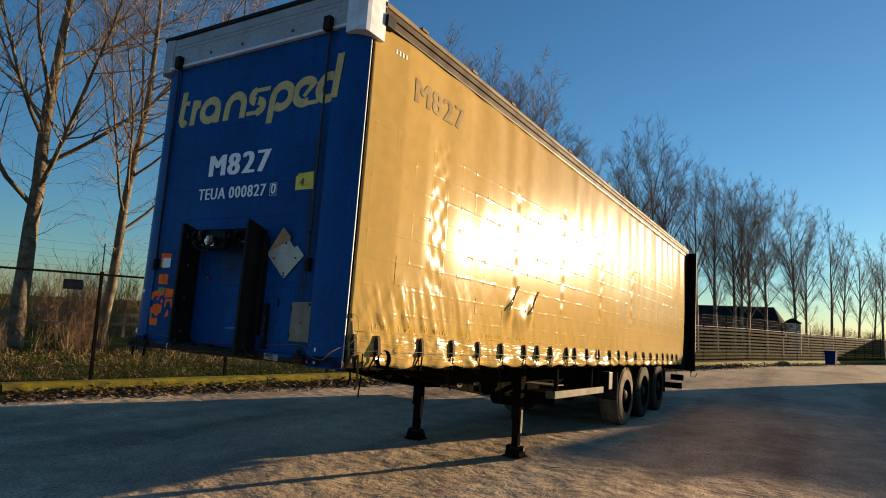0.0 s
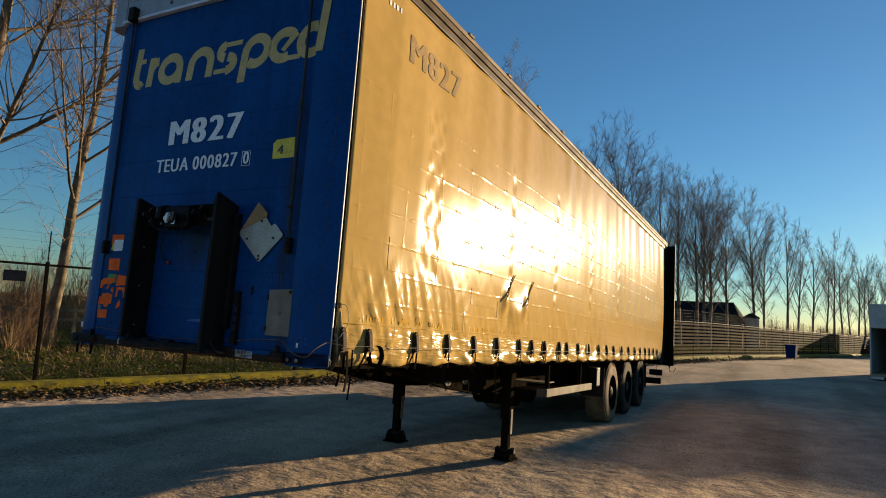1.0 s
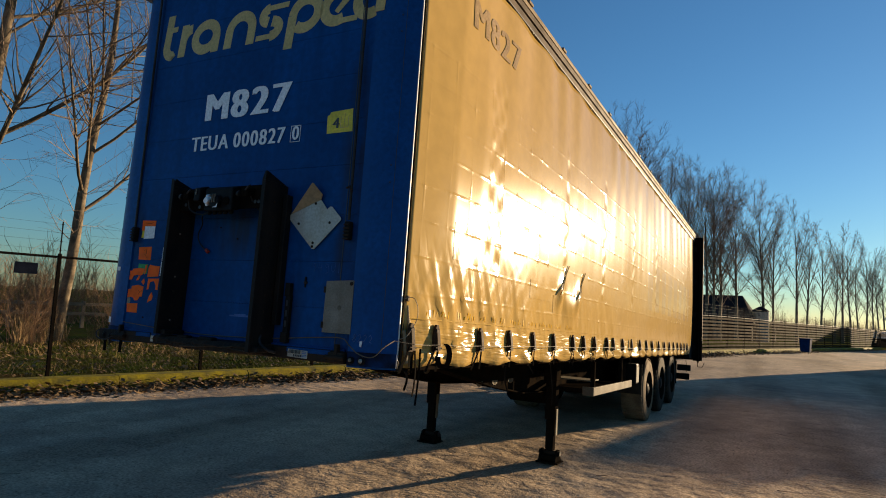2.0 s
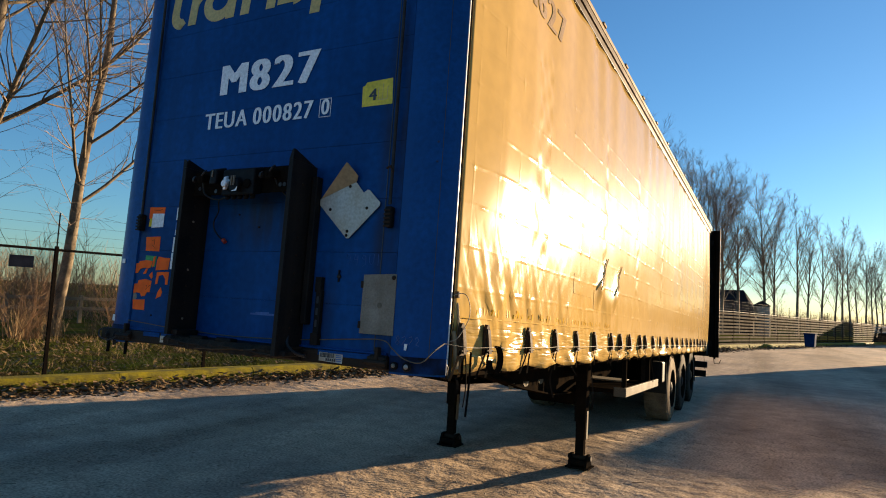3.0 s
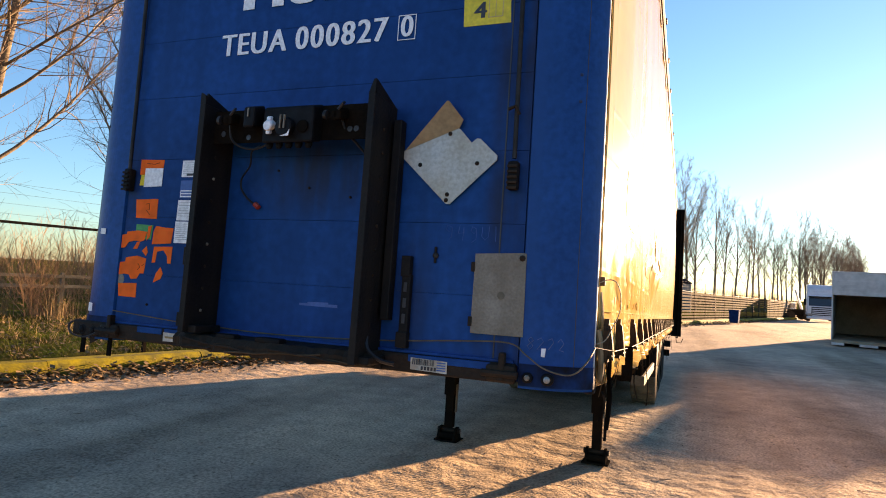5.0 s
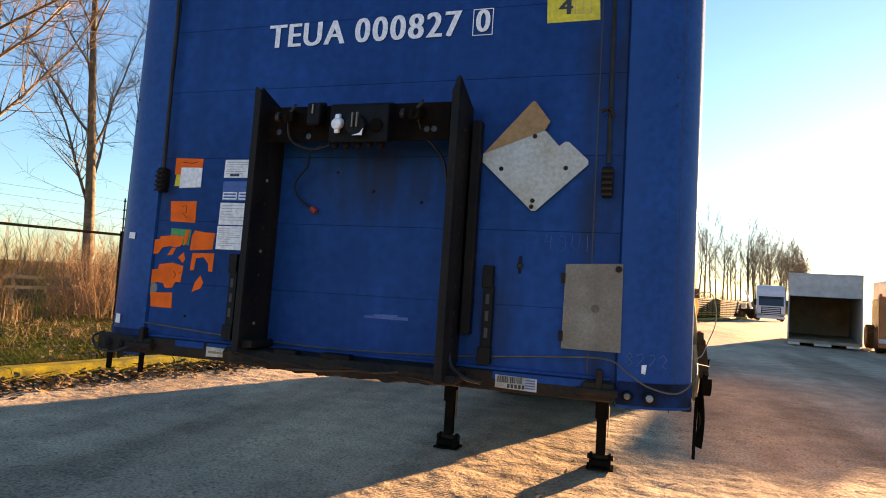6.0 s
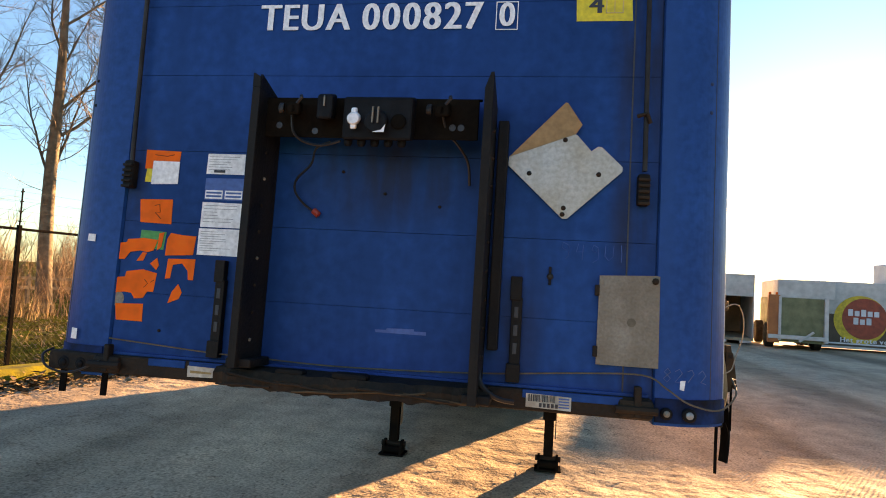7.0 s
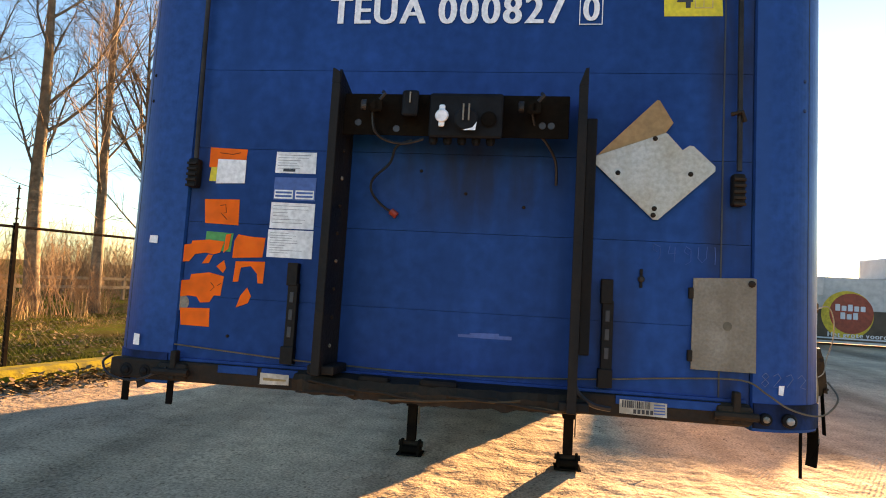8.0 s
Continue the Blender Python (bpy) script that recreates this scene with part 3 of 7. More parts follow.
def build_fence():
    fence = thing("yard_fence", fence_frame(0), "dark steel wire fence with posts and a top rail", "fence", kind="structure")
    top = VERGE + 2.05
    span = 2.7

    def fall(y):
        """How far the rail has come down: the far panels are lower and the land drops."""
        return drop(3.55 + 0.9645 * y) - 0.30 * min(1.0, max(0.0, (y - 15) / 10))

    for k in range(-4, 32):
        y = k * span
        f0, f1 = fall(y), fall(y + span)
        bm = B()
        box(bm, -0.028, 0.028, y - 0.028, y + 0.028, VERGE - 0.15 + min(0.0, f0 + 0.3), top + 0.06 + f0, 0.005)
        post = part("post", bm, M_FENCE, fence)
        bm = B()
        tube(bm, [(0, y, top + f0), (0, y, top + 0.62 + f0)], 0.012, 6)
        for z in (0.12, 0.27, 0.42, 0.57):
            tube(bm, [(-0.03, y, top + z + f0), (0.035, y, top + z + f0)], 0.012, 5)
        part("arm", bm, M_FENCE, post)
        bm = B()
        tube(bm, [(0, y, top + f0), (0, y + span, top + f1)], 0.021, 8)
        # rails past the near spans take a much paler colour
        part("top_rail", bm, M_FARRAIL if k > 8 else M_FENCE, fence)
    for z in (0.12, 0.27, 0.42, 0.57):
        bm = B()
        tube(bm, [(0.035, q * span, top + z + fall(q * span)) for q in range(-4, 32)], 0.0022, 4)
        part("strand", bm, M_WIRE, fence)
    # woven mesh on the near panels, straight bars on the far ones
    for k in range(-4, 6):
        y0, y1, z0, z1 = k * span + 0.03, (k + 1) * span - 0.03, VERGE + 0.03, top
        verts, faces = [], []
        step, r = 0.085, 0.0007
        for sgn in (1, -1):
            c = -(z1 - z0)
            while c < (y1 - y0):
                if sgn > 0:
                    a = (max(0, c), max(0, -c))
                    L = min((y1 - y0) - a[0], (z1 - z0) - a[1])
                    b = (a[0] + L, a[1] + L)
                else:
                    a = (max(0, c), (z1 - z0) - max(0, -c))
                    L = min((y1 - y0) - a[0], a[1])
                    b = (a[0] + L, a[1] - L)
                if L > 0.02:
                    n = len(verts)
                    for py, pz in (a, b):
                        verts += [(0.03 - r, y0 + py, z0 + pz - r), (0.03 + r, y0 + py, z0 + pz - r), (0.03, y0 + py, z0 + pz + r * 1.4)]
                    faces += [(n, n + 1, n + 4, n + 3), (n + 1, n + 2, n + 5, n + 4), (n + 2, n, n + 3, n + 5)]
                c += step
        tagged(raw("wire_mesh", verts, faces, M_WIRE, fence), kind="stuff")
    for k in range(6, 31):
        y0, y1 = k * span, (k + 1) * span
        bm = B()
        fa, fb = fall(y0), fall(y1)
        for i in range(10):
            za, zb = top - 0.12 - i * 0.178 + fa, top - 0.12 - i * 0.178 + fb
            profile_x(bm, [(y0 + 0.03, za - 0.050), (y0 + 0.03, za + 0.050), (y1 - 0.03, zb + 0.050), (y1 - 0.03, zb - 0.050)], 0.03, 0.042)
        part("bar_panel", bm, M_SLAT, fence)
    # tensioned bottom wire and sign
    bm = B()
    box(bm, 0.04, 0.045, -0.66, -0.32, top - 0.32, top - 0.13, 0.002)
    part("sign_plate", bm, M_SIGN, fence, "small dark plate tied to the mesh")


build_ground()
build_verge()
build_kerb()
build_fence()

# ---- the curtain-side trailer ----
PITCH = 2.12
trailer = thing("semi_trailer", Matrix.Translation((0, 0, 1.39)) @ pose(0, 0, 0, -PITCH, 0, 0),
                "blue-fronted curtain-side semi-trailer with golden tarpaulin sides on landing legs", "semi-trailer")
SIN, COS = math.sin(radians(PITCH)), math.cos(radians(PITCH))
W, L, TOP = 2.49, 13.5, 2.72  # width, length, height of the curtain
CORNER, CURVE = 0.235, radians(62)  # radius and turn of the front's upright corners


def ground_z(y):
    """The yard's height in the trailer's own frame."""
    return (-1.39 + y * SIN) / COS


def corner_outline(x_in, x_out, depth=0.14, bulge=0.012):
    """The section of a front corner: flat, then a long curve that ends well before it faces sideways."""
    s = 1 if x_out > x_in else -1
    pts = [(x_in, 0.0), (x_in + s * 0.004, -bulge)]
    for i in range(17):
        a = CURVE * i / 16
        pts.append((x_out - s * CORNER * (math.sin(CURVE) - math.sin(a)), -bulge + CORNER * (1 - math.cos(a))))
    return pts + [(x_out, depth), (x_in, depth)]


def prism_z(bm, outline, z0, z1):
    a = [bm.verts.new((x, y, z0)) for x, y in outline]
    b = [bm.verts.new((x, y, z1)) for x, y in outline]
    bm.faces.new(a), bm.faces.new(b[::-1])
    for i in range(len(a)):
        j = (i + 1) % len(a)
        bm.faces.new((a[i], b[i], b[j], a[j]))
    return bm


def build_front():
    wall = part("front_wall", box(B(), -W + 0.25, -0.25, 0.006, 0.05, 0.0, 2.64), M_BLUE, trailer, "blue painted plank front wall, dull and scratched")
    seams = [0.055, 0.294, 0.563, 0.837, 1.133, 1.41, 1.69, 1.97, 2.25, 2.62]
    for a, b in zip(seams, seams[1:]):
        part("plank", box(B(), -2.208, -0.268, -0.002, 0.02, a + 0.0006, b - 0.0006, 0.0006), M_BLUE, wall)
    for x_in, x_out in ((-2.212, -W), (-0.264, -0.020)):
        s = 1 if x_out > x_in else -1
        post = part("corner_post", prism_z(B(), corner_outline(x_in, x_out, 0.115), -0.02, 2.62), M_BLUE2, trailer, "rounded blue corner post", smooth=False)

        def skin(inset):
            """How far back the rounded face lies at a distance from the outer edge."""
            return -0.012 + CORNER - math.sqrt(CORNER ** 2 - (CORNER * math.sin(CURVE) - inset) ** 2)

        part("seam", box(B(), x_out - s * 0.058 - 0.0012, x_out - s * 0.058 + 0.0012, skin(0.058) - 0.0012, skin(0.058) + 0.01, -0.0, 2.6), M_INK, post)
        for z in (1.02, 1.12, 1.92, 2.02):
            part("rivet", lathe(B(), (x_out - s * 0.078, skin(0.078) + 0.002, z), (0, -1, 0), [(0, 0.007), (0.004, 0.006), (0.006, 0.003)], 8), M_BLACK if s < 0 else M_SEAMBLUE, post)
    # white edge strip and dark rubber seal on the curtain's side
    part("edge_strip", box(B(), -0.05, -0.0165, 0.117, 0.126, 0.0, 2.55, 0.0015), M_EDGE, trailer, "thin white sealing strip")
    part("edge_seal", box(B(), -0.07, -0.022, 0.128, 0.150, -0.02, 2.6, 0.002), M_STRAP, trailer)
    # header over the front
    header = part("header", box(B(), -W + 0.01, -0.14, -0.03, 0.25, 2.62, 2.93, 0.012), M_HEADER, trailer, "weathered grey sheet header above the front wall")
    part("lip", box(B(), -W, -0.10, -0.045, 0.25, 2.925, 2.965, 0.008), M_PLASTIC, header)
    part("groove", box(B(), -W + 0.2, -0.22, -0.036, -0.02, 2.80, 2.83, 0.01), M_HEADER, header)
    part("groove", box(B(), -W + 0.2, -0.22, -0.036, -0.02, 2.84, 2.855, 0.005), M_HEADER, header)
    part("lower_lip", box(B(), -W + 0.01, -0.16, -0.038, 0.0, 2.62, 2.645, 0.004), M_SILVER, header)
    for x in (-1.78, -1.36, -0.75):
        part("drain_hole", lathe(B(), (x, -0.031, 2.70), (0, -1, 0), [(0, 0.016), (0.004, 0.014)], 10), M_INK, header)
    for x in (-2.2, -0.33):
        part("latch", box(B(), x - 0.035, x + 0.035, -0.085, -0.028, 2.60, 2.72, 0.01), M_BLACK, header)
    # bright corner caps
    for s, xo in ((1, 0.0), (-1, -W)):
        bm = B()
        xi = xo - s * 0.16
        o = [(xi, -0.035), (xo - s * 0.05, -0.045), (xo + s * 0.02, -0.01), (xo + s * 0.028, 0.03), (xo + s * 0.028, 0.22), (xi, 0.22)]
        prism_z(bm, o, 2.565 if s > 0 else 2.6, 2.95)
        part("corner_cap", bm, M_SILVER if s > 0 else M_HEADER, trailer, "aluminium roof corner cap")


def build_front_gear():
    # tensioner tubes with ratchets
    for x, mtl, z0 in ((-2.200, M_ROD, 0.79), (-0.316, M_ROD, 0.80)):
        rod = part("tensioner_tube", tube(B(), [(x + (0.014 if x < -1 else 0), -0.03, z0), (x - (0.022 if x < -1 else 0.01), -0.03, 2.66)], 0.0085, 10), mtl, trailer)
        x += 0.012 if x < -1 else 0
        r = part("ratchet", box(B(), x - 0.022, x + 0.018, -0.042, -0.004, 0.685, 0.79, 0.008), M_BLACK, rod, "grimy black ratchet tensioner")
        bm = B()
        for i in range(5):
            box(bm, x - 0.020, x + 0.016, -0.051, -0.043, 0.685 + i * 0.02, 0.694 + i * 0.02, 0.001)
        part("pawl", bm, M_RUST, r)
        if x > -1:
            part("hook", tube(B(), [(x - 0.03, -0.035, 0.985), (x, -0.05, 0.99), (x + 0.012, -0.04, 0.96)], 0.007, 6), M_RUST, rod)
        part("dark_line", box(B(), x - 0.046, x - 0.041, -0.0045, -0.0015, 0.06, 2.6), M_INK, rod)
    # two upright channels, each a web with a flange turned to one side
    for xw, tip, low in ((-1.612, 1.068, 0.07), (-0.816, 1.075, 0.015)):
        ch = part("upright_channel", box(B(), xw - 0.008, xw, -0.19, -0.004, low, 1.02, 0.002), M_CHANNEL, trailer, "black steel upright channel")
        part("flange", box(B(), xw - 0.028, xw, -0.198, -0.19, low, 1.02, 0.002), M_CHANNEL, ch)
        part("gusset", profile_x(B(), [(-0.196, 1.02), (-0.185, tip), (-0.17, tip - 0.005), (-0.02, 1.02)], xw - 0.008, xw), M_CHANNEL, ch)
        part("gusset", plate(B(), [(xw - 0.028, 1.02), (xw, 1.02), (xw - 0.003, tip - 0.012), (xw - 0.022, tip), (xw - 0.028, tip)] if xw < -1 else [(xw - 0.028, 1.02), (xw, 1.02), (xw, tip), (xw - 0.010, tip - 0.002)], -0.198, -0.19), M_CHANNEL, ch)
        for i in range(9):
            part("bolt", lathe(B(), (xw, -0.11, 0.16 + i * 0.093), (1, 0, 0), [(0, 0.0065), (0.004, 0.0065), (0.006, 0.004)], 6), M_GALV if xw < -1 and i % 3 == 0 else M_RUST, ch)
        part("foot_plate", box(B(), xw - 0.05, xw + 0.04, -0.17, -0.02, low, low + 0.03, 0.006), M_CHANNEL, ch)
    part("side_flange", box(B(), -0.805, -0.770, -0.05, -0.004, 0.18, 0.96, 0.004), M_CHANNEL, trailer)
    # slotted brackets beside the uprights
    for x in (-1.785, -0.715):
        br = part("bracket", box(B(), x - 0.016, x + 0.020, -0.030, -0.003, 0.10, 0.36, 0.003), M_CHANNEL, trailer, "black bolted bracket")
        part("clamp", box(B(), x - 0.022, x + 0.016, -0.034, -0.003, 0.35, 0.43, 0.003), M_CHANNEL, br)
        part("clamp", box(B(), x - 0.024, x + 0.022, -0.036, -0.003, 0.08, 0.14, 0.003), M_CHANNEL, br)
        for z in (0.19, 0.25, 0.31):
            part("slot", box(B(), x - 0.006, x + 0.008, -0.0315, -0.029, z - 0.018, z + 0.018, 0.001), M_INK, br)
    # crossbar with the couplings
    bar = part("coupling_bar", box(B(), -1.66, -0.86, -0.13, -0.115, 0.90, 1.045, 0.003), M_CHASSIS, trailer, "black coupling bar with electrical sockets")
    part("top_fold", box(B(), -1.66, -0.86, -0.13, -0.06, 1.04, 1.05, 0.002), M_CHASSIS, bar)
    for x, z in ((-1.60, 0.945), (-0.95, 0.945), (-0.92, 0.945), (-1.46, 0.925)):
        part("hole", lathe(B(), (x, -0.1305, z), (0, -1, 0), [(0, 0.013), (0.002, 0.012)], 12), M_INK, bar)
    bx = part("socket_box", box(B(), -1.345, -1.085, -0.20, -0.125, 0.895, 1.055, 0.010), M_PLASTIC, bar, "black plastic socket box")
    for i in range(5):
        part("gland", lathe(B(), (-1.325 + i * 0.05, -0.16, 0.90), (0, 0, -1), [(0, 0.016), (0.02, 0.016), (0.03, 0.010)], 10), M_PLASTIC, bx)
    cap = part("white_socket_cap", lathe(B(), (-1.30, -0.196, 0.975), (0, -1, 0), [(0, 0.024), (0.03, 0.024), (0.036, 0.020)], 20), M_WHITE, bx, "white plastic socket cap")
    part("tab", box(B(), -1.311, -1.289, -0.225, -0.20, 0.935, 1.015, 0.006), M_WHITE, cap)
    s2 = part("socket", lathe(B(), (-1.215, -0.196, 0.965), (0, -1, 0), [(0, 0.042), (0.035, 0.042), (0.04, 0.036)], 22), M_PLASTIC, bx)
    part("clip", box(B(), -1.228, -1.222, -0.245, -0.232, 0.96, 1.02, 0.001), M_GALV, s2)
    part("clip", box(B(), -1.208, -1.202, -0.245, -0.232, 0.96, 1.02, 0.001), M_GALV, s2)
    part("torn_label", plate(B(), [(-1.225, 0.925), (-1.18, 0.925), (-1.176, 0.955), (-1.19, 0.935)], -0.238, -0.236), M_WHITE, s2)
    part("round_socket", lathe(B(), (-1.135, -0.196, 0.965), (0, -1, 0), [(0, 0.028), (0.012, 0.028), (0.014, 0.022)], 20), M_CHASSIS, bx)
    sk = part("socket_unit", box(B(), -1.445, -1.385, -0.215, -0.125, 0.97, 1.065, 0.010), M_PLASTIC, bar)
    part("clip", box(B(), -1.42, -1.414, -0.222, -0.212, 1.02, 1.06, 0.001), M_GALV, sk)
    for x in (-1.545, -0.985):
        g = part("air_coupling", lathe(B(), (x, -0.125, 1.01), (0, -1, 0), [(0, 0.018), (0.05, 0.018), (0.055, 0.026), (0.075, 0.026), (0.08, 0.015)], 16), M_CHASSIS, bar, "palm air coupling with a worn metal face")
        part("seat", lathe(B(), (x - 0.03, -0.20, 1.01), (-1, 0, 0), [(0, 0.020), (0.016, 0.020), (0.020, 0.013)], 14), M_ROD, g)
        part("lever", box(B(), x - 0.008, x + 0.030, -0.205, -0.135, 0.985, 1.035, 0.010), M_CHASSIS, g)
        part("grip", tube(B(), [(x + 0.018, -0.20, 1.030), (x + 0.036, -0.20, 1.052), (x + 0.030, -0.18, 1.058)], 0.007, 6), M_ROD, g)
    # cables
    part("cable", tube(B(), bend([(-1.55, -0.16, 0.985), (-1.54, -0.15, 0.92), (-1.50, -0.13, 0.885), (-1.43, -0.12, 0.872), (-1.36, -0.13, 0.89)]), 0.0055, 6), M_CABLE, trailer)
    cb = part("hanging_cable", tube(B(), bend([(-1.40, -0.12, 0.885), (-1.455, -0.10, 0.86), (-1.475, -0.07, 0.80), (-1.53, -0.04, 0.745), (-1.535, -0.03, 0.70), (-1.50, -0.025, 0.655), (-1.455, -0.02, 0.625)]), 0.0048, 6), M_CABLE, trailer, "loose black cable with a red plug")
    part("plug", tube(B(), [(-1.455, -0.02, 0.627), (-1.435, -0.02, 0.612)], 0.012, 8), M_RED, cb)
    part("cable", tube(B(), bend([(-0.985, -0.14, 0.985), (-0.97, -0.12, 0.93), (-0.93, -0.10, 0.88), (-0.90, -0.06, 0.82), (-0.895, -0.03, 0.74)]), 0.005, 6), M_CABLE, trailer)
    part("cable", tube(B(), bend([(-0.82, -0.10, 0.13), (-0.80, -0.12, 0.06), (-0.75, -0.11, 0.02), (-0.69, -0.10, 0.01)]), 0.009, 6), M_CABLE, trailer)
    for ob in [bar] + list(bar.children_recursive) + [c for c in trailer.children if "cable" in c.name]:
        for v in ob.data.vertices:
            k = 1 + v.co.y * 0.47
            v.co.x, v.co.z = -0.98 + (v.co.x + 0.98) * k, 0.317 + (v.co.z - 0.317) * k
    # bottom beam and battered bumper
    beam = part("bottom_beam", box(B(), -2.44, -0.27, -0.03, 0.10, -0.008, 0.062, 0.008), M_RUST, trailer, "black bottom beam, scuffed and rusty")
    for x0, x1 in ((-2.03, -1.885), (-1.87, -1.74), (-0.68, -0.36)):
        part("blue_plate", box(B(), x0, x1, -0.0345, -0.02, 0.034, 0.0605, 0.002), M_BLUE, beam, "scuffed blue strip above the beam")
    part("blue_sill", box(B(), -2.2, -0.28, -0.018, 0.0, 0.062, 0.074, 0.003), M_BLUE, beam)
    for x in (-2.19, -0.315):
        part("hinge_block", box(B(), x - 0.06, x + 0.05, -0.048, -0.01, -0.004, 0.058, 0.014), M_RUST, beam)
        part("hinge_pin", tube(B(), [(x - 0.07, -0.05, 0.026), (x + 0.06, -0.05, 0.026)], 0.013, 8), M_RUST, beam)
        part("slot", box(B(), x - 0.012, x + 0.010, -0.052, -0.02, 0.0, 0.10, 0.005), M_RUST, beam)
    bm = B()
    n, wear = 60, random.Random(71)
    rows = []
    for i in range(n + 1):
        x = -1.72 + 0.93 * i / n
        u = 4 * (i / n) * (1 - i / n)
        dz = -0.010 * u + 0.003 * math.sin(i * 0.8) + wear.uniform(-0.0035, 0.0035)
        yy = -0.135 - 0.03 * u + 0.005 * math.sin(i * 1.1) + wear.uniform(-0.003, 0.003)
        rows.append([bm.verts.new(p) for p in ((x, 0.0, 0.065), (x, yy + 0.02, 0.062 + dz * 0.4), (x, yy, 0.045 + dz), (x, yy + 0.004, 0.01 + dz), (x, 0.0, -0.012))])
    for a, b in zip(rows, rows[1:]):
        for k in range(4):
            bm.faces.new((a[k], a[k + 1], b[k + 1], b[k]))
    bm.faces.new(rows[0]), bm.faces.new(rows[-1])
    bump = part("bumper", bm, M_RUST, trailer, "bent rusty front bumper beam")
    # frayed strips torn loose from the bumper's face
    for k, (x0, x1, z0, z1, r) in enumerate(((-1.66, -1.28, 0.048, 0.026, 0.0045), (-1.42, -0.98, 0.016, 0.040, 0.004), (-1.20, -0.82, 0.044, 0.012, 0.005), (-1.05, -0.81, 0.036, 0.008, 0.0035), (-1.70, -1.50, 0.012, 0.020, 0.004))):
        pts = []
        for i in range(7):
            x = x0 + (x1 - x0) * i / 6
            u = (x + 1.72) / 0.93
            pts.append((x, -0.139 - 0.12 * u * (1 - u) + wear.uniform(-0.006, 0.001), z0 + (z1 - z0) * i / 6 - 0.03 * u * (1 - u) + wear.uniform(-0.003, 0.003)))
        part("torn_strip", tube(B(), bend(pts), r, 5), M_RAIL if k in (1, 3) else M_RUST, bump)
    part("rubber_block", box(B(), -1.50, -1.40, -0.14, -0.09, 0.05, 0.075, 0.01), M_BLACK, trailer)
    part("rubber_block", box(B(), -1.30, -1.18, -0.145, -0.09, 0.05, 0.077, 0.01), M_BLACK, trailer)
    # bottom corners with lamps
    for s, xo in ((1, 0.0), (-1, -W)):
        c = part("bottom_corner", prism_z(B(), corner_outline(xo - s * 0.262, xo - (0.018 if s > 0 else 0), 0.118, 0.016), -0.012, 0.05), M_BLUE2, trailer)
        part("scuff_band", prism_z(B(), corner_outline(xo - s * 0.262, xo - (0.016 if s > 0 else 0), 0.116, 0.0185), -0.010, 0.066 if s > 0 else 0.088), M_CORNERSCUFF, c, "blackened scuffed corner")
        for dx, r, mtl in ((0.225, 0.019, M_PLASTIC), (0.155, 0.022, M_BLACK)) if s > 0 else ((0.115, 0.026, M_BLACK), (0.185, 0.024, M_BLACK)):
            lamp = part("marker_lamp", lathe(B(), (xo - s * dx, -0.017, 0.02), (0, -1, 0), [(0, r), (0.012, r), (0.016, r * 0.8)], 18), mtl, c, "round marker lamp")
            part("lens", lathe(B(), (xo - s * dx, -0.028, 0.02), (0, -1, 0), [(0, r * 0.62), (0.010, r * 0.5), (0.014, r * 0.2)], 14), (M_LENS if dx == 0.155 else M_GALV) if s > 0 else M_PLASTIC, lamp)
    part("corner_block", box(B(), -0.05, -0.014, 0.118, 0.165, -0.03, 0.035, 0.006), M_RUST, trailer)
    # straps hanging under the front
    for x, z0, z1, w in ((-2.385, 0.0, -0.09, 0.013), (-2.215, 0.0, -0.092, 0.012)):
        part("hanging_strap", box(B(), x - w, x + w, -0.012, -0.004, z1, z0, 0.002), M_STRAP, trailer, "dangling black webbing strap end")
    bm = B()
    rows = []
    for i in range(9):
        t = i / 8
        xx, yy, zz = 0.010 + 0.016 * math.sin(2.6 * t), 0.252 - 0.01 * t, 0.09 - 0.255 * t
        rows.append([bm.verts.new((xx + dx * 0.0085, yy + dy, zz)) for dx, dy in ((1, -0.021), (-1, 0.021), (-0.55, 0.022), (1.45, -0.020))])
    for a, b in zip(rows, rows[1:]):
        for k in range(4):
            bm.faces.new((a[k], a[(k + 1) % 4], b[(k + 1) % 4], b[k]))
    part("hanging_strap", bm, M_STRAP, trailer, "long black strap end dangling at the corner")
    bm = plate(B(), [(-2.35, 0.0), (-2.25, 0.0), (-2.28, -0.015), (-2.34, -0.045)], -0.01, -0.004)
    part("torn_flap", bm, M_RUBBER, trailer)
    # customs cord across the front
    pts = [(-2.21, -0.015, 0.12), (-2.0, -0.022, 0.108), (-1.80, -0.02, 0.096), (-1.62, -0.014, 0.09), (-1.3, -0.012, 0.083), (-0.84, -0.012, 0.098), (-0.5, -0.014, 0.125), (-0.30, -0.03, 0.135), (-0.23, -0.045, 0.10), (-0.17, -0.05, 0.062), (-0.10, -0.05, 0.045), (-0.055, -0.045, 0.055), (-0.018, -0.03, 0.10), (-0.008, 0.06, 0.14)]
    part("customs_cord", tube(B(), bend(pts), 0.003, 6), M_ROPE, trailer, "pale customs cord strung along the bottom")
    part("loose_cord", tube(B(), bend([(-2.21, -0.05, 0.04), (-2.32, -0.05, -0.01), (-2.42, -0.05, 0.0), (-2.475, -0.02, 0.04), (-2.49, 0.05, 0.06)]), 0.0045, 6), M_CABLE, trailer)


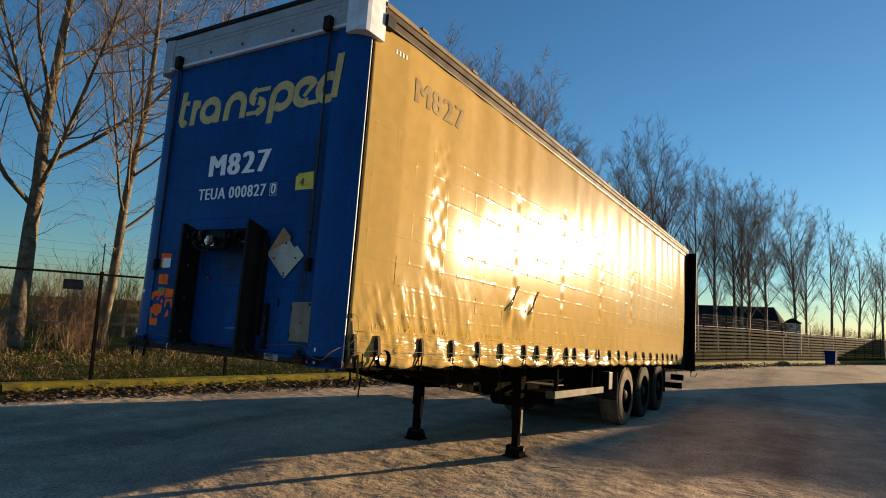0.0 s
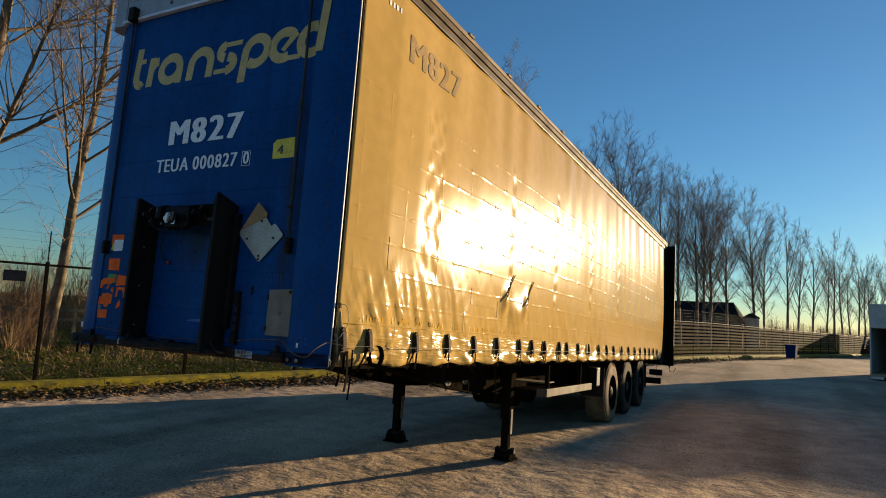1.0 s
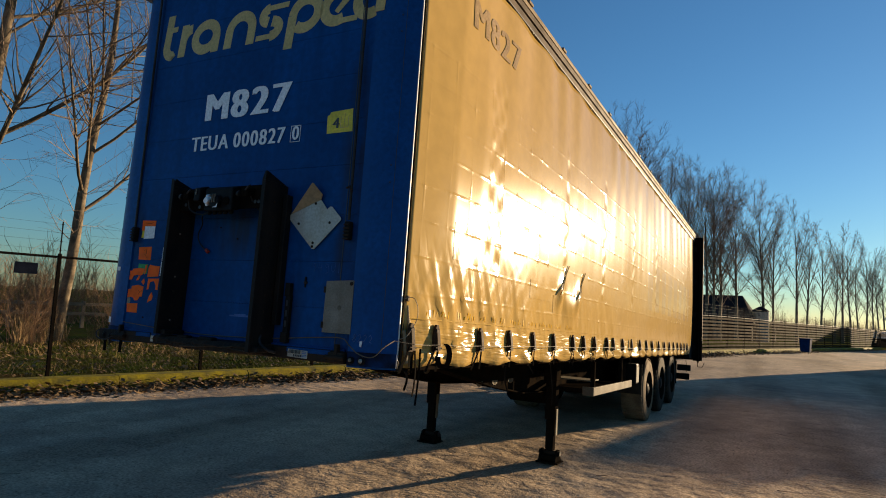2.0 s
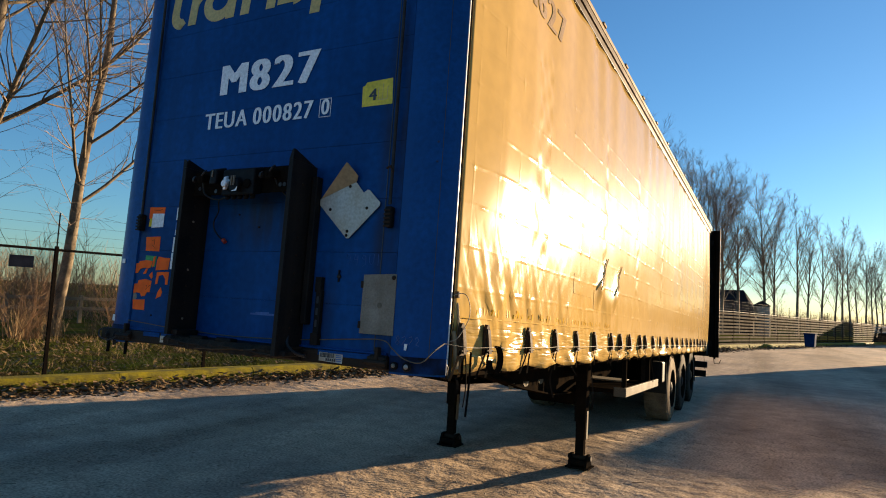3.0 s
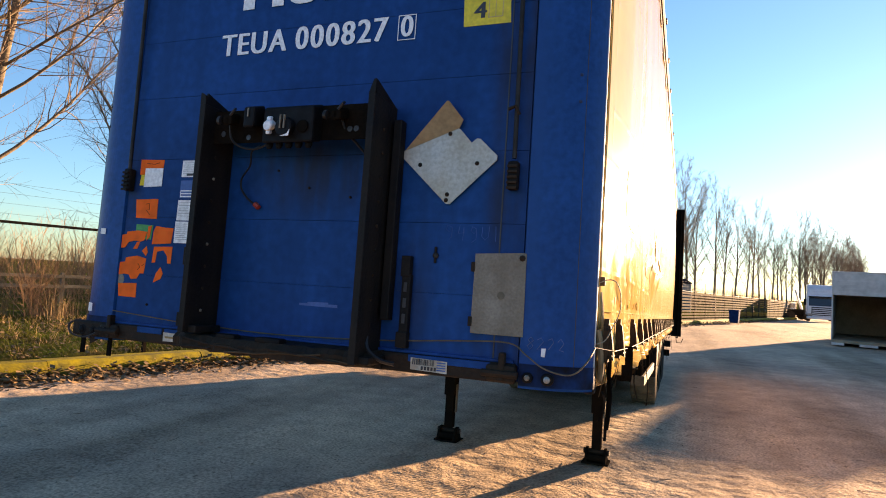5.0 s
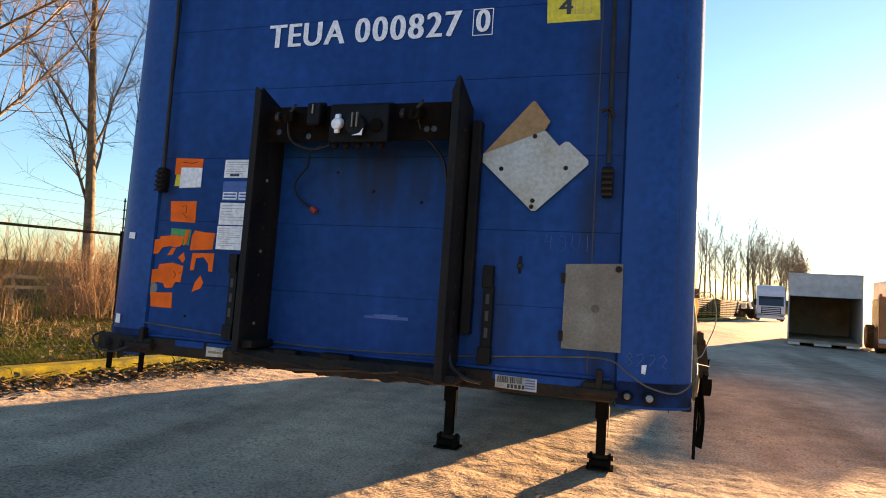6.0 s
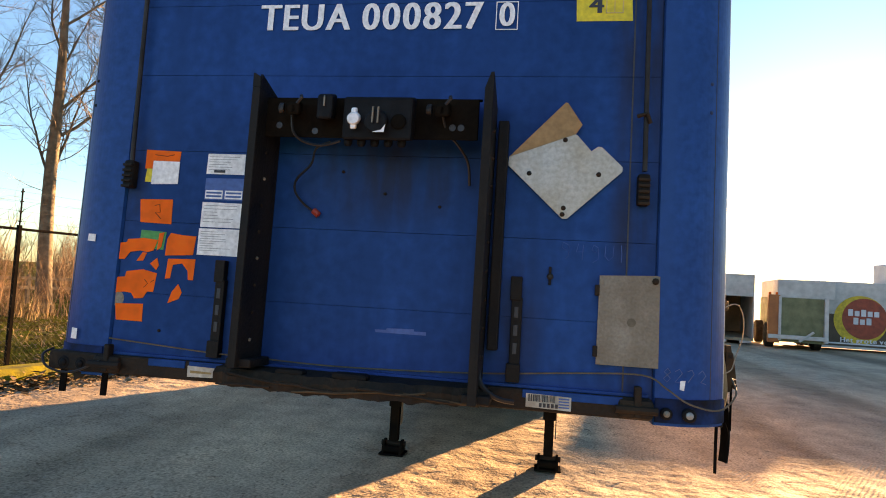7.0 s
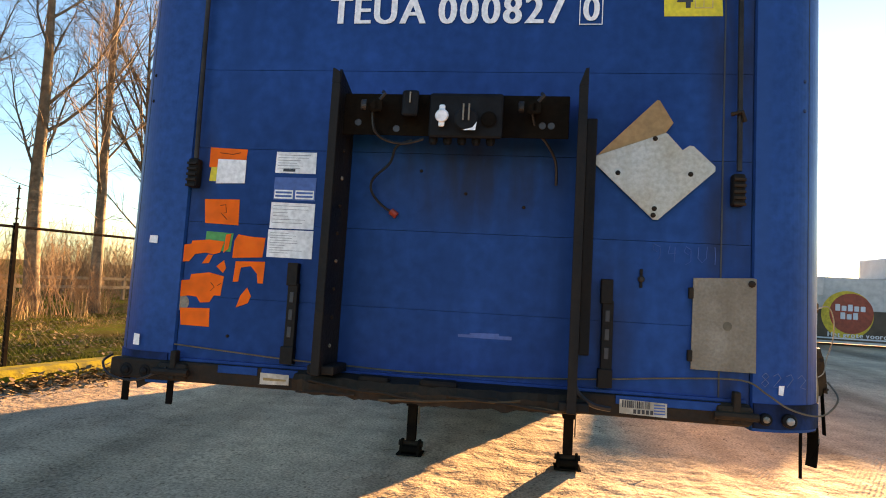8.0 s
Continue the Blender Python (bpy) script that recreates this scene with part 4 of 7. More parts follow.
def build_stickers():
    wall = next(o for o in trailer.children if o.name.startswith("front_wall"))
    yb, yf = -0.0022, -0.0038

    def sticker(name, outline, material, lift=0.0, label=""):
        return part(name, plate(B(), outline, yb - lift, yf - lift), material, wall, label)

    def quad(x0, x1, z0, z1, j=0.004, k=1):
        r = random.Random(int(abs(x0 * 977 + z0 * 541) * 10) + k)
        return [(x0 + r.uniform(-j, j), z0 + r.uniform(-j, j)), (x1 + r.uniform(-j, j), z0 + r.uniform(-j, j)), (x1 + r.uniform(-j, j), z1 + r.uniform(-j, j)), (x0 + r.uniform(-j, j), z1 + r.uniform(-j, j))]

    orange = "faded orange paper sticker, torn at the edges"
    sticker("orange_sticker", quad(-2.145, -2.008, 0.765, 0.838), M_ORANGE, 0, orange)
    sticker("yellow_sticker", quad(-2.142, -2.10, 0.716, 0.77), M_YELLOW, 0.0)
    sticker("white_sticker", quad(-2.116, -2.004, 0.708, 0.795, 0.002), M_PAPER, 0.002, "blank white paper label")
    sticker("orange_sticker", quad(-2.147, -2.013, 0.558, 0.645, 0.006), M_ORANGE, 0, orange)
    sticker("green_sticker", quad(-2.135, -2.034, 0.462, 0.53), M_GREEN, 0, "green sticker half covered by orange paper")
    sticker("orange_sticker", [(-2.222, 0.415), (-2.19, 0.418), (-2.17, 0.445), (-2.13, 0.452), (-2.10, 0.447), (-2.075, 0.455), (-2.062, 0.495), (-2.12, 0.500), (-2.185, 0.493), (-2.187, 0.482), (-2.215, 0.478)], M_ORANGE, 0.002, orange)
    sticker("orange_scrap", [(-2.142, 0.412), (-2.115, 0.415), (-2.102, 0.445), (-2.12, 0.446)], M_ORANGE, 0.0)
    sticker("orange_scrap", [(-2.085, 0.405), (-2.058, 0.382), (-2.048, 0.40), (-2.058, 0.428)], M_ORANGE)
    sticker("orange_scrap", [(-2.062, 0.455), (-2.045, 0.47), (-2.038, 0.525), (-2.058, 0.52)], M_ORANGE, 0.002)
    sticker("orange_sticker", [(-2.028, 0.438), (-1.915, 0.445), (-1.909, 0.515), (-1.96, 0.517), (-2.012, 0.524), (-2.025, 0.50)], M_ORANGE, 0, orange)
    sticker("orange_sticker", [(-2.018, 0.352), (-1.998, 0.355), (-1.992, 0.405), (-1.955, 0.412), (-1.93, 0.385), (-1.925, 0.352), (-1.905, 0.352), (-1.903, 0.43), (-2.013, 0.427)], M_ORANGE, 0, orange)
    sticker("orange_sticker", [(-2.226, 0.288), (-2.18, 0.295), (-2.15, 0.292), (-2.135, 0.272), (-2.10, 0.275), (-2.085, 0.30), (-2.06, 0.30), (-2.053, 0.37), (-2.11, 0.382), (-2.178, 0.372), (-2.182, 0.352), (-2.222, 0.347)], M_ORANGE, 0, orange)
    sticker("orange_scrap", [(-1.998, 0.262), (-1.955, 0.28), (-1.945, 0.305), (-1.962, 0.335), (-1.985, 0.305)], M_ORANGE)
    sticker("orange_sticker", quad(-2.205, -2.093, 0.188, 0.255, 0.006), M_ORANGE, 0, orange)
    for st in (((-2.09, 0.625), (-2.07, 0.63), (-2.065, 0.60), (-2.085, 0.598), (-2.06, 0.575)), ((-2.10, 0.345), (-2.085, 0.33), (-2.10, 0.315)), ((-2.075, 0.335), (-2.06, 0.345)), ((-2.11, 0.82), (-2.06, 0.815), (-2.03, 0.822))):
        part("pen_stroke", tube(B(), [(a, -0.0042, b) for a, b in st], 0.0012, 4), M_RUST, wall)
    bm = lathe(B(), (-2.205, -0.001, 0.268), (0, -1, 0), [(0, 0.028), (0.0018, 0.028)], 20)
    part("round_plate", bm, M_GALV, wall)
    for i, (x0, x1, z0, z1) in enumerate(((-1.893, -1.742, 0.752, 0.83), (-1.893, -1.738, 0.655, 0.737), (-1.897, -1.735, 0.552, 0.645), (-1.90, -1.733, 0.448, 0.547))):
        s = sticker("data_label", quad(x0, x1, z0, z1, 0.001), M_PALEBLUE if i == 1 else M_PAPER, 0, "blue instruction label" if i == 1 else "white printed data label")
        rr = random.Random(i)
        if i == 1:
            for k in range(2):
                part("white_panel", plate(B(), quad(x0 + 0.004 + k * 0.078, x0 + 0.073 + k * 0.078, z0 + 0.004, z0 + 0.036, 0), -0.0042, -0.0048), M_PAPER, s)
                part("blue_bar", plate(B(), quad(x0 + 0.008 + k * 0.078, x0 + 0.069 + k * 0.078, z0 + 0.010, z0 + 0.017, 0), -0.005, -0.0055), M_PALEBLUE, s)
                part("blue_bar", plate(B(), quad(x0 + 0.008 + k * 0.078, x0 + 0.069 + k * 0.078, z0 + 0.023, z0 + 0.030, 0), -0.005, -0.0055), M_PALEBLUE, s)
            continue
        bm = B()
        for k in range(9 if i == 3 else 6):
            z = z1 - 0.012 - k * (z1 - z0 - 0.02) / (9 if i == 3 else 6)
            plate(bm, quad(x0 + 0.008, x0 + 0.008 + rr.uniform(0.05, 0.135), z - 0.0007, z + 0.0007, 0), -0.0042, -0.0046)
        tagged(part("print_block", bm, M_PRINT, s), kind="stuff")
        if i == 0:
            part("print_bar", plate(B(), quad(x0 + 0.03, x0 + 0.075, z0 + 0.006, z0 + 0.016, 0), -0.0044, -0.0048), M_INK, s)
    # yellow label with a crane symbol and a figure
    y = sticker("yellow_label", [(-0.558, 1.333), (-0.368, 1.333), (-0.375, 1.472), (-0.535, 1.466), (-0.548, 1.448), (-0.562, 1.445)], M_YELLOW, 0, "yellow vinyl label with a black figure")
    letters("4", 0.092, -0.518, 1.362, 0.052, M_INK, y, 0.02, -0.0046)
    bm = B()
    for x0, x1, z0, z1 in ((-0.46, -0.40, 1.36, 1.364), (-0.46, -0.456, 1.36, 1.43), (-0.404, -0.40, 1.36, 1.43), (-0.432, -0.429, 1.36, 1.45)):
        plate(bm, quad(x0, x1, z0, z1, 0), -0.0042, -0.0048)
    part("symbol", bm, M_LETTER, y)
    # codes
    letters("M827", 0.272, -1.632, 1.518, 0.765, M_WHITE, wall, 0.038, label="white vinyl letter")
    letters("TEUA 000827", 0.145, -1.734, 1.309, 0.848, M_WHITE, wall, 0.024, label="white vinyl letter")
    letters("0", 0.125, -0.829, 1.318, 0.056, M_WHITE, wall, 0.022)
    bm = B()
    for x0, x1, z0, z1 in ((-0.841, -0.762, 1.303, 1.306), (-0.841, -0.762, 1.405, 1.408), (-0.841, -0.838, 1.306, 1.405), (-0.765, -0.762, 1.306, 1.405)):
        plate(bm, quad(x0, x1, z0, z1, 0), -0.0052, -0.0068)
    part("check_frame", bm, M_WHITE, wall)
    # barcode label and a worn white label on the beam
    lab = part("barcode_label", plate(B(), [(-0.668, 0.006), (-0.522, 0.002), (-0.522, 0.046), (-0.668, 0.050)], -0.034, -0.0355), M_OLDPAPER, trailer, "grimy white barcode label on the beam")
    bm = B()
    rr = random.Random(5)
    x = -0.66
    while x < -0.575:
        w = rr.choice((0.0015, 0.003, 0.0045))
        plate(bm, quad(x, x + w, 0.025, 0.047, 0), -0.036, -0.0366)
        x += w + rr.choice((0.0015, 0.003))
    for k in range(5):
        plate(bm, quad(-0.625 + k * 0.013, -0.616 + k * 0.013, 0.008, 0.021, 0), -0.036, -0.0366)
    part("barcode_bars", bm, M_INK, lab)
    bm = B()
    for k in range(4):
        plate(bm, quad(-0.562, -0.528, 0.010 + k * 0.009, 0.014 + k * 0.009, 0), -0.036, -0.0366)
    part("label_bars", bm, M_PALEBLUE, lab)
    lab = part("worn_label", plate(B(), quad(-1.872, -1.768, 0.008, 0.044, 0.002), -0.034, -0.0355), M_OLDPAPER, trailer, "worn white label on the beam")
    part("label_bars", plate(B(), quad(-1.86, -1.778, 0.02, 0.028, 0.002), -0.036, -0.0366), M_GREYINK, lab)
    for x, z, w, h in ((-2.36, 0.128, 0.012, 0.02), (-2.33, 0.49, 0.014, 0.012), (-0.175, 0.11, 0.006, 0.014)):
        part("scrap_label", plate(B(), quad(x - w, x + w, z - h, z + h, 0.004), -0.0135, -0.015), M_PAPER, trailer)
    # chalk scribble and paint loss
    strokes = (((24, 40), (6, 48), (2, 34), (14, 26), (24, 38), (22, 10), (12, 0)), ((8, 46), (2, 22), (24, 24), (22, 42), (20, 0)),
               ((24, 36), (10, 44), (4, 30), (16, 22), (24, 34), (24, 4), (8, -6)), ((2, 44), (0, 14), (12, 2), (24, 14), (26, 46)), ((4, 46), (6, 22), (5, -2)))
    for k, st in enumerate(strokes):
        part("chalk_mark", tube(B(), [(-0.575 + 0.048 * k + a * 0.0011, -0.0026, 0.498 + b * 0.0012) for a, b in st], 0.0011, 4), M_PALEBLUE, wall)
    marks = (((12, 40), (2, 30), (20, 12), (10, 0), (0, 10), (20, 30), (12, 40)), ((0, 32), (12, 40), (20, 28), (0, 2), (22, 0)), ((2, 34), (14, 40), (20, 28), (4, 4)), ((0, 30), (10, 40), (20, 26), (6, 6), (20, 2)))
    for k, st in enumerate(marks):
        part("chalk_mark", tube(B(), [(-0.235 + 0.036 * k + a * 0.0011, -0.0135, 0.118 + b * 0.0011) for a, b in st], 0.0012, 4), M_CHALK, wall)
    for x0, x1, z0, z1, y in ((-1.20, -1.02, 0.213, 0.222, -0.003), (-1.16, -1.06, 0.219, 0.227, -0.0036)):
        part("paint_scuff", plate(B(), quad(x0, x1, z0, z1, 0.003), -0.0024, y), M_PALEBLUE, wall)
    part("paint_scuff", plate(B(), [(-1.655, 0.06), (-1.635, 0.06), (-1.63, 0.15), (-1.645, 0.165)], -0.0024, -0.003), M_PALEBLUE, wall)
    # small studs and holes
    for x, z in ((-1.20, 0.70), (-1.36, 0.775), (-1.00, 0.66), (-2.02, 0.16)):
        part("stud", lathe(B(), (x, -0.001, z), (0, -1, 0), [(0, 0.006), (0.006, 0.0055), (0.009, 0.003)], 8), M_RUST, wall)
    pin = part("locking_pin", lathe(B(), (-0.608, -0.001, 0.437), (0, -1, 0), [(0, 0.011), (0.010, 0.011), (0.014, 0.006)], 12), M_ROD, wall, "small grey locking pin")
    part("pin_tail", box(B(), -0.613, -0.604, -0.012, -0.003, 0.408, 0.470, 0.002), M_RUST, pin)
    # haulier's mark as plain slanted shapes: uprights and rounded blocks
    def sweep(x, z, w, h, a0, a1, n=26, legs=()):
        """A band of even width along an arc, slanted a little, with straight legs where it ends."""
        path = [(x + w * math.cos(radians(a0 + (a1 - a0) * i / n)), z + h * math.sin(radians(a0 + (a1 - a0) * i / n))) for i in range(n + 1)]
        if legs:
            path = [(path[0][0], legs[0])] + path + [(path[-1][0], legs[1])]
        bm, rows = B(), []
        for i, p in enumerate(path):
            a, b = path[max(i - 1, 0)], path[min(i + 1, len(path) - 1)]
            dx, dz = b[0] - a[0], b[1] - a[1]
            k = 0.036 / max(1e-6, math.hypot(dx, dz))
            rows.append([bm.verts.new((p[0] + q * dz * k + 0.10 * (p[1] - q * dx * k - 2.15), y, p[1] - q * dx * k)) for q, y in ((-1, -0.0022), (-1, -0.0036), (1, -0.0036), (1, -0.0022))])
        for a, b in zip(rows, rows[1:]):
            for k in range(3):
                bm.faces.new((a[k], a[k + 1], b[k + 1], b[k]))
        part("mark_shape", bm, M_LETTER, wall, "faded gold painted mark of plain rounded shapes")

    def upright(x, z0, z1, w=0.036):
        part("mark_bar", plate(B(), [(x - w + 0.10 * (z0 - 2.15), z0), (x + w + 0.10 * (z0 - 2.15), z0), (x + w + 0.10 * (z1 - 2.15), z1), (x - w + 0.10 * (z1 - 2.15), z1)], -0.0037, -0.0046), M_LETTER, wall)

    sweep(-2.06, 2.13, 0.07, 0.075, 180, 275, 10, (2.37, 2.055))
    upright(-2.09, 2.235, 2.275, 0.05)
    upright(-1.955, 2.03, 2.27)
    sweep(-1.87, 2.14, 0.085, 0.09, 170, 95, 8)
    sweep(-1.725, 2.145, 0.105, 0.092, 0, 360)
    upright(-1.615, 2.02, 2.15)
    sweep(-1.385, 2.135, 0.105, 0.10, 180, 0, 20, (2.02, 2.02))
    sweep(-1.13, 2.195, 0.06, 0.048, 100, 265, 12)
    sweep(-1.11, 2.098, 0.075, 0.052, 85, -85, 12)
    upright(-1.06, 2.225, 2.262, 0.085)
    upright(-1.15, 2.028, 2.064, 0.075)
    upright(-0.925, 1.93, 2.15)
    sweep(-0.82, 2.15, 0.105, 0.095, 180, -130)
    sweep(-0.56, 2.15, 0.105, 0.095, 40, 300)
    upright(-0.47, 2.03, 2.066, 0.075)
    part("mark_bar", plate(B(), [(-0.585, 2.12), (-0.555, 2.10), (-0.43, 2.21), (-0.47, 2.245)], -0.0037, -0.0046), M_LETTER, wall)
    sweep(-0.315, 2.15, 0.095, 0.095, 60, 300)
    part("mark_bar", plate(B(), [(-0.272, 2.05), (-0.205, 2.05), (-0.165, 2.41), (-0.232, 2.41)], -0.0125, -0.0160), M_LETTER, wall)
    # bent diamond holder
    dia = part("diamond_plate", plate(B(), [(-0.767, 0.842), (-0.767, 0.812), (-0.578, 0.634), (-0.562, 0.634), (-0.386, 0.80), (-0.386, 0.816), (-0.455, 0.882), (-0.468, 0.884), (-0.49, 0.868), (-0.538, 0.922), (-0.545, 0.925)], -0.012, -0.016), M_BENT, trailer, "bent and torn aluminium diamond placard holder")
    bm = B()
    o = [(-0.767, -0.014, 0.842), (-0.545, -0.014, 0.925), (-0.524, -0.03, 0.955), (-0.575, -0.06, 1.02), (-0.583, -0.06, 1.022)]
    a = [bm.verts.new(p) for p in o]
    b = [bm.verts.new((p[0], p[1] + 0.004, p[2])) for p in o]
    bm.faces.new(a), bm.faces.new(b[::-1])
    for i in range(len(a)):
        bm.faces.new((a[i], b[i], b[(i + 1) % len(a)], a[(i + 1) % len(a)]))
    part("folded_flap", bm, M_CARD, dia, "flap folded forward, brown inside")
    for x, z in ((-0.578, 0.905), (-0.695, 0.786), (-0.463, 0.788), (-0.575, 0.67), (-0.578, 0.648)):
        part("bolt", lathe(B(), (x, -0.014, z), (0, -1, 0), [(0, 0.009), (0.004, 0.0085), (0.005, 0.005), (0.010, 0.004)], 8), M_RUST, dia)
    # square plate
    sq = part("square_plate", plate(B(), [(-0.449, 0.158), (-0.252, 0.158), (-0.254, 0.455), (-0.264, 0.457), (-0.446, 0.449)], -0.010, -0.016), M_GALV, trailer, "square galvanised steel placard plate")
    for x, z in ((-0.268, 0.438),):
        part("bolt", lathe(B(), (x, -0.014, z), (0, -1, 0), [(0, 0.012), (0.006, 0.011), (0.01, 0.005)], 8), M_RUST, sq)
    part("dent", lathe(B(), (-0.34, -0.014, 0.30), (0, -1, 0), [(0, 0.017), (0.003, 0.013), (0.004, 0.004)], 14), M_UNDERRUN, sq)
    for z in (0.20, 0.40):
        part("clip", box(B(), -0.46, -0.445, -0.02, -0.004, z - 0.018, z + 0.018, 0.003), M_RUST, sq)


def build_curtain(x_side, s):
    """One side's curtain: s is the way out. Slack folds, pressed weld lines, puckers above the buckles and a rounded rear corner."""
    def bulge(y, z):
        h = z / TOP
        d = 0.012 + 0.030 * math.sin(math.pi * min(1, max(0, h)))
        d += 0.010 * noise.noise((y * 0.9, z * 0.5, 4.0))
        d += 0.006 * noise.noise((y * 3.6, z * 0.45, 9.0)) * (0.3 + 0.7 * h)
        up = max(0.0, h - 0.62) / 0.38
        d += 0.007 * up * math.sin(y * 9.5 + 1.3 * math.sin(y * 2.3))
        # columns of soft puckers
        for yc in (1.12, 1.28, 2.9, 4.4, 6.1, 7.9):
            d += 0.006 * math.exp(-((y - yc) / 0.035) ** 2) * math.sin(z * 26 + yc * 9) * (0.25 < h < 0.75)
        d *= min(1.0, 0.25 + max(0.0, y - 0.13) * 0.9)
        front = max(0.0, 1 - (y - 0.145) / 0.45)
        d -= 0.025 * front
        # loose diagonal wrinkles low on the cloth
        low = min(1.0, 1.5 * max(0.0, 1 - z / 0.80))
        slack = low * (0.12 + 1.35 * math.exp(-max(0, y - 0.3) / 1.7)) * min(1.0, y * 1.8)
        wy = y + 0.10 * noise.noise((y * 1.7, z * 2.1, 5.0))
        d += slack * (0.020 * noise.noise((wy * 4.0 + z * 2.4, z * 1.0, 2.0)) + 0.0015 * noise.noise((wy * 9 - z * 8, z * 5.0, 3.0)))
        for q, (a, b, c) in enumerate(((6.0, 3.4, 0.7), (5.0, -3.6, 0.9), (10.0, 5.5, 1.2))):
            n0 = noise.noise((wy * a + z * b, z * c - y * 0.7, 6.0 + q))
            d += slack * 0.0085 * (1 - min(1.0, abs(n0) * 3.0)) ** 2 * (1.0 if q < 2 else 0.12)
        # cloth that gapes beside the slits
        for yc in (2.80, 3.36):
            d += 0.030 * math.exp(-((y - yc - 0.3 * (z - 0.6)) / 0.075) ** 2 - ((z - 0.60) / 0.13) ** 2) - 0.012 * math.exp(-((y - yc - 0.12) / 0.06) ** 2 - ((z - 0.45) / 0.12) ** 2)
        # the loosened flap under the slits sags outwards
        d += 0.022 * math.exp(-((y - 3.18) / 0.22) ** 2 - ((z - 0.50) / 0.15) ** 2)
        # long slanting folds above the front hem, sharp at the crest
        u = y + 0.34 * z + 0.05 * noise.noise((y * 2.3, z * 1.6, 8.0))
        win = min(1.0, max(0.0, (y - 0.24) / 0.16)) * math.exp(-max(0.0, y - 0.9) / 0.55) * min(1.0, max(0.0, (z - 0.24) / 0.10)) * min(1.0, max(0.0, (0.72 - z) / 0.16))
        d += 0.013 * win * (1 - abs(math.sin(math.pi * u / 0.155))) ** 2.2 * (0.6 + 0.8 * abs(noise.noise((u * 6.0, 0.3, 2.2))))
        # the hem, pulled in between buckles
        hem = max(0.0, 1 - z / 0.22)
        d += hem * (0.010 * math.sin(2 * math.pi * (y - 0.25) / 0.56) + 0.022 * (1 - min(1.0, 3.2 * abs(noise.noise((y * 1.5, z * 8 + 0.9 * math.sin(y * 3.6), 1.0))))) ** 1.5 * min(1.0, y * 1.6) + 0.008 * noise.noise((y * 3.5, z * 4, 1.0)) + 0.006 - 0.018 * front)
        return d

    ys = [0.148 + 0.028 * i for i in range(108)]
    while ys[-1] < 12.85:
        ys.append(ys[-1] + min(0.07, 0.028 * (1 + (ys[-1] - 3) * 0.12)))
    zs = [0.0 + 0.026 * i for i in range(36)]
    while zs[-1] < TOP - 0.02:
        zs.append(zs[-1] + 0.036)
    zs[-1] = TOP
    verts, faces = [], []
    y_end = ys[-1]
    for y in ys:
        lift = 0.0
        if y > y_end - 0.42:
            lift = 0.32 * (1 - math.sqrt(max(0.0, 1 - ((y - (y_end - 0.42)) / 0.42) ** 2)))
        for z in zs:
            zz = max(z, lift) if z < 0.4 else z
            zz = lift + (z / 0.4) * (0.4 - lift) if z < 0.4 else z
            verts.append((x_side + s * bulge(y, zz), y, zz - 0.012 * math.sin(2 * math.pi * (y - 0.11) / 0.56) * max(0.0, 1 - z / 0.1)))
    w = len(zs)
    for j in range(len(ys) - 1):
        for i in range(w - 1):
            q = (j * w + i, j * w + i + 1, (j + 1) * w + i + 1, (j + 1) * w + i)
            faces.append(q if s < 0 else q[::-1])
    cur = raw("side_curtain", verts, faces, M_TARP_SIDE, trailer, "golden yellow tarpaulin curtain, glossy, wrinkled and slit", smooth=True)
    sol = cur.modifiers.new("thickness", "SOLIDIFY")
    sol.thickness, sol.offset = 0.002, -1
    return cur, bulge


def strip_on(bulge, outline, lift, name, material, parent, label=""):
    """A flat mark that follows the bulging curtain, from rows of (y, z) pairs, lower and upper edge."""
    bm = B()
    rows = []
    for y, z0, z1 in outline:
        n = max(2, int((z1 - z0) / 0.03))
        rows.append([bm.verts.new((bulge(y, z0 + (z1 - z0) * k / n) + lift, y, z0 + (z1 - z0) * k / n)) for k in range(n + 1)])
    for a, b in zip(rows, rows[1:]):
        if len(a) == len(b):
            for k in range(len(a) - 1):
                bm.faces.new((a[k], b[k], b[k + 1], a[k + 1]))
    return part(name, bm, material, parent, label, smooth=True)


BUCKLES = [0.19, 0.46, 1.07, 1.60, 2.12, 2.66, 3.27, 3.66, 4.10, 4.68, 5.0, 5.53, 6.08, 6.68, 7.2, 7.7, 8.32, 8.92, 9.5, 10.05, 10.6, 11.1, 11.6, 12.1]


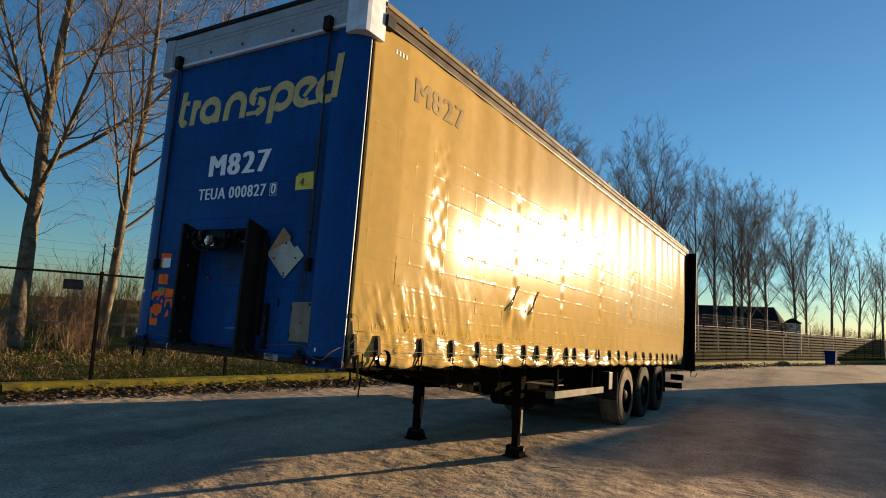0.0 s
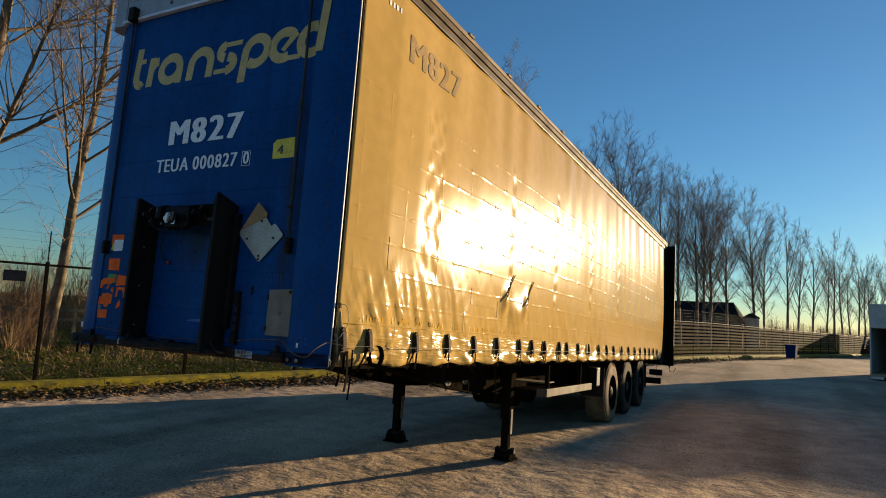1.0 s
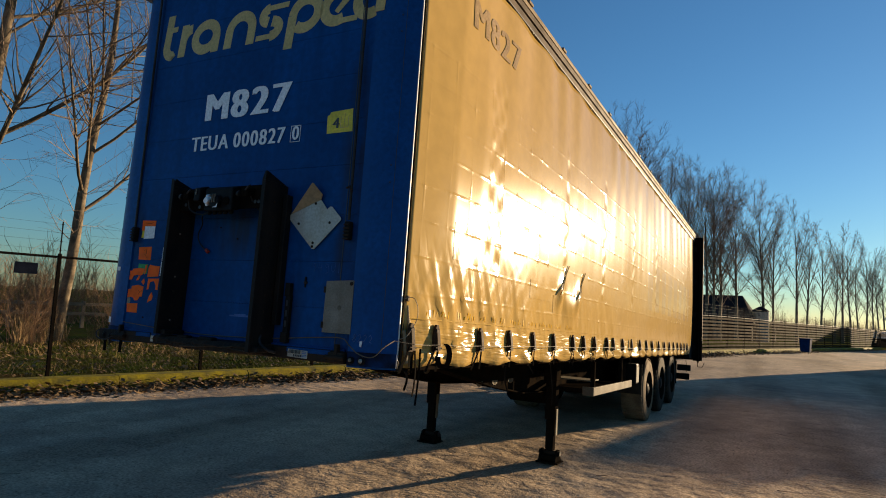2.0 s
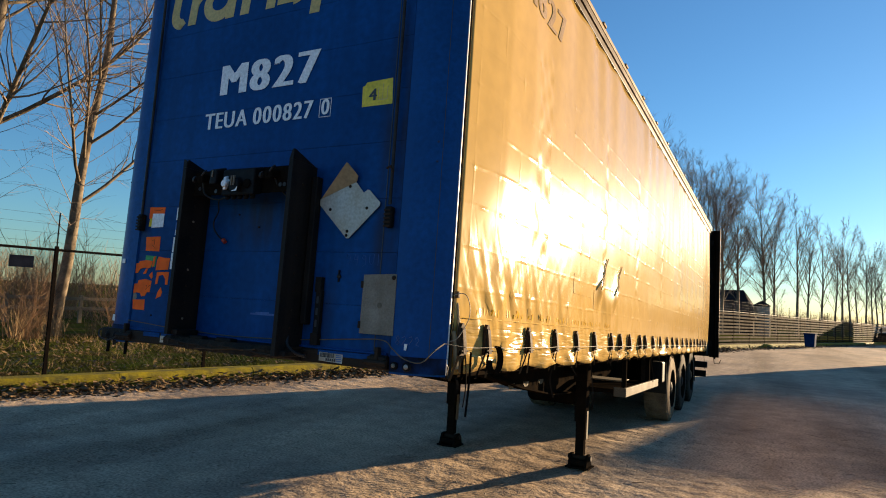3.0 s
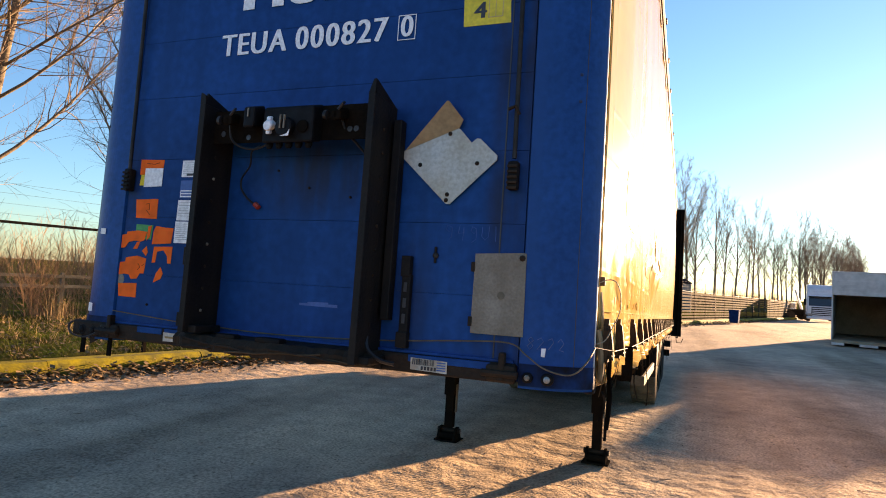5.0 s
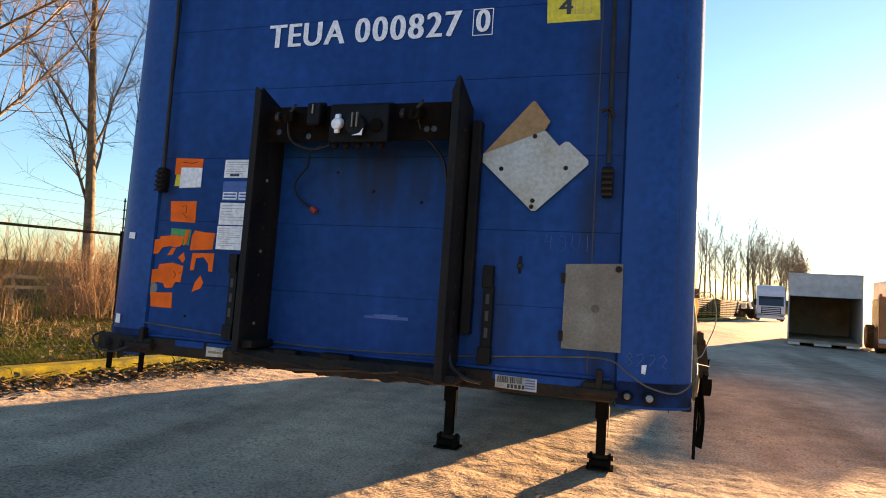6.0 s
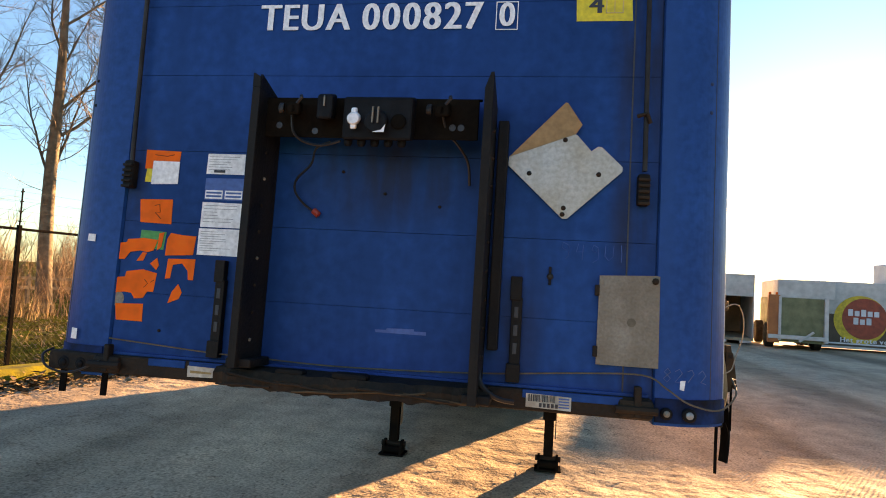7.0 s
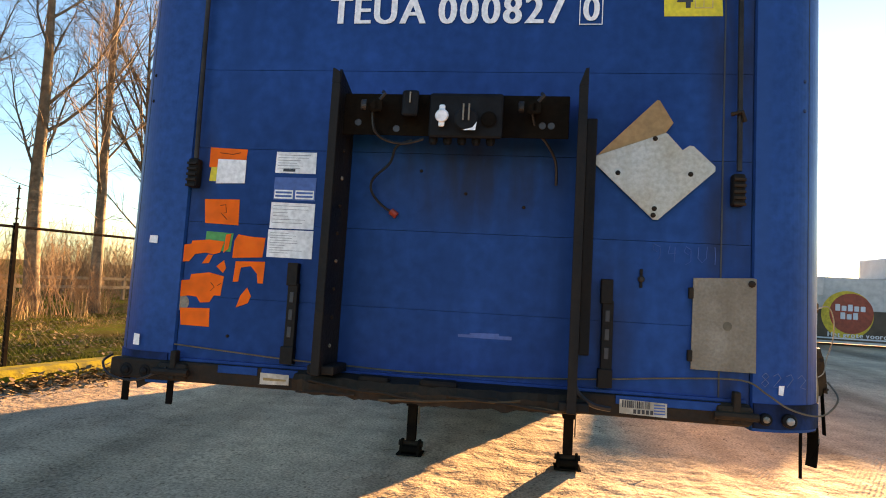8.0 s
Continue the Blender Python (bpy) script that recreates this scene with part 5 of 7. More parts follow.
def build_sides():
    cur, bulge = build_curtain(0.0, 1)
    build_curtain(-W, -1)
    # printed code on the curtain, letter by letter on the cloth
    for ob in letters("M827", 0.31, 0, 0, 0.86, M_GREYINK, cur, 0.028, label="faded grey printed letter"):
        m = ob.matrix_basis.copy()
        for v in ob.data.vertices:
            lift = v.co.z
            p = m @ v.co
            y, z = 0.70 + p.x, 2.25 + p.z
            v.co = (bulge(y, z) + 0.0035 + lift, y, z)
        ob.matrix_basis = Matrix()
    for k, (y, w) in enumerate(((0.42, 0.018), (0.46, 0.02), (0.50, 0.022), (0.545, 0.018))):
        zz, bm = 2.56, B()
        p = [(y, zz), (y + w, zz), (y + w, zz + 0.04), (y, zz + 0.04)]
        bm.faces.new([bm.verts.new((bulge(*q) + 0.003, *q)) for q in p])
        part("print_bar", bm, M_PAPER, cur, "small worn white print")
    # patches welded onto the cloth
    for y, z, w, h in ((0.62, 0.66, 0.36, 0.24), (2.0, 0.52, 0.55, 0.15), (2.62, 0.43, 0.24, 0.16)):
        strip_on(bulge, [(y + w * i / 8, z, z + h) for i in range(9)], 0.0025, "patch", M_TARP_SIDE, cur)
    # two slits with turned edges
    for y0, z0, y1, z1 in ((3.02, 0.896, 2.75, 0.605), (3.60, 0.888, 3.32, 0.595)):
        bm = B()
        n = 8
        rows = []
        for i in range(n + 1):
            t = i / n
            y, z = y0 + (y1 - y0) * t, z0 + (z1 - z0) * t
            g = 0.015 * math.sin(math.pi * min(1, t * 1.1)) + 0.002
            rows.append([bm.verts.new((bulge(y, z) + 0.004, y - g * 0.5, z)), bm.verts.new((bulge(y, z) + 0.006, y + g, z))])
        for a, b in zip(rows, rows[1:]):
            bm.faces.new((a[0], a[1], b[1], b[0]))
        slit = part("slit", bm, M_INK, cur, "dark slit cut in the cloth")
        bm = B()
        pts = [(bulge(y0 + (y1 - y0) * i / n, z0 + (z1 - z0) * i / n) + 0.010, y0 + (y1 - y0) * i / n - 0.01, z0 + (z1 - z0) * i / n) for i in range(n + 1)]
        tube(bm, pts, 0.006, 5)
        part("turned_edge", bm, M_TARP, slit)
    # pole in the curtain's front edge, with a gathered fold of cloth at its foot
    pole = part("tension_pole", tube(B(), [(-0.020, 0.156, 0.02), (-0.020, 0.156, 2.70)], 0.007, 8), M_RAIL, trailer, "brown steel pole in the curtain's front edge")
    for k, (z0, z1, r) in enumerate(((0.02, 0.20, 0.016), (0.05, 0.34, 0.010), (0.00, 0.27, 0.012))):
        yy = 0.172 + 0.022 * k
        part("gathered_fold", tube(B(), bend([(-0.004, yy + 0.02, z0), (0.000, yy + 0.004 * k, z0 + 0.35 * (z1 - z0)), (-0.006, yy - 0.006, z0 + 0.7 * (z1 - z0)), (-0.016, yy - 0.012, z1)]), r * 0.8, 8), M_CARD, pole, "brown gathered cloth")
    # band of short yellow stitches above the hem
    bm, rs = B(), random.Random(17)
    y = 0.36
    while y < 3.1:
        for _ in range(rs.randrange(3, 8)):
            z0, z1 = 0.288 + rs.uniform(-0.006, 0.006), 0.318 + rs.uniform(-0.012, 0.016)
            p = [(y, z0), (y + 0.011, z0), (y + 0.013, z1), (y + 0.002, z1)]
            bm.faces.new([bm.verts.new((bulge(*q) + 0.0018, *q)) for q in p])
            y += rs.uniform(0.028, 0.05)
        y += rs.uniform(0.02, 0.12)
    tagged(part("stitching", bm, M_STITCH, cur, "worn yellow print above the hem"), kind="stuff")
    # hem line of stitching
    part("hem_seam", tube(B(), [(bulge(0.20 + 0.15 * i, 0.27) + 0.002, 0.20 + 0.15 * i, 0.27) for i in range(81)], 0.004, 4), M_TARP, cur)
    # buckles with straps
    rnd = random.Random(3)
    for s, xs in ((1, 0.0), (-1, -W)):
        for k, y in enumerate(BUCKLES):
            x = xs + s * (0.029 - 0.030 * max(0.0, 1 - (y - 0.1) / 0.5))
            shell = [(y - 0.025, 0.085), (y + 0.025, 0.085), (y + 0.030, 0.155), (y + 0.022, 0.220), (y + 0.008, 0.243), (y - 0.008, 0.243), (y - 0.022, 0.220), (y - 0.030, 0.155)]
            bk = part("buckle", profile_x(B(), shell, *sorted((x, x + s * 0.018))), M_BUCKLE, trailer, "dark steel over-centre strap buckle")
            lever = [(x + s * 0.018, 0.100), (x + s * 0.038, 0.092), (x + s * 0.033, 0.150), (x + s * 0.024, 0.215), (x + s * 0.018, 0.222)]
            part("lever", plate(B(), lever, y - 0.017, y + 0.017), M_BUCKLE, bk)
            part("keeper", tube(B(), [(x + s * 0.03, y - 0.032, 0.108), (x + s * 0.035, y + 0.032, 0.108)], 0.005, 6), M_RUST, bk)
            part("roller", tube(B(), [(x + s * 0.014, y - 0.028, 0.205), (x + s * 0.014, y + 0.028, 0.205)], 0.007, 6), M_RUST, bk)
            lean = rnd.uniform(-0.03, 0.03)
            for side in (-1, 1):  # the strap's two legs spread down to the hook
                bm = B()
                rows = []
                for i in range(5):
                    t = i / 4
                    yy, zz, xx = y + side * (0.014 + 0.050 * t) + lean * t, 0.11 - 0.145 * t, x + s * (0.020 - 0.02 * t)
                    rows.append([bm.verts.new((xx, yy - 0.014, zz)), bm.verts.new((xx, yy + 0.014, zz))])
                for a, b in zip(rows, rows[1:]):
                    bm.faces.new((a[0], a[1], b[1], b[0]))
                part("strap", bm, M_STRAP, bk)
            if s > 0 and k not in (1,) and rnd.random() < 0.8:
                ln, sw = rnd.uniform(0.06, 0.20) + 0.22 * (rnd.random() < 0.25), rnd.uniform(-0.05, 0.05)
                bm = B()
                rows = []
                for i in range(7):
                    t = i / 6
                    yy, zz = y + lean + sw * t * t, -0.02 - ln * t
                    xx = x + 0.012 * math.sin(t * 4 + k)
                    rows.append([bm.verts.new((xx, yy - 0.008, zz)), bm.verts.new((xx + 0.006, yy + 0.008, zz))])
                for a, b in zip(rows, rows[1:]):
                    bm.faces.new((a[0], a[1], b[1], b[0]))
                part("strap_tail", bm, M_STRAP, bk)
    # loop of loose webbing on the second buckle
    bm = B()
    rows = []
    for i in range(15):
        a = math.pi * 1.5 * i / 14
        yy, zz = 0.50 + 0.075 * math.sin(a), 0.062 + 0.072 * math.cos(a)
        rows.append([bm.verts.new((0.050, yy, zz)), bm.verts.new((0.082, yy + 0.01, zz))])
    for a, b in zip(rows, rows[1:]):
        bm.faces.new((a[0], a[1], b[1], b[0]))
    part("webbing_loop", bm, M_STRAP, trailer, "loose loop of black webbing")
    # customs cord through the buckles and loops at the front corner
    pts = []
    for k, y in enumerate(BUCKLES):
        pts.append((0.074 - 0.036 * max(0.0, 1 - (y - 0.1) / 0.5), y, 0.126 + 0.003 * math.sin(k * 3)))
        if k + 1 < len(BUCKLES):
            pts.append((0.070 - 0.036 * max(0.0, 1 - (y - 0.1) / 0.5), (y + BUCKLES[k + 1]) / 2, 0.122 + 0.003 * math.sin(k * 5)))
    part("customs_cord", tube(B(), [(-0.008, 0.06, 0.14)] + pts, 0.0018, 5), M_ROPE, trailer, "pale customs cord through the buckles")
    loop = [(-0.012, 0.13, 0.372), (0.02, 0.145, 0.385), (0.045, 0.16, 0.375), (0.060, 0.17, 0.33), (0.058, 0.175, 0.27), (0.035, 0.165, 0.21), (0.015, 0.14, 0.165), (-0.012, 0.12, 0.15)]
    part("cord_loop", tube(B(), bend(loop), 0.0020, 6), M_BACKLITROPE, trailer, "stiff loop of cord, backlight put into its pale colour")
    part("cord_clip", box(B(), -0.022, 0.004, 0.150, 0.172, 0.362, 0.395, 0.004), M_RAIL, trailer)
    part("cord_tail", tube(B(), bend([(0.02, 0.30, 0.10), (0.015, 0.31, -0.05), (0.01, 0.30, -0.22)]), 0.006, 5), M_STRAP, trailer)
    # side rails, upper rails, roof
    for s, xs in ((1, 0.0), (-1, -W)):
        x0, x1 = sorted((xs - s * 0.05, xs - s * 0.004))
        part("side_rail", box(B(), x0 - s * 0.03, x1 - s * 0.03, 0.16, L, -0.03, 0.06, 0.004), M_CHASSIS, trailer)
        x0, x1 = sorted((xs - s * 0.04, xs + s * 0.018))
        ur = part("upper_rail", box(B(), x0, x1, 0.2, L - 0.1, 2.735, 2.80, 0.008), M_RAIL, trailer, "weathered brown aluminium roof rail")
        x0, x1 = sorted((xs - s * 0.04, xs + s * 0.032))
        part("rail_fold", box(B(), x0, x1, 0.2, L - 0.1, 2.80, 2.855, 0.006), M_RAIL, ur)
        part("rail_groove", box(B(), *sorted((xs, xs + s * 0.02)), 0.2, L - 0.1, 2.728, 2.738), M_INK, ur)
        x0, x1 = sorted((xs - s * 0.05, xs + s * 0.036))
        part("roof_edge", box(B(), x0, x1, 0.2, L - 0.1, 2.86, 2.905, 0.010), M_ROOFTARP, ur, "tan roof tarpaulin edge")
        for k in range(14):
            y = 0.75 + k * 0.92
            part("roof_clip", box(B(), *sorted((xs, xs + s * 0.05)), y - 0.05, y + 0.05, 2.895, 2.920, 0.006), M_ROOFTARP, ur)
    part("door_track_end", box(B(), -0.03, 0.05, 0.21, 0.33, 2.70, 2.80, 0.01), M_BLACK, trailer)
    bm = box(B(), -W + 0.02, -0.02, 0.2, L - 0.1, 2.90, 2.93, 0.01)
    part("roof", bm, M_ROOFTARP, trailer, "tarpaulin sliding roof")
    # floor and cross members
    part("floor_deck", box(B(), -W + 0.05, -0.05, 0.06, L, 0.0, 0.03), M_PLY, trailer)
    for k in range(30):
        y = 1.2 + k * 0.42
        part("cross_member", box(B(), -W + 0.3, -0.3, y - 0.03, y + 0.03, -0.07, 0.0), M_CHASSIS, trailer)


def build_chassis():
    for x in (-0.72, -1.76):
        outline = [(1.8, -0.03), (1.8, -0.10), (2.9, -0.30), (3.8, -0.42), (5.2, -0.47), (11.6, -0.47), (13.3, -0.36), (13.3, -0.03)]
        bm = profile_x(B(), outline, x - 0.008, x + 0.008)
        web = part("main_beam", bm, M_CHASSIS, trailer, "deep black main chassis beam")
        bm = B()
        bot = outline[1:7]
        for (ya, za), (yb2, zb) in zip(bot, bot[1:]):
            profile_x(bm, [(ya, za), (yb2, zb), (yb2, zb - 0.014), (ya, za - 0.014)], x - 0.07, x + 0.07)
        part("bottom_flange", bm, M_CHASSIS, web)
        # the web is not cut: pale lower half-ovals stand for its holes
        for y in (2.75, 3.12, 3.55):
            arc = [(y + 0.075 * math.cos(math.pi * (1 + i / 10)), -0.265 + 0.05 * math.sin(math.pi * (1 + i / 10))) for i in range(11)]
            part("hole_edge", profile_x(B(), arc, x + 0.0085, x + 0.013), M_UNDERRUN, web, "pale half-oval on the web in place of a lightening hole")
    part("coupling_plate", box(B(), -1.85, -0.63, 0.75, 2.3, -0.05, -0.01, 0.01), M_CHASSIS, trailer)
    part("king_pin", lathe(B(), (-1.24, 1.55, -0.05), (0, 0, -1), [(0, 0.05), (0.03, 0.05), (0.035, 0.036), (0.07, 0.036), (0.075, 0.045), (0.1, 0.045)], 16), M_CHASSIS, trailer)
    # landing legs
    for x, y in ((-0.50, 4.36), (-2.08, 4.36)):
        gz = ground_z(y)
        leg = part("landing_leg", box(B(), x - 0.062, x + 0.062, y - 0.062, y + 0.062, -0.74, -0.06, 0.008), M_CHASSIS, trailer, "black telescopic landing leg")
        part("inner_tube", box(B(), x - 0.046, x + 0.046, y - 0.046, y + 0.046, gz + 0.14, -0.60, 0.005), M_CHASSIS, leg)
        sh = part("shoe", box(B(), x - 0.13, x + 0.13, y - 0.12, y + 0.12, gz + 0.004, gz + 0.022, 0.006), M_CHASSIS, leg)
        for dx in (-0.09, 0.09):
            part("cheek", profile_x(B(), [(y - 0.11, gz + 0.02), (y + 0.11, gz + 0.02), (y + 0.08, gz + 0.10), (y + 0.03, gz + 0.15), (y - 0.03, gz + 0.15), (y - 0.08, gz + 0.10)], x + dx - 0.012, x + dx + 0.012), M_CHASSIS, sh)
        part("pivot", tube(B(), [(x - 0.125, y, gz + 0.11), (x + 0.125, y, gz + 0.11)], 0.028, 12), M_RUST, sh)
        part("roller", tube(B(), [(x - 0.08, y - 0.06, gz + 0.06), (x + 0.08, y - 0.06, gz + 0.06)], 0.035, 12), M_CHASSIS, sh)
        part("roller", tube(B(), [(x - 0.08, y + 0.06, gz + 0.06), (x + 0.08, y + 0.06, gz + 0.06)], 0.035, 12), M_CHASSIS, sh)
        part("gear_case", box(B(), x - 0.085, x + 0.07, y - 0.085, y + 0.085, -0.30, -0.08, 0.012), M_CHASSIS, leg)
        # added pale plate: its colour stands for the leg's sunlit outer edge
        part("wear_plate", box(B(), x + 0.062, x + 0.070, y - 0.03, y + 0.03, -0.92, -0.62, 0.003), M_UNDERRUN, leg)
    part("leg_crossbar", tube(B(), [(-0.50, 4.36, -0.2), (-2.08, 4.36, -0.2)], 0.03, 10), M_CHASSIS, trailer)
    # side guards
    for s, x in ((1, -0.1), (-1, -W + 0.1)):
        g = part("side_guard", box(B(), x - 0.016, x + 0.016, 4.62, 6.80, -0.455, -0.355, 0.006), M_UNDERRUN, trailer, "dull aluminium side guard rail")
        part("end_lip", box(B(), *sorted((x, x - s * 0.12)), 4.62, 4.636, -0.455, -0.355, 0.003), M_UNDERRUN, g)
        for y in (4.8, 6.3):
            part("hanger", box(B(), *sorted((x - s * 0.02, x - s * 0.07)), y - 0.03, y + 0.03, -0.46, -0.06, 0.004), M_CHASSIS, g)
            part("arm", box(B(), *sorted((x - s * 0.05, x - s * 0.62)), y - 0.025, y + 0.025, -0.44, -0.39, 0.004), M_CHASSIS, g)
    # equipment box and air tank under the deck
    tb = part("pallet_carrier", box(B(), -0.75, -0.2, 4.9, 6.9, -0.45, -0.41, 0.01), M_CHASSIS, trailer)
    part("shelf", box(B(), -0.62, -0.16, 4.75, 5.15, -0.30, -0.285, 0.004), M_UNDERRUN, tb)
    part("air_tank", lathe(B(), (-1.72, 6.0, -0.62), (1, 0, 0), [(0, 0.02), (0.03, 0.11), (0.07, 0.14), (0.72, 0.14), (0.76, 0.11), (0.79, 0.02)], 20), M_CHASSIS, trailer)
    part("valve_box", box(B(), -0.22, -0.06, 7.0, 7.22, -0.42, -0.12, 0.02), M_PLASTIC, trailer, "black plastic valve box")
    # axles and wheels
    for y in (8.25, 9.56, 10.87):
        zc = ground_z(y) + 0.515
        part("axle", tube(B(), [(-2.3, y, zc), (-0.18, y, zc)], 0.065, 12), M_CHASSIS, trailer)
        for x in (-0.75, -1.73):
            part("air_spring", lathe(B(), (x, y + 0.35, zc + 0.02), (0, 0, 1), [(0, 0.10), (0.06, 0.13), (0.16, 0.13), (0.24, 0.10)], 14), M_RUBBER, trailer)
        for s, xo in ((1, -0.085), (-1, -W + 0.085)):
            prof = [(0.0, 0.30), (0.0, 0.42), (0.012, 0.47), (0.045, 0.502), (0.10, 0.512), (0.28, 0.512), (0.335, 0.502), (0.368, 0.47), (0.38, 0.42), (0.38, 0.30)]
            # sunlit tan goes on the first axle only, the other tyres stay dark
            w = part("wheel", lathe(B(), (xo, y, zc), (-s, 0, 0), prof, 48, False), M_LITDUSTRUBBER if y < 9 else M_RUBBER, trailer, "truck wheel with dust and sunlight in its tan tyre colour" if y < 9 else "dusty black truck wheel", smooth=False)
            bm = B()
            for k in range(44):
                a = 2 * math.pi * k / 44
                for q in range(4):
                    xx = xo - s * (0.06 + q * 0.085)
                    m = Matrix.Translation((xx, y, zc)) @ Matrix.Rotation(a, 4, "X") @ Matrix.Translation((0, 0, 0.513))
                    box(bm, -0.034, 0.034, -0.026, 0.026, -0.006, 0.006, 0, m)
            part("tread", bm, M_LITDUSTRUBBER if y < 9 else M_RUBBER, w)
            rim = part("rim", lathe(B(), (xo - s * 0.004, y, zc), (-s, 0, 0), [(-0.004, 0.302), (-0.004, 0.288), (0.05, 0.272), (0.13, 0.255), (0.135, 0.10), (0.15, 0.10), (0.15, 0.302)], 36, False), M_CHASSIS, w, "dull dark steel rim")
            part("hub", lathe(B(), (xo - s * 0.13, y, zc), (s, 0, 0), [(0, 0.13), (0.05, 0.125), (0.11, 0.095), (0.125, 0.06)], 20), M_RUST, rim)
            for k in range(10):
                a = 2 * math.pi * k / 10
                part("wheel_nut", lathe(B(), (xo - s * 0.12, y + 0.168 * math.cos(a), zc + 0.168 * math.sin(a)), (s, 0, 0), [(0, 0.019), (0.03, 0.019), (0.036, 0.012)], 6), M_RUST, rim)
    for s, x0 in ((1, -0.47), (-1, -W + 0.09)):
        for y in (7.62, 11.5):
            part("mud_flap", box(B(), x0, x0 + 0.38, y - 0.006, y + 0.006, -0.62, -0.14, 0.003), M_RUBBER, trailer)
        for y in (8.25, 9.56, 10.87):
            zc = ground_z(y) + 0.515
            bm = B()
            rows = []
            for i in range(9):
                a = radians(25 + 130 * i / 8)
                rows.append([bm.verts.new((x0 + dx, y + 0.60 * math.cos(a), zc + 0.58 * math.sin(a))) for dx in (0.0, 0.38)])
            for a, b in zip(rows, rows[1:]):
                bm.faces.new((a[0], a[1], b[1], b[0]))
            part("mudguard", bm, M_PLASTIC, trailer)
        part("inner_guard", box(B(), x0 + 0.0, x0 + 0.012, 7.64, 11.5, -0.62, -0.12, 0.003), M_PLASTIC, trailer)
    # rear frame, open door leaves, lamps bar
    for s, xs in ((1, 0.0), (-1, -W)):
        p = part("rear_post", box(B(), *sorted((xs - s * 0.12, xs - s * 0.0)), 12.86, 13.5, -0.10, 2.86, 0.01), M_BLACK, trailer, "black rear corner post")
        d = part("rear_door", box(B(), *sorted((xs + s * 0.0, xs + s * 0.20)), 13.47, 13.52, -0.16, 2.84, 0.008), M_CHASSIS, trailer, "dark rear door leaf standing open")
        part("door_edge", box(B(), *sorted((xs + s * 0.20, xs + s * 0.212)), 13.465, 13.525, -0.16, 2.90, 0.004), M_RAIL, d)
        for z in (0.15, 0.95, 1.75, 2.55):
            part("hinge", box(B(), *sorted((xs - s * 0.01, xs + s * 0.06)), 13.45, 13.54, z - 0.06, z + 0.06, 0.008), M_BLACK, d)
        part("locking_bar", tube(B(), [(xs + s * 0.13, 13.45, -0.2), (xs + s * 0.13, 13.45, 2.8)], 0.017, 8), M_CHASSIS, d)
        part("rope_hook", tube(B(), [(xs + s * 0.10, 13.5, -0.16), (xs + s * 0.12, 13.5, -0.30), (xs + s * 0.22, 13.5, -0.30), (xs + s * 0.26, 13.5, -0.2)], 0.008, 6), M_CHASSIS, d)
    rb = part("rear_bar", box(B(), -W + 0.06, -0.02, 13.0, 13.12, -0.60, -0.46, 0.01), M_CHASSIS, trailer)
    part("rear_lamp", box(B(), -0.30, 0.0, 13.1, 13.2, -0.40, -0.26, 0.015), M_PLASTIC, rb)
    part("hanger", box(B(), -0.62, -0.54, 12.9, 13.1, -0.5, -0.1), M_CHASSIS, rb)
    part("hanger", box(B(), -1.94, -1.86, 12.9, 13.1, -0.5, -0.1), M_CHASSIS, rb)
    part("rear_sill", box(B(), -W, 0.0, 13.4, 13.5, -0.14, 0.03, 0.01), M_CHASSIS, trailer)


build_front()
build_front_gear()
build_stickers()
build_sides()
build_chassis()


# ---- bare trees and shrubs ----
def limb(verts, faces, pts, rads, n):
    """Adds a tapering many-sided stick to a mesh in the making."""
    base = len(verts)
    a = None
    for i, p in enumerate(pts):
        d = (pts[min(i + 1, len(pts) - 1)] - pts[max(i - 1, 0)]).normalized()
        a = d.orthogonal().normalized() if a is None else (a - d * a.dot(d)).normalized()
        b = d.cross(a)
        for k in range(n):
            t = 2 * math.pi * k / n
            verts.append(p + rads[i] * (math.cos(t) * a + math.sin(t) * b))
    for i in range(len(pts) - 1):
        for k in range(n):
            k2 = (k + 1) % n
            faces.append((base + i * n + k, base + i * n + k2, base + (i + 1) * n + k2, base + (i + 1) * n + k))


def wander(rng, p, d, length, steps, wobble, lift):
    pts = [p.copy()]
    d = d.normalized()
    for _ in range(steps):
        d = (d + Vector((rng.gauss(0, wobble), rng.gauss(0, wobble), rng.gauss(0, wobble) + lift))).normalized()
        pts.append(pts[-1] + d * (length / steps))
    return pts


def side_way(rng, d, angle):
    a = d.orthogonal().normalized()
    q = Matrix.Rotation(rng.uniform(0, 2 * math.pi), 3, d) @ a
    return (d * math.cos(angle) + q * math.sin(angle)).normalized()


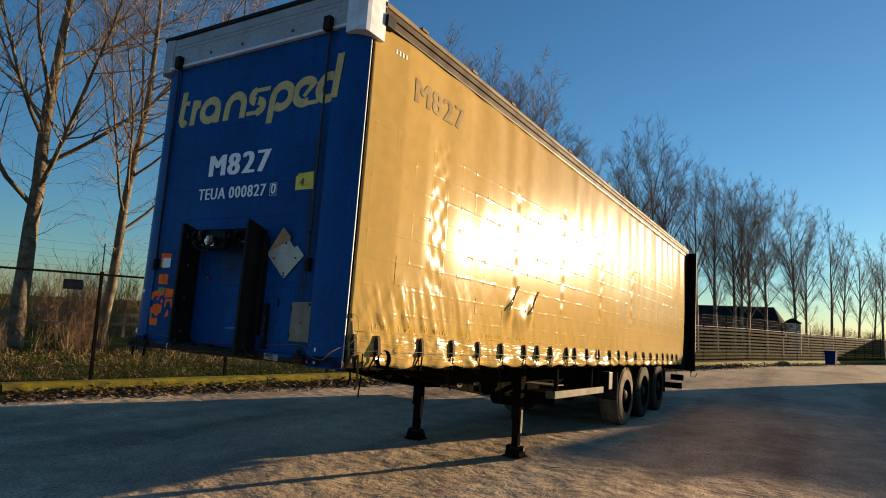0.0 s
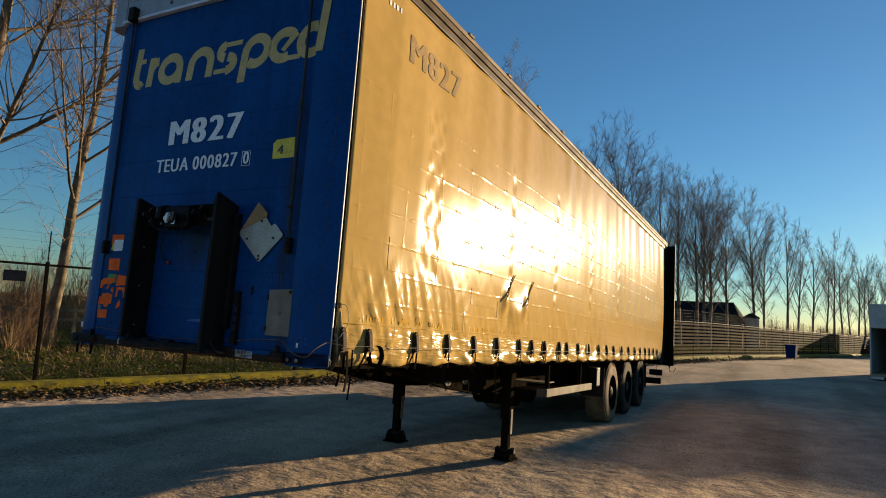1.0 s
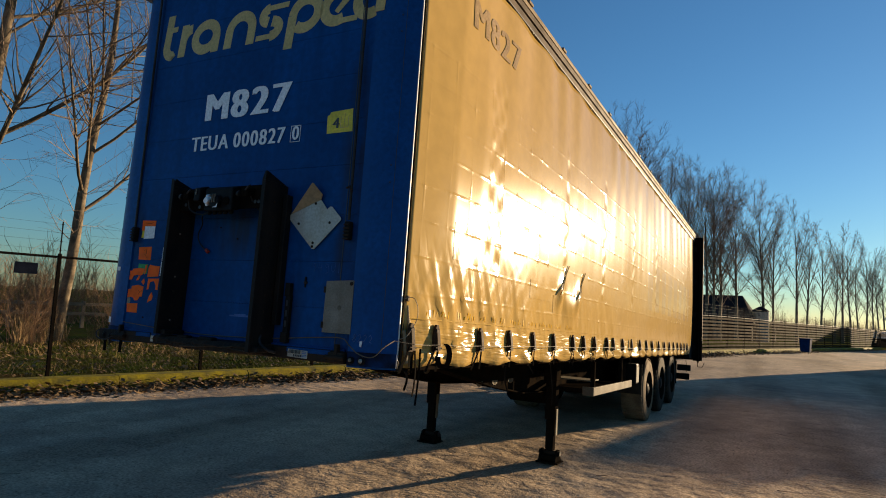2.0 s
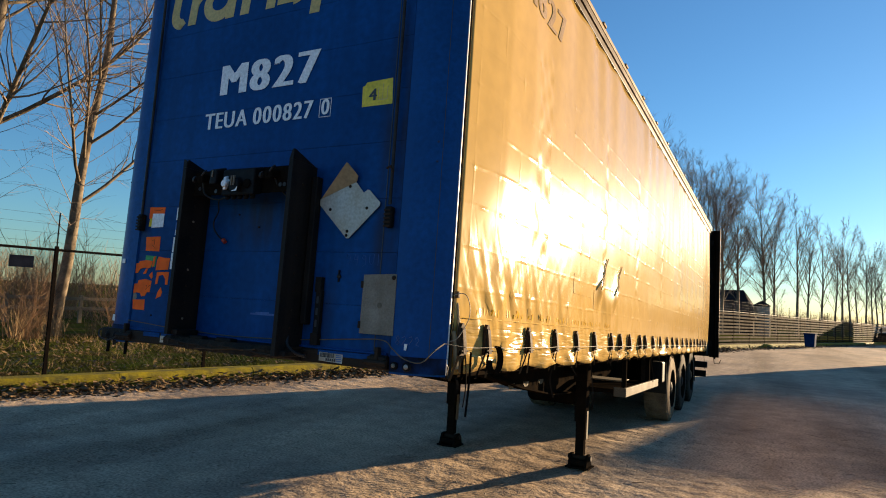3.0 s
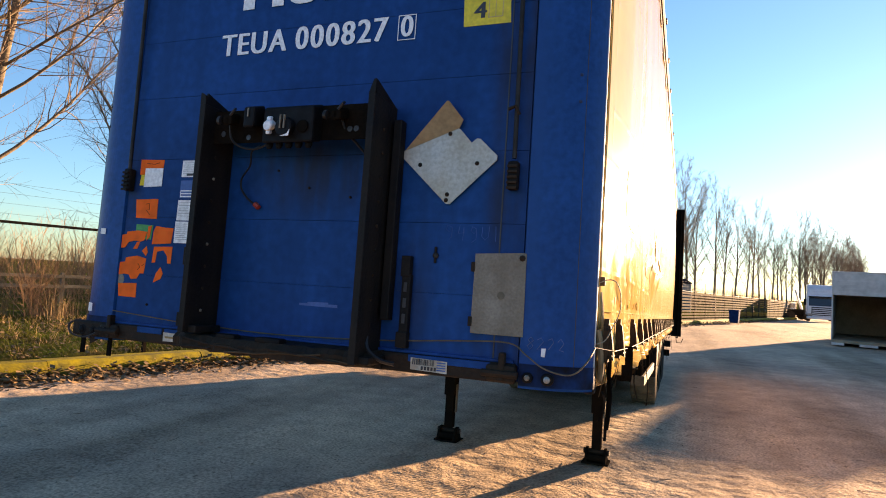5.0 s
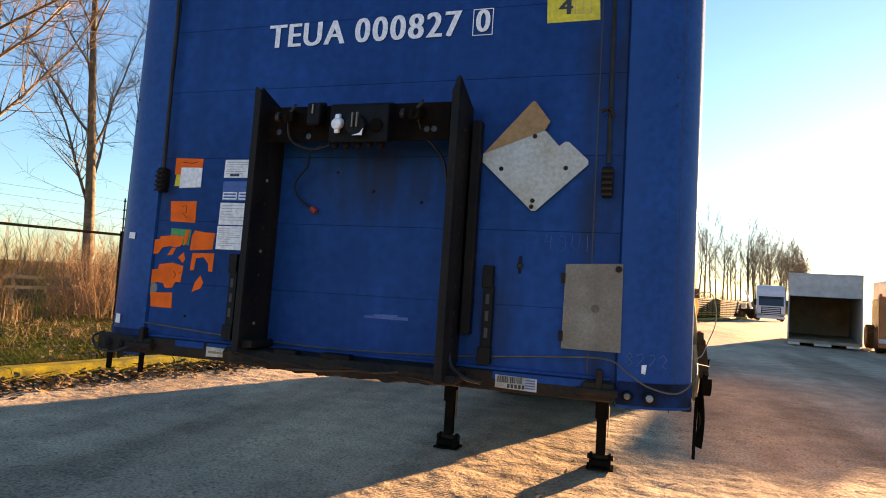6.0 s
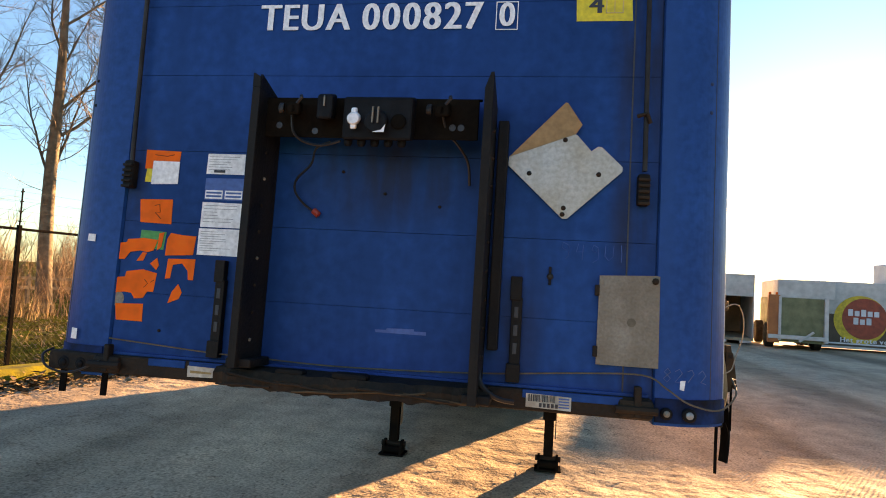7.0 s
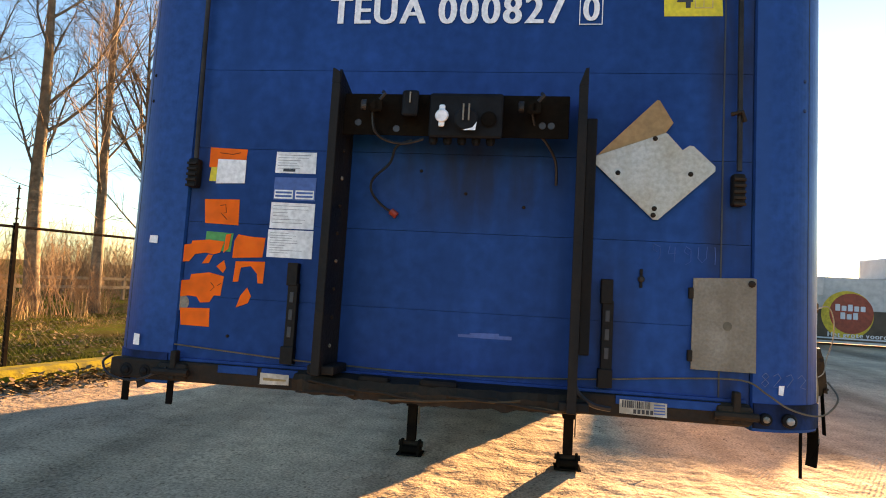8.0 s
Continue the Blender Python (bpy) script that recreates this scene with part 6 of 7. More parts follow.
def tree_meshes(seed, height, girth, first, limbs=17, lean=(0, 0), twigs=6, spread_k=1.0, twig_r=0.009, near=True, tilt=(24, 46), wobble=0.075, lift=0.085, stout=0.60, sprays=3.6, fan=(28, 62), rise=0.06, sway=0.045, rounded=False):
    rng = random.Random(seed)
    tv, tf, cv, cf = [], [], [], []
    steps = 14
    d = Vector((lean[0], lean[1], 1)).normalized()
    trunk = [Vector((0, 0, -0.15))]
    stem = height * (0.80 if rounded else 1.0)
    for i in range(steps):
        d = (d + Vector((rng.gauss(0, sway), rng.gauss(0, sway), 0.10))).normalized()
        trunk.append(trunk[-1] + d * (stem / steps))
    rads = [girth * (1.25 if i == 0 else 1.0) * max(0.03, (1 - i / (steps + 0.4)) ** 0.9) for i in range(steps + 1)]
    limb(tv, tf, trunk, rads, 10 if near else 6)

    def at(h):
        f = min(max(h / stem * steps, 0), steps - 0.01)
        i = int(f)
        return trunk[i].lerp(trunk[i + 1], f - i), rads[i] + (rads[i + 1] - rads[i]) * (f - i), (trunk[i + 1] - trunk[i]).normalized()

    for k in range(limbs):
        h = first + (height * 0.90 - first) * ((k + rng.random() * 0.8) / limbs) ** 1.15
        if rounded:
            h = first + (stem * 0.97 - first) * ((k + rng.random() * 0.8) / limbs)
        p, r, dd = at(h)
        length = min((0.8 * (height - h) + 0.9) * rng.uniform(0.6, 1.0), 0.52 * height) * spread_k
        lean_out = radians(rng.uniform(*tilt))
        if rounded:  # lower limbs reach out, upper ones stand up, and all end on one rounded outline
            f = (h - first) / (stem - first)
            length = height * (0.40 - 0.14 * f) * rng.uniform(0.75, 1.08) * spread_k * (0.55 + 0.45 * min(1.0, f * 4))
            lean_out = radians(rng.uniform(*tilt) * (1 - 0.50 * f))
        pts = wander(rng, p, side_way(rng, dd, lean_out), length, 8, wobble, lift)
        r0 = min(r * stout, 0.010 + (0.0072 if near else 0.0085) * length)
        rr = [r0 * (1 - 0.88 * i / 8) for i in range(9)]
        limb(tv, tf, pts, rr, 6 if near else 4)
        for j in range(int(4 + length * sprays)):
            f = rng.uniform(0.16, 1.0) * 8
            i = min(int(f), 7)
            q = pts[i].lerp(pts[i + 1], f - i)
            dirn = (pts[i + 1] - pts[i]).normalized()
            l2 = length * rng.uniform(0.16, 0.40) * (1.15 - f / 12)
            p2 = wander(rng, q, side_way(rng, dirn, radians(rng.uniform(*fan))), l2, 5 if near else 3, 0.11, rise)
            m2 = len(p2) - 1
            r2 = max(0.0042 if near else twig_r * 1.3, rr[i] * 0.40)
            limb(cv, cf, p2, [r2 * (1 - 0.8 * m / m2) + 0.0015 for m in range(m2 + 1)], 4 if near else 3)
            for _ in range(twigs):
                g = rng.uniform(0.2, 1.0) * m2
                i2 = min(int(g), m2 - 1)
                q2 = p2[i2].lerp(p2[i2 + 1], g - i2)
                l3 = rng.uniform(0.25, 0.8) * (0.45 + l2 * 0.4)
                p3 = wander(rng, q2, side_way(rng, (p2[i2 + 1] - p2[i2]).normalized(), radians(rng.uniform(22, 60))), l3, 3 if near else 2, 0.13, rise * 0.8)
                limb(cv, cf, p3, [0.0034, 0.0028, 0.0022, 0.0013] if near else [twig_r, twig_r * 0.8, twig_r * 0.5], 3)
    # short drooping shoots low on the trunk
    for _ in range(16 if near else 0):
        p, r, dd = at(rng.uniform(first * 0.75, height * 0.6))
        p2 = wander(rng, p, side_way(rng, dd, radians(rng.uniform(45, 85))), rng.uniform(1.0, 2.6), 6, 0.10, 0.02)
        limb(cv, cf, p2, [0.014, 0.011, 0.009, 0.007, 0.005, 0.004, 0.003], 4)
        for _ in range(10):
            i2 = rng.randrange(1, 6)
            p3 = wander(rng, p2[i2].lerp(p2[i2 + 1], rng.random()), side_way(rng, (p2[i2 + 1] - p2[i2]).normalized(), radians(rng.uniform(25, 70))), rng.uniform(0.3, 0.9), 3, 0.13, -0.03)
            limb(cv, cf, p3, [0.0045, 0.0036, 0.0028, 0.002], 3)
    return (tv, tf), (cv, cf)


TREE_LABEL = "tall bare winter poplar with pale ridged bark behind the fence"


def make_tree(seed, height, girth, first, m, **kw):
    (tv, tf), (cv, cf) = tree_meshes(seed, height, girth, first, **kw)
    t = thing("bare_tree", m, TREE_LABEL, "tree", "row of trees behind the fence")
    raw("trunk", tv, tf, M_BARK, t, smooth=True)
    tagged(raw("crown", cv, cf, M_TWIG, t, "fine brown leafless twigs"), kind="stuff")
    return t


TREE_OUT = 9.5


def tree_at(s, out=0.0, turn=0.0):
    return Matrix.Translation(on_fence(s, TREE_OUT + out, VERGE - 0.1)) @ pose(0, 0, 0, 0, 0, turn)


ARCH = dict(tilt=(40, 68), lift=0.125, wobble=0.06, stout=0.40, sprays=4.6, fan=(26, 58))
make_tree(11, 18.5, 0.27, 4.4, tree_at(0.17), twigs=13, limbs=15, lean=(0.05, 0.04), spread_k=1.0, **ARCH)
make_tree(23, 16.5, 0.18, 3.9, tree_at(2.55, 0.0), twigs=13, limbs=14, lean=(0.12, 0.07), spread_k=0.95, **ARCH)
SLIM = dict(sway=0.02, tilt=(20, 44), lift=0.07, wobble=0.07, stout=0.36, sprays=4.6, fan=(26, 62))
make_tree(37, 15.5, 0.185, 3.4, tree_at(7.14, 0.0), twigs=11, limbs=12, lean=(0.0, 0.02), spread_k=0.72, **SLIM)
make_tree(31, 16.5, 0.235, 3.6, tree_at(9.4, 0.0), twigs=10, limbs=13, lean=(-0.045, -0.035), spread_k=0.72, **{**SLIM, "tilt": (34, 60), "lift": 0.11, "stout": 0.42})
make_tree(42, 15.5, 0.20, 3.6, tree_at(11.5, 0.0), twigs=10, limbs=11, lean=(0.0, 0.0), spread_k=0.72, **SLIM)
FAN = dict(near=False, tilt=(28, 52), wobble=0.035, lift=0.045, stout=0.55, sprays=3.0, fan=(18, 44), twig_r=0.0058, rise=0.07, sway=0.018, rounded=True)
kinds = [make_tree(50 + k, 15.6 + 0.7 * k, 0.19 + 0.012 * k, 3.0, tree_at(-5.5 - 4.2 * k), limbs=28, twigs=8, spread_k=1.0, **FAN) for k in range(2)]
kinds += [make_tree(60 + k, 16.0 + 0.7 * k, 0.18 + 0.012 * k, 3.4, tree_at(17 + 4.0 * k), limbs=28, twigs=8, spread_k=1.0, **FAN) for k in range(3)]
rnd = random.Random(4)
s_at = 14.0
k = 0
while s_at < 49:
    if not 16.0 < s_at < 21.0 or k % 2:
        src = kinds[rnd.randrange(5)]
        sc = rnd.uniform(0.89, 1.0)
        copy_thing(src, tree_at(s_at, rnd.uniform(-0.8, 1.2), rnd.uniform(0, 360)) @ Matrix.Scale(sc, 4))
    s_at += rnd.uniform(1.9, 3.6) * (1 + s_at / 160)
    k += 1
# the row goes on, bending a little towards the yard's far side
far_kind = make_tree(81, 17.0, 0.2, 3.4, Matrix.Translation((9.4 + 49 * 0.312, 107 + 46, -1.0)), limbs=16, twigs=4, near=False, tilt=(26, 50), wobble=0.035, lift=0.045, sprays=2.0, fan=(18, 44), spread_k=1.0, twig_r=0.011, rise=0.07, sway=0.018, rounded=True)
for s_at in (50.9, 54.6, 56.7, 57.8, 62.4, 70.9, 74.8, 84.0, 88.8, 96.1, 104.2, 109.5, 115.5, 121.2, 128, 134.6, 140, 146, 153):
    copy_thing(kinds[rnd.randrange(5)] if s_at < 80 else far_kind, tree_at(s_at, 0.0, rnd.uniform(0, 360)) @ Matrix.Scale(rnd.uniform(0.94, 1.08), 4))
for k in range(13, 46):
    d = 3.5 * k + rnd.uniform(-1, 1)
    copy_thing(far_kind, Matrix.Translation((9.4 + d * 0.312 + rnd.uniform(-1, 1), 107 + d * 0.95, -1.0)) @ pose(0, 0, 0, 0, 0, rnd.uniform(0, 360)) @ Matrix.Scale(rnd.uniform(1.10, 1.32), 4))


def shrub_mesh(seed, height, stems, spread_r, twiggy=3):
    rng = random.Random(seed)
    v, f = [], []
    for _ in range(stems):
        p = Vector((rng.gauss(0, 0.12 * spread_r), rng.gauss(0, 0.12 * spread_r), -0.05))
        h = height * rng.uniform(0.55, 1.0)
        pts = wander(rng, p, Vector((rng.gauss(0, 0.28), rng.gauss(0, 0.28), 1)), h, 6, 0.09, 0.05)
        limb(v, f, pts, [0.013 * (1 - 0.8 * i / 6) for i in range(7)], 3)
        for _ in range(9):
            g = rng.uniform(0.15, 1) * 6
            i = min(int(g), 5)
            q = pts[i].lerp(pts[i + 1], g - i)
            p2 = wander(rng, q, side_way(rng, (pts[i + 1] - pts[i]).normalized(), radians(rng.uniform(20, 55))), h * rng.uniform(0.12, 0.34), 3, 0.15, 0.04)
            limb(v, f, p2, [0.0055, 0.0045, 0.003, 0.0018], 3)
            for _ in range(twiggy):
                q3 = p2[1].lerp(p2[3], rng.random())
                p3 = wander(rng, q3, side_way(rng, (p2[2] - p2[1]).normalized(), radians(rng.uniform(20, 60))), h * rng.uniform(0.06, 0.16), 2, 0.15, 0.03)
                limb(v, f, p3, [0.0035, 0.0028, 0.0018], 3)
    return v, f


shrubs = []
for k in range(4):
    v, f = shrub_mesh(70 + k, 1.7 + 0.35 * k, 17, 2.4, 2)
    sh = thing("bare_shrub", Matrix.Translation(on_fence(1.2 + 2.6 * k, 7.4 + 0.5 * (k % 2), VERGE - 0.05)), "leafless reddish-brown shrub behind the wire fence", "shrub", "shrubs behind the fence")
    tagged(raw("branchwork", v, f, M_SHRUB, sh), kind="stuff")
    shrubs.append(sh)
rnd = random.Random(9)
v, f = shrub_mesh(90, 2.2, 12, 2.6, 0)
SCRUB_V, SCRUB_F = np.array([tuple(p) for p in v]), np.array([q for q in f])
scrub_v, scrub_f = [], []


def scrub(m):
    """Adds one bush to the far scrub, which is one sheet of twigs."""
    m = np.array(m)
    scrub_f.append(SCRUB_F + len(scrub_v) * len(SCRUB_V))
    scrub_v.append(SCRUB_V @ m[:3, :3].T + m[:3, 3])


for k in range(200):
    s0, o0 = rnd.uniform(-8, 34), rnd.uniform(7.4, 9.6)
    if rnd.random() < 0.76:
        o0 = rnd.uniform(15.5, 26)
    at = (Matrix.Translation(on_fence(s0, o0, VERGE - 0.06)) @ pose(0, 0, 0, 0, 0, rnd.uniform(0, 360)) @ Matrix.Scale(rnd.uniform(0.55, 1.15) * (1.35 if o0 > 15 else 1.0), 4))
    if o0 > 15:
        scrub(at)
    else:
        copy_thing(shrubs[rnd.randrange(4)], at)
# a far belt of scrub closing the fields
for k in range(140):
    s0 = -60 + 1.7 * k
    scrub(Matrix.Translation(on_fence(s0 + rnd.uniform(-1.5, 1.5), rnd.uniform(30, 48), VERGE)) @ pose(0, 0, 0, 0, 0, rnd.uniform(0, 360)) @ Matrix.Scale(rnd.uniform(1.7, 2.9), 4))


for k in range(125):
    scrub(Matrix.Translation(on_fence(26 + 2.0 * k + rnd.uniform(-1.5, 1.5), rnd.uniform(24, 42), VERGE)) @ pose(0, 0, 0, 0, 0, rnd.uniform(0, 360)) @ Matrix.Scale(rnd.uniform(1.5, 2.6), 4))

tagged(raw("scrub", np.concatenate(scrub_v).tolist(), np.concatenate(scrub_f).tolist(), M_SHRUB), "leafless brown scrub along the edge of the fields", "scrub", kind="stuff")


def blades(name, count, area, height, width, material, label, seed, lean=0.5, clump=0):
    """Many small grass blades: area gives a place from two random numbers."""
    rng = random.Random(seed)
    v, f = [], []
    c = Vector((0, 0, 0))
    for i in range(count):
        if not clump or i % clump == 0:
            c = area(rng)
        p = c + (Vector((rng.gauss(0, 0.09), rng.gauss(0, 0.09), 0)) if clump else Vector())
        h = height * rng.uniform(0.4, 1.2)
        a = rng.uniform(0, 2 * math.pi)
        side = Vector((math.cos(a), math.sin(a), 0)) * width * rng.uniform(0.6, 1.3)
        tip = Vector((rng.gauss(0, lean), rng.gauss(0, lean), 1)).normalized() * h
        n = len(v)
        v += [p - side, p + side, p + tip * 0.55 + side * 0.7, p + tip * 0.55 - side * 0.7, p + tip + Vector((tip.x, tip.y, -abs(tip.x) * 0.4)) * 0.4]
        f += [(n, n + 1, n + 2, n + 3), (n + 3, n + 2, n + 4)]
    ob = raw(name, v, f, material)
    return tagged(ob, label, name.replace("_", " "), kind="stuff")


blades("grass", 40000, lambda r: on_fence(r.uniform(-9, 26), r.uniform(-0.05, 8.0), VERGE - 0.04), 0.12, 0.007, M_GRASS, "short tufted winter grass on the verge", 1, clump=9)
blades("grass", 9000, lambda r: on_fence(r.uniform(26, 75), r.uniform(-0.05, 3), VERGE - 0.04), 0.14, 0.02, M_GRASS, "short tufted winter grass on the verge", 2, clump=9)
blades("dry_grass", 7000, lambda r: on_fence(r.uniform(-9, 26), r.uniform(0.3, 8), VERGE - 0.04), 0.26, 0.004, M_REED, "pale dead grass stalks among the green", 3, clump=14)
blades("reeds", 3400, lambda r: on_fence(r.uniform(-8, 20), r.uniform(6.8, 9.0), VERGE - 0.05), 0.9, 0.006, M_REED, "tall dry brown reeds along the ditch", 4, lean=0.16, clump=40)
blades("weeds", 4200, lambda r: on_fence(r.uniform(-9, 26), r.uniform(-0.82, -0.54), 0.0), 0.15, 0.004, M_REED, "straw and dead weeds at the foot of the kerb", 5, lean=0.7, clump=18)


def leaf_litter():
    rng = random.Random(12)
    v, f = [], []
    for i in range(17000):
        far = abs(rng.gauss(0, 0.30))
        p = on_fence(rng.uniform(-9, 30) if i % 5 else rng.uniform(30, 70), -0.6 - far, 0.006 + rng.random() * 0.19 * math.exp(-far * 5))
        a, sz = rng.uniform(0, 6.28), rng.uniform(0.025, 0.075)
        t1 = Vector((math.cos(a), math.sin(a), rng.uniform(-0.5, 0.5))) * sz
        t2 = Vector((-math.sin(a), math.cos(a), rng.uniform(-0.5, 0.5))) * sz * 0.6
        n = len(v)
        v += [p - t1, p + t2 * 0.9, p + t1, p - t2]
        f += [(n, n + 1, n + 2), (n, n + 2, n + 3)]
    for i in range(7000):
        p = on_fence(rng.uniform(-9, 26), rng.uniform(0, 6.5), VERGE + rng.uniform(-0.01, 0.06))
        a, sz = rng.uniform(0, 6.28), rng.uniform(0.025, 0.06)
        t1 = Vector((math.cos(a), math.sin(a), rng.uniform(-0.5, 0.5))) * sz
        t2 = Vector((-math.sin(a), math.cos(a), rng.uniform(-0.5, 0.5))) * sz * 0.6
        n = len(v)
        v += [p - t1, p + t2 * 0.9, p + t1, p - t2]
        f += [(n, n + 1, n + 2), (n, n + 2, n + 3)]
    tagged(raw("leaf_litter", v, f, M_LEAF), "brown dead leaves heaped along the kerb", "leaf litter", kind="stuff")


def pebbles():
    rng = random.Random(13)
    v, f = [], []
    for i in range(9000):
        p = Vector((rng.uniform(-8.0, 5.5), rng.uniform(-1.5, 15) if i % 3 else rng.uniform(-1.5, 7), 0.0))
        sz = 0.003 + 0.010 * rng.random() ** 4
        n = len(v)
        a = rng.uniform(0, 6.28)
        for k in range(4):
            v.append(p + Vector((math.cos(a + k * 1.57) * sz * rng.uniform(0.7, 1.3), math.sin(a + k * 1.57) * sz, -0.002)))
        v.append(p + Vector((0, 0, sz * rng.uniform(0.3, 0.7))))
        f += [(n + k, n + (k + 1) % 4, n + 4) for k in range(4)]
    tagged(raw("grit", v, f, M_STONE), "loose grit and small stones on the yard", "grit", kind="stuff")
    v, f = [], []
    for i in range(260):
        p = Vector((rng.uniform(-8.0, 3), rng.uniform(-1, 11), 0.008))
        a, ln = rng.uniform(0, 6.28), rng.uniform(0.03, 0.2)
        d = Vector((math.cos(a), math.sin(a), rng.uniform(-0.03, 0.05)))
        limb(v, f, [p, p + d * ln * 0.5, p + (d + Vector((rng.gauss(0, .2), rng.gauss(0, .2), 0))) * ln], [0.003, 0.0028, 0.002], 4)
    tagged(raw("twig_litter", v, f, M_TWIG), "fallen twigs strewn over the gravel", "twigs", kind="stuff")


leaf_litter()
pebbles()


def rail_fence():
    rf = thing("paddock_fence", fence_frame(0, 14.5, VERGE), "weathered timber post-and-rail paddock fence", "fence", kind="structure")
    for k in range(-8, 20):
        part("post", box(B(), -0.06, 0.06, k * 2.4 - 0.06, k * 2.4 + 0.06, -0.3, 1.05, 0.01), M_WOOD, rf)
        for z in (0.55, 0.92):
            part("rail", box(B(), 0.06, 0.10, k * 2.4 + 0.01, k * 2.4 + 2.39, z - 0.06, z + 0.06, 0.01), M_WOOD, rf)


rail_fence()


# ---- distance: barn, silo, bin ----
def build_barn():
    b = thing("barn", Matrix.Translation((-5.2, 70, -0.5)) @ pose(0, 0, 0, 0, 0, -4), "low dark-roofed barn beyond the trees", "barn")
    part("wall", box(B(), -7, 4.6, 0, 9, 0, 2.0), M_BRICK, b)
    bm = B()
    a = [(-7.3, -0.4, 1.9), (4.9, -0.4, 1.9), (3.2, 4.5, 5.1), (-7.3, 4.5, 5.1), (4.9, 9.4, 1.9), (-7.3, 9.4, 1.9)]
    v = [bm.verts.new(p) for p in a]
    for q in ((0, 1, 2, 3), (3, 2, 4, 5), (1, 4, 2), (0, 3, 5), (0, 5, 4, 1)):
        bm.faces.new([v[i] for i in q])
    part("roof", bm, M_ROOFDARK, b, "dark corrugated roof")
    for x in (-5, -2, 1):
        part("door", box(B(), x - 0.8, x + 0.8, -0.06, 0.0, 0, 1.8), M_ROOFDARK, b)


def build_silo():
    s = thing("silo", Matrix.Translation((0.1, 74, -0.5)) @ Matrix.Diagonal((0.72, 0.72, 1.06, 1)), "small round grey feed silo beside the barn", "silo")
    part("shell", lathe(B(), (0, 0, 0), (0, 0, 1), [(0, 1.15), (3.2, 1.15)], 28), M_SILO, s)
    part("cap", lathe(B(), (0, 0, 3.2), (0, 0, 1), [(0, 1.2), (0.12, 1.2), (0.5, 0.3), (0.55, 0.1)], 28), M_ROOFDARK, s)
    for z in (0.8, 1.6, 2.4):
        part("hoop", lathe(B(), (0, 0, z), (0, 0, 1), [(0, 1.17), (0.05, 1.17)], 28), M_SILO, s)


def build_bin():
    b = thing("waste_bin", Matrix.Translation((3.35, 43.5, drop(43.5))) @ pose(0, 0, 0, 0, 0, -15) @ Matrix.Diagonal((0.62, 0.75, 0.95, 1)), "blue plastic wheeled waste container by the kerb", "bin")
    bm = B()
    o0 = [(-0.5, -0.35), (0.5, -0.35), (0.5, 0.35), (-0.5, 0.35)]
    a = [bm.verts.new((x * 0.85, y * 0.85, 0.12)) for x, y in o0]
    c = [bm.verts.new((x, y, 0.95)) for x, y in o0]
    bm.faces.new(a), bm.faces.new(c)
    for i in range(4):
        bm.faces.new((a[i], a[(i + 1) % 4], c[(i + 1) % 4], c[i]))
    bmesh.ops.bevel(bm, geom=bm.edges[:], offset=0.03, segments=2, affect="EDGES")
    part("body", bm, M_BIN, b)
    part("lid", box(B(), -0.54, 0.54, -0.40, 0.40, 0.955, 1.02, 0.025), M_BIN, b)
    for x in (-0.35, 0.35):
        for y in (-0.24, 0.24):
            part("wheel", lathe(B(), (x - 0.02, y, 0.08), (1, 0, 0), [(0, 0.08), (0.04, 0.08)], 14), M_RUBBER, b)


# ---- vehicles across the yard ----
def build_box_body():
    b = thing("container", Matrix.Translation((5.7, 26.6, 0)) @ pose(0, 0, 0, 0, 0, -12), "open-ended grey box body standing on the yard, roller door half up", "container")
    w, ln, h, z0 = 2.58, 6.2, 2.90, 0.14
    for x in (0.0, w - 0.05):
        part("side_wall", box(B(), x, x + 0.05, 0, ln, z0, h, 0.006), M_VANBOX, b)
    part("roof", box(B(), 0, w, 0, ln, h, h + 0.06, 0.01), M_VANBOX, b)
    part("back_wall", box(B(), 0.05, w - 0.05, ln - 0.05, ln, z0, h), M_PLY, b)
    part("floor", box(B(), 0, w, 0, ln, z0, z0 + 0.12), M_PLY, b)
    d = part("roller_door", box(B(), 0.05, w - 0.05, 0.02, 0.05, 2.02, h, 0.004), M_VANBOX, b)
    for k in range(4):
        part("slat", box(B(), 0.06, w - 0.06, 0.008, 0.02, 2.03 + k * 0.145, 2.165 + k * 0.145, 0.003), M_VANBOX, d)
    for x0, x1 in ((0.02, 0.45), (0.95, 1.55), (2.05, 2.5)):
        part("light_board", box(B(), x0, x1, -0.05, 0.0, 0.05, 0.15, 0.01), M_VANBOX, b)
    part("frame_rail", box(B(), 0.2, 0.4, 0.1, ln - 0.1, 0.02, z0), M_CHASSIS, b)
    part("frame_rail", box(B(), 2.15, 2.35, 0.1, ln - 0.1, 0.02, z0), M_CHASSIS, b)


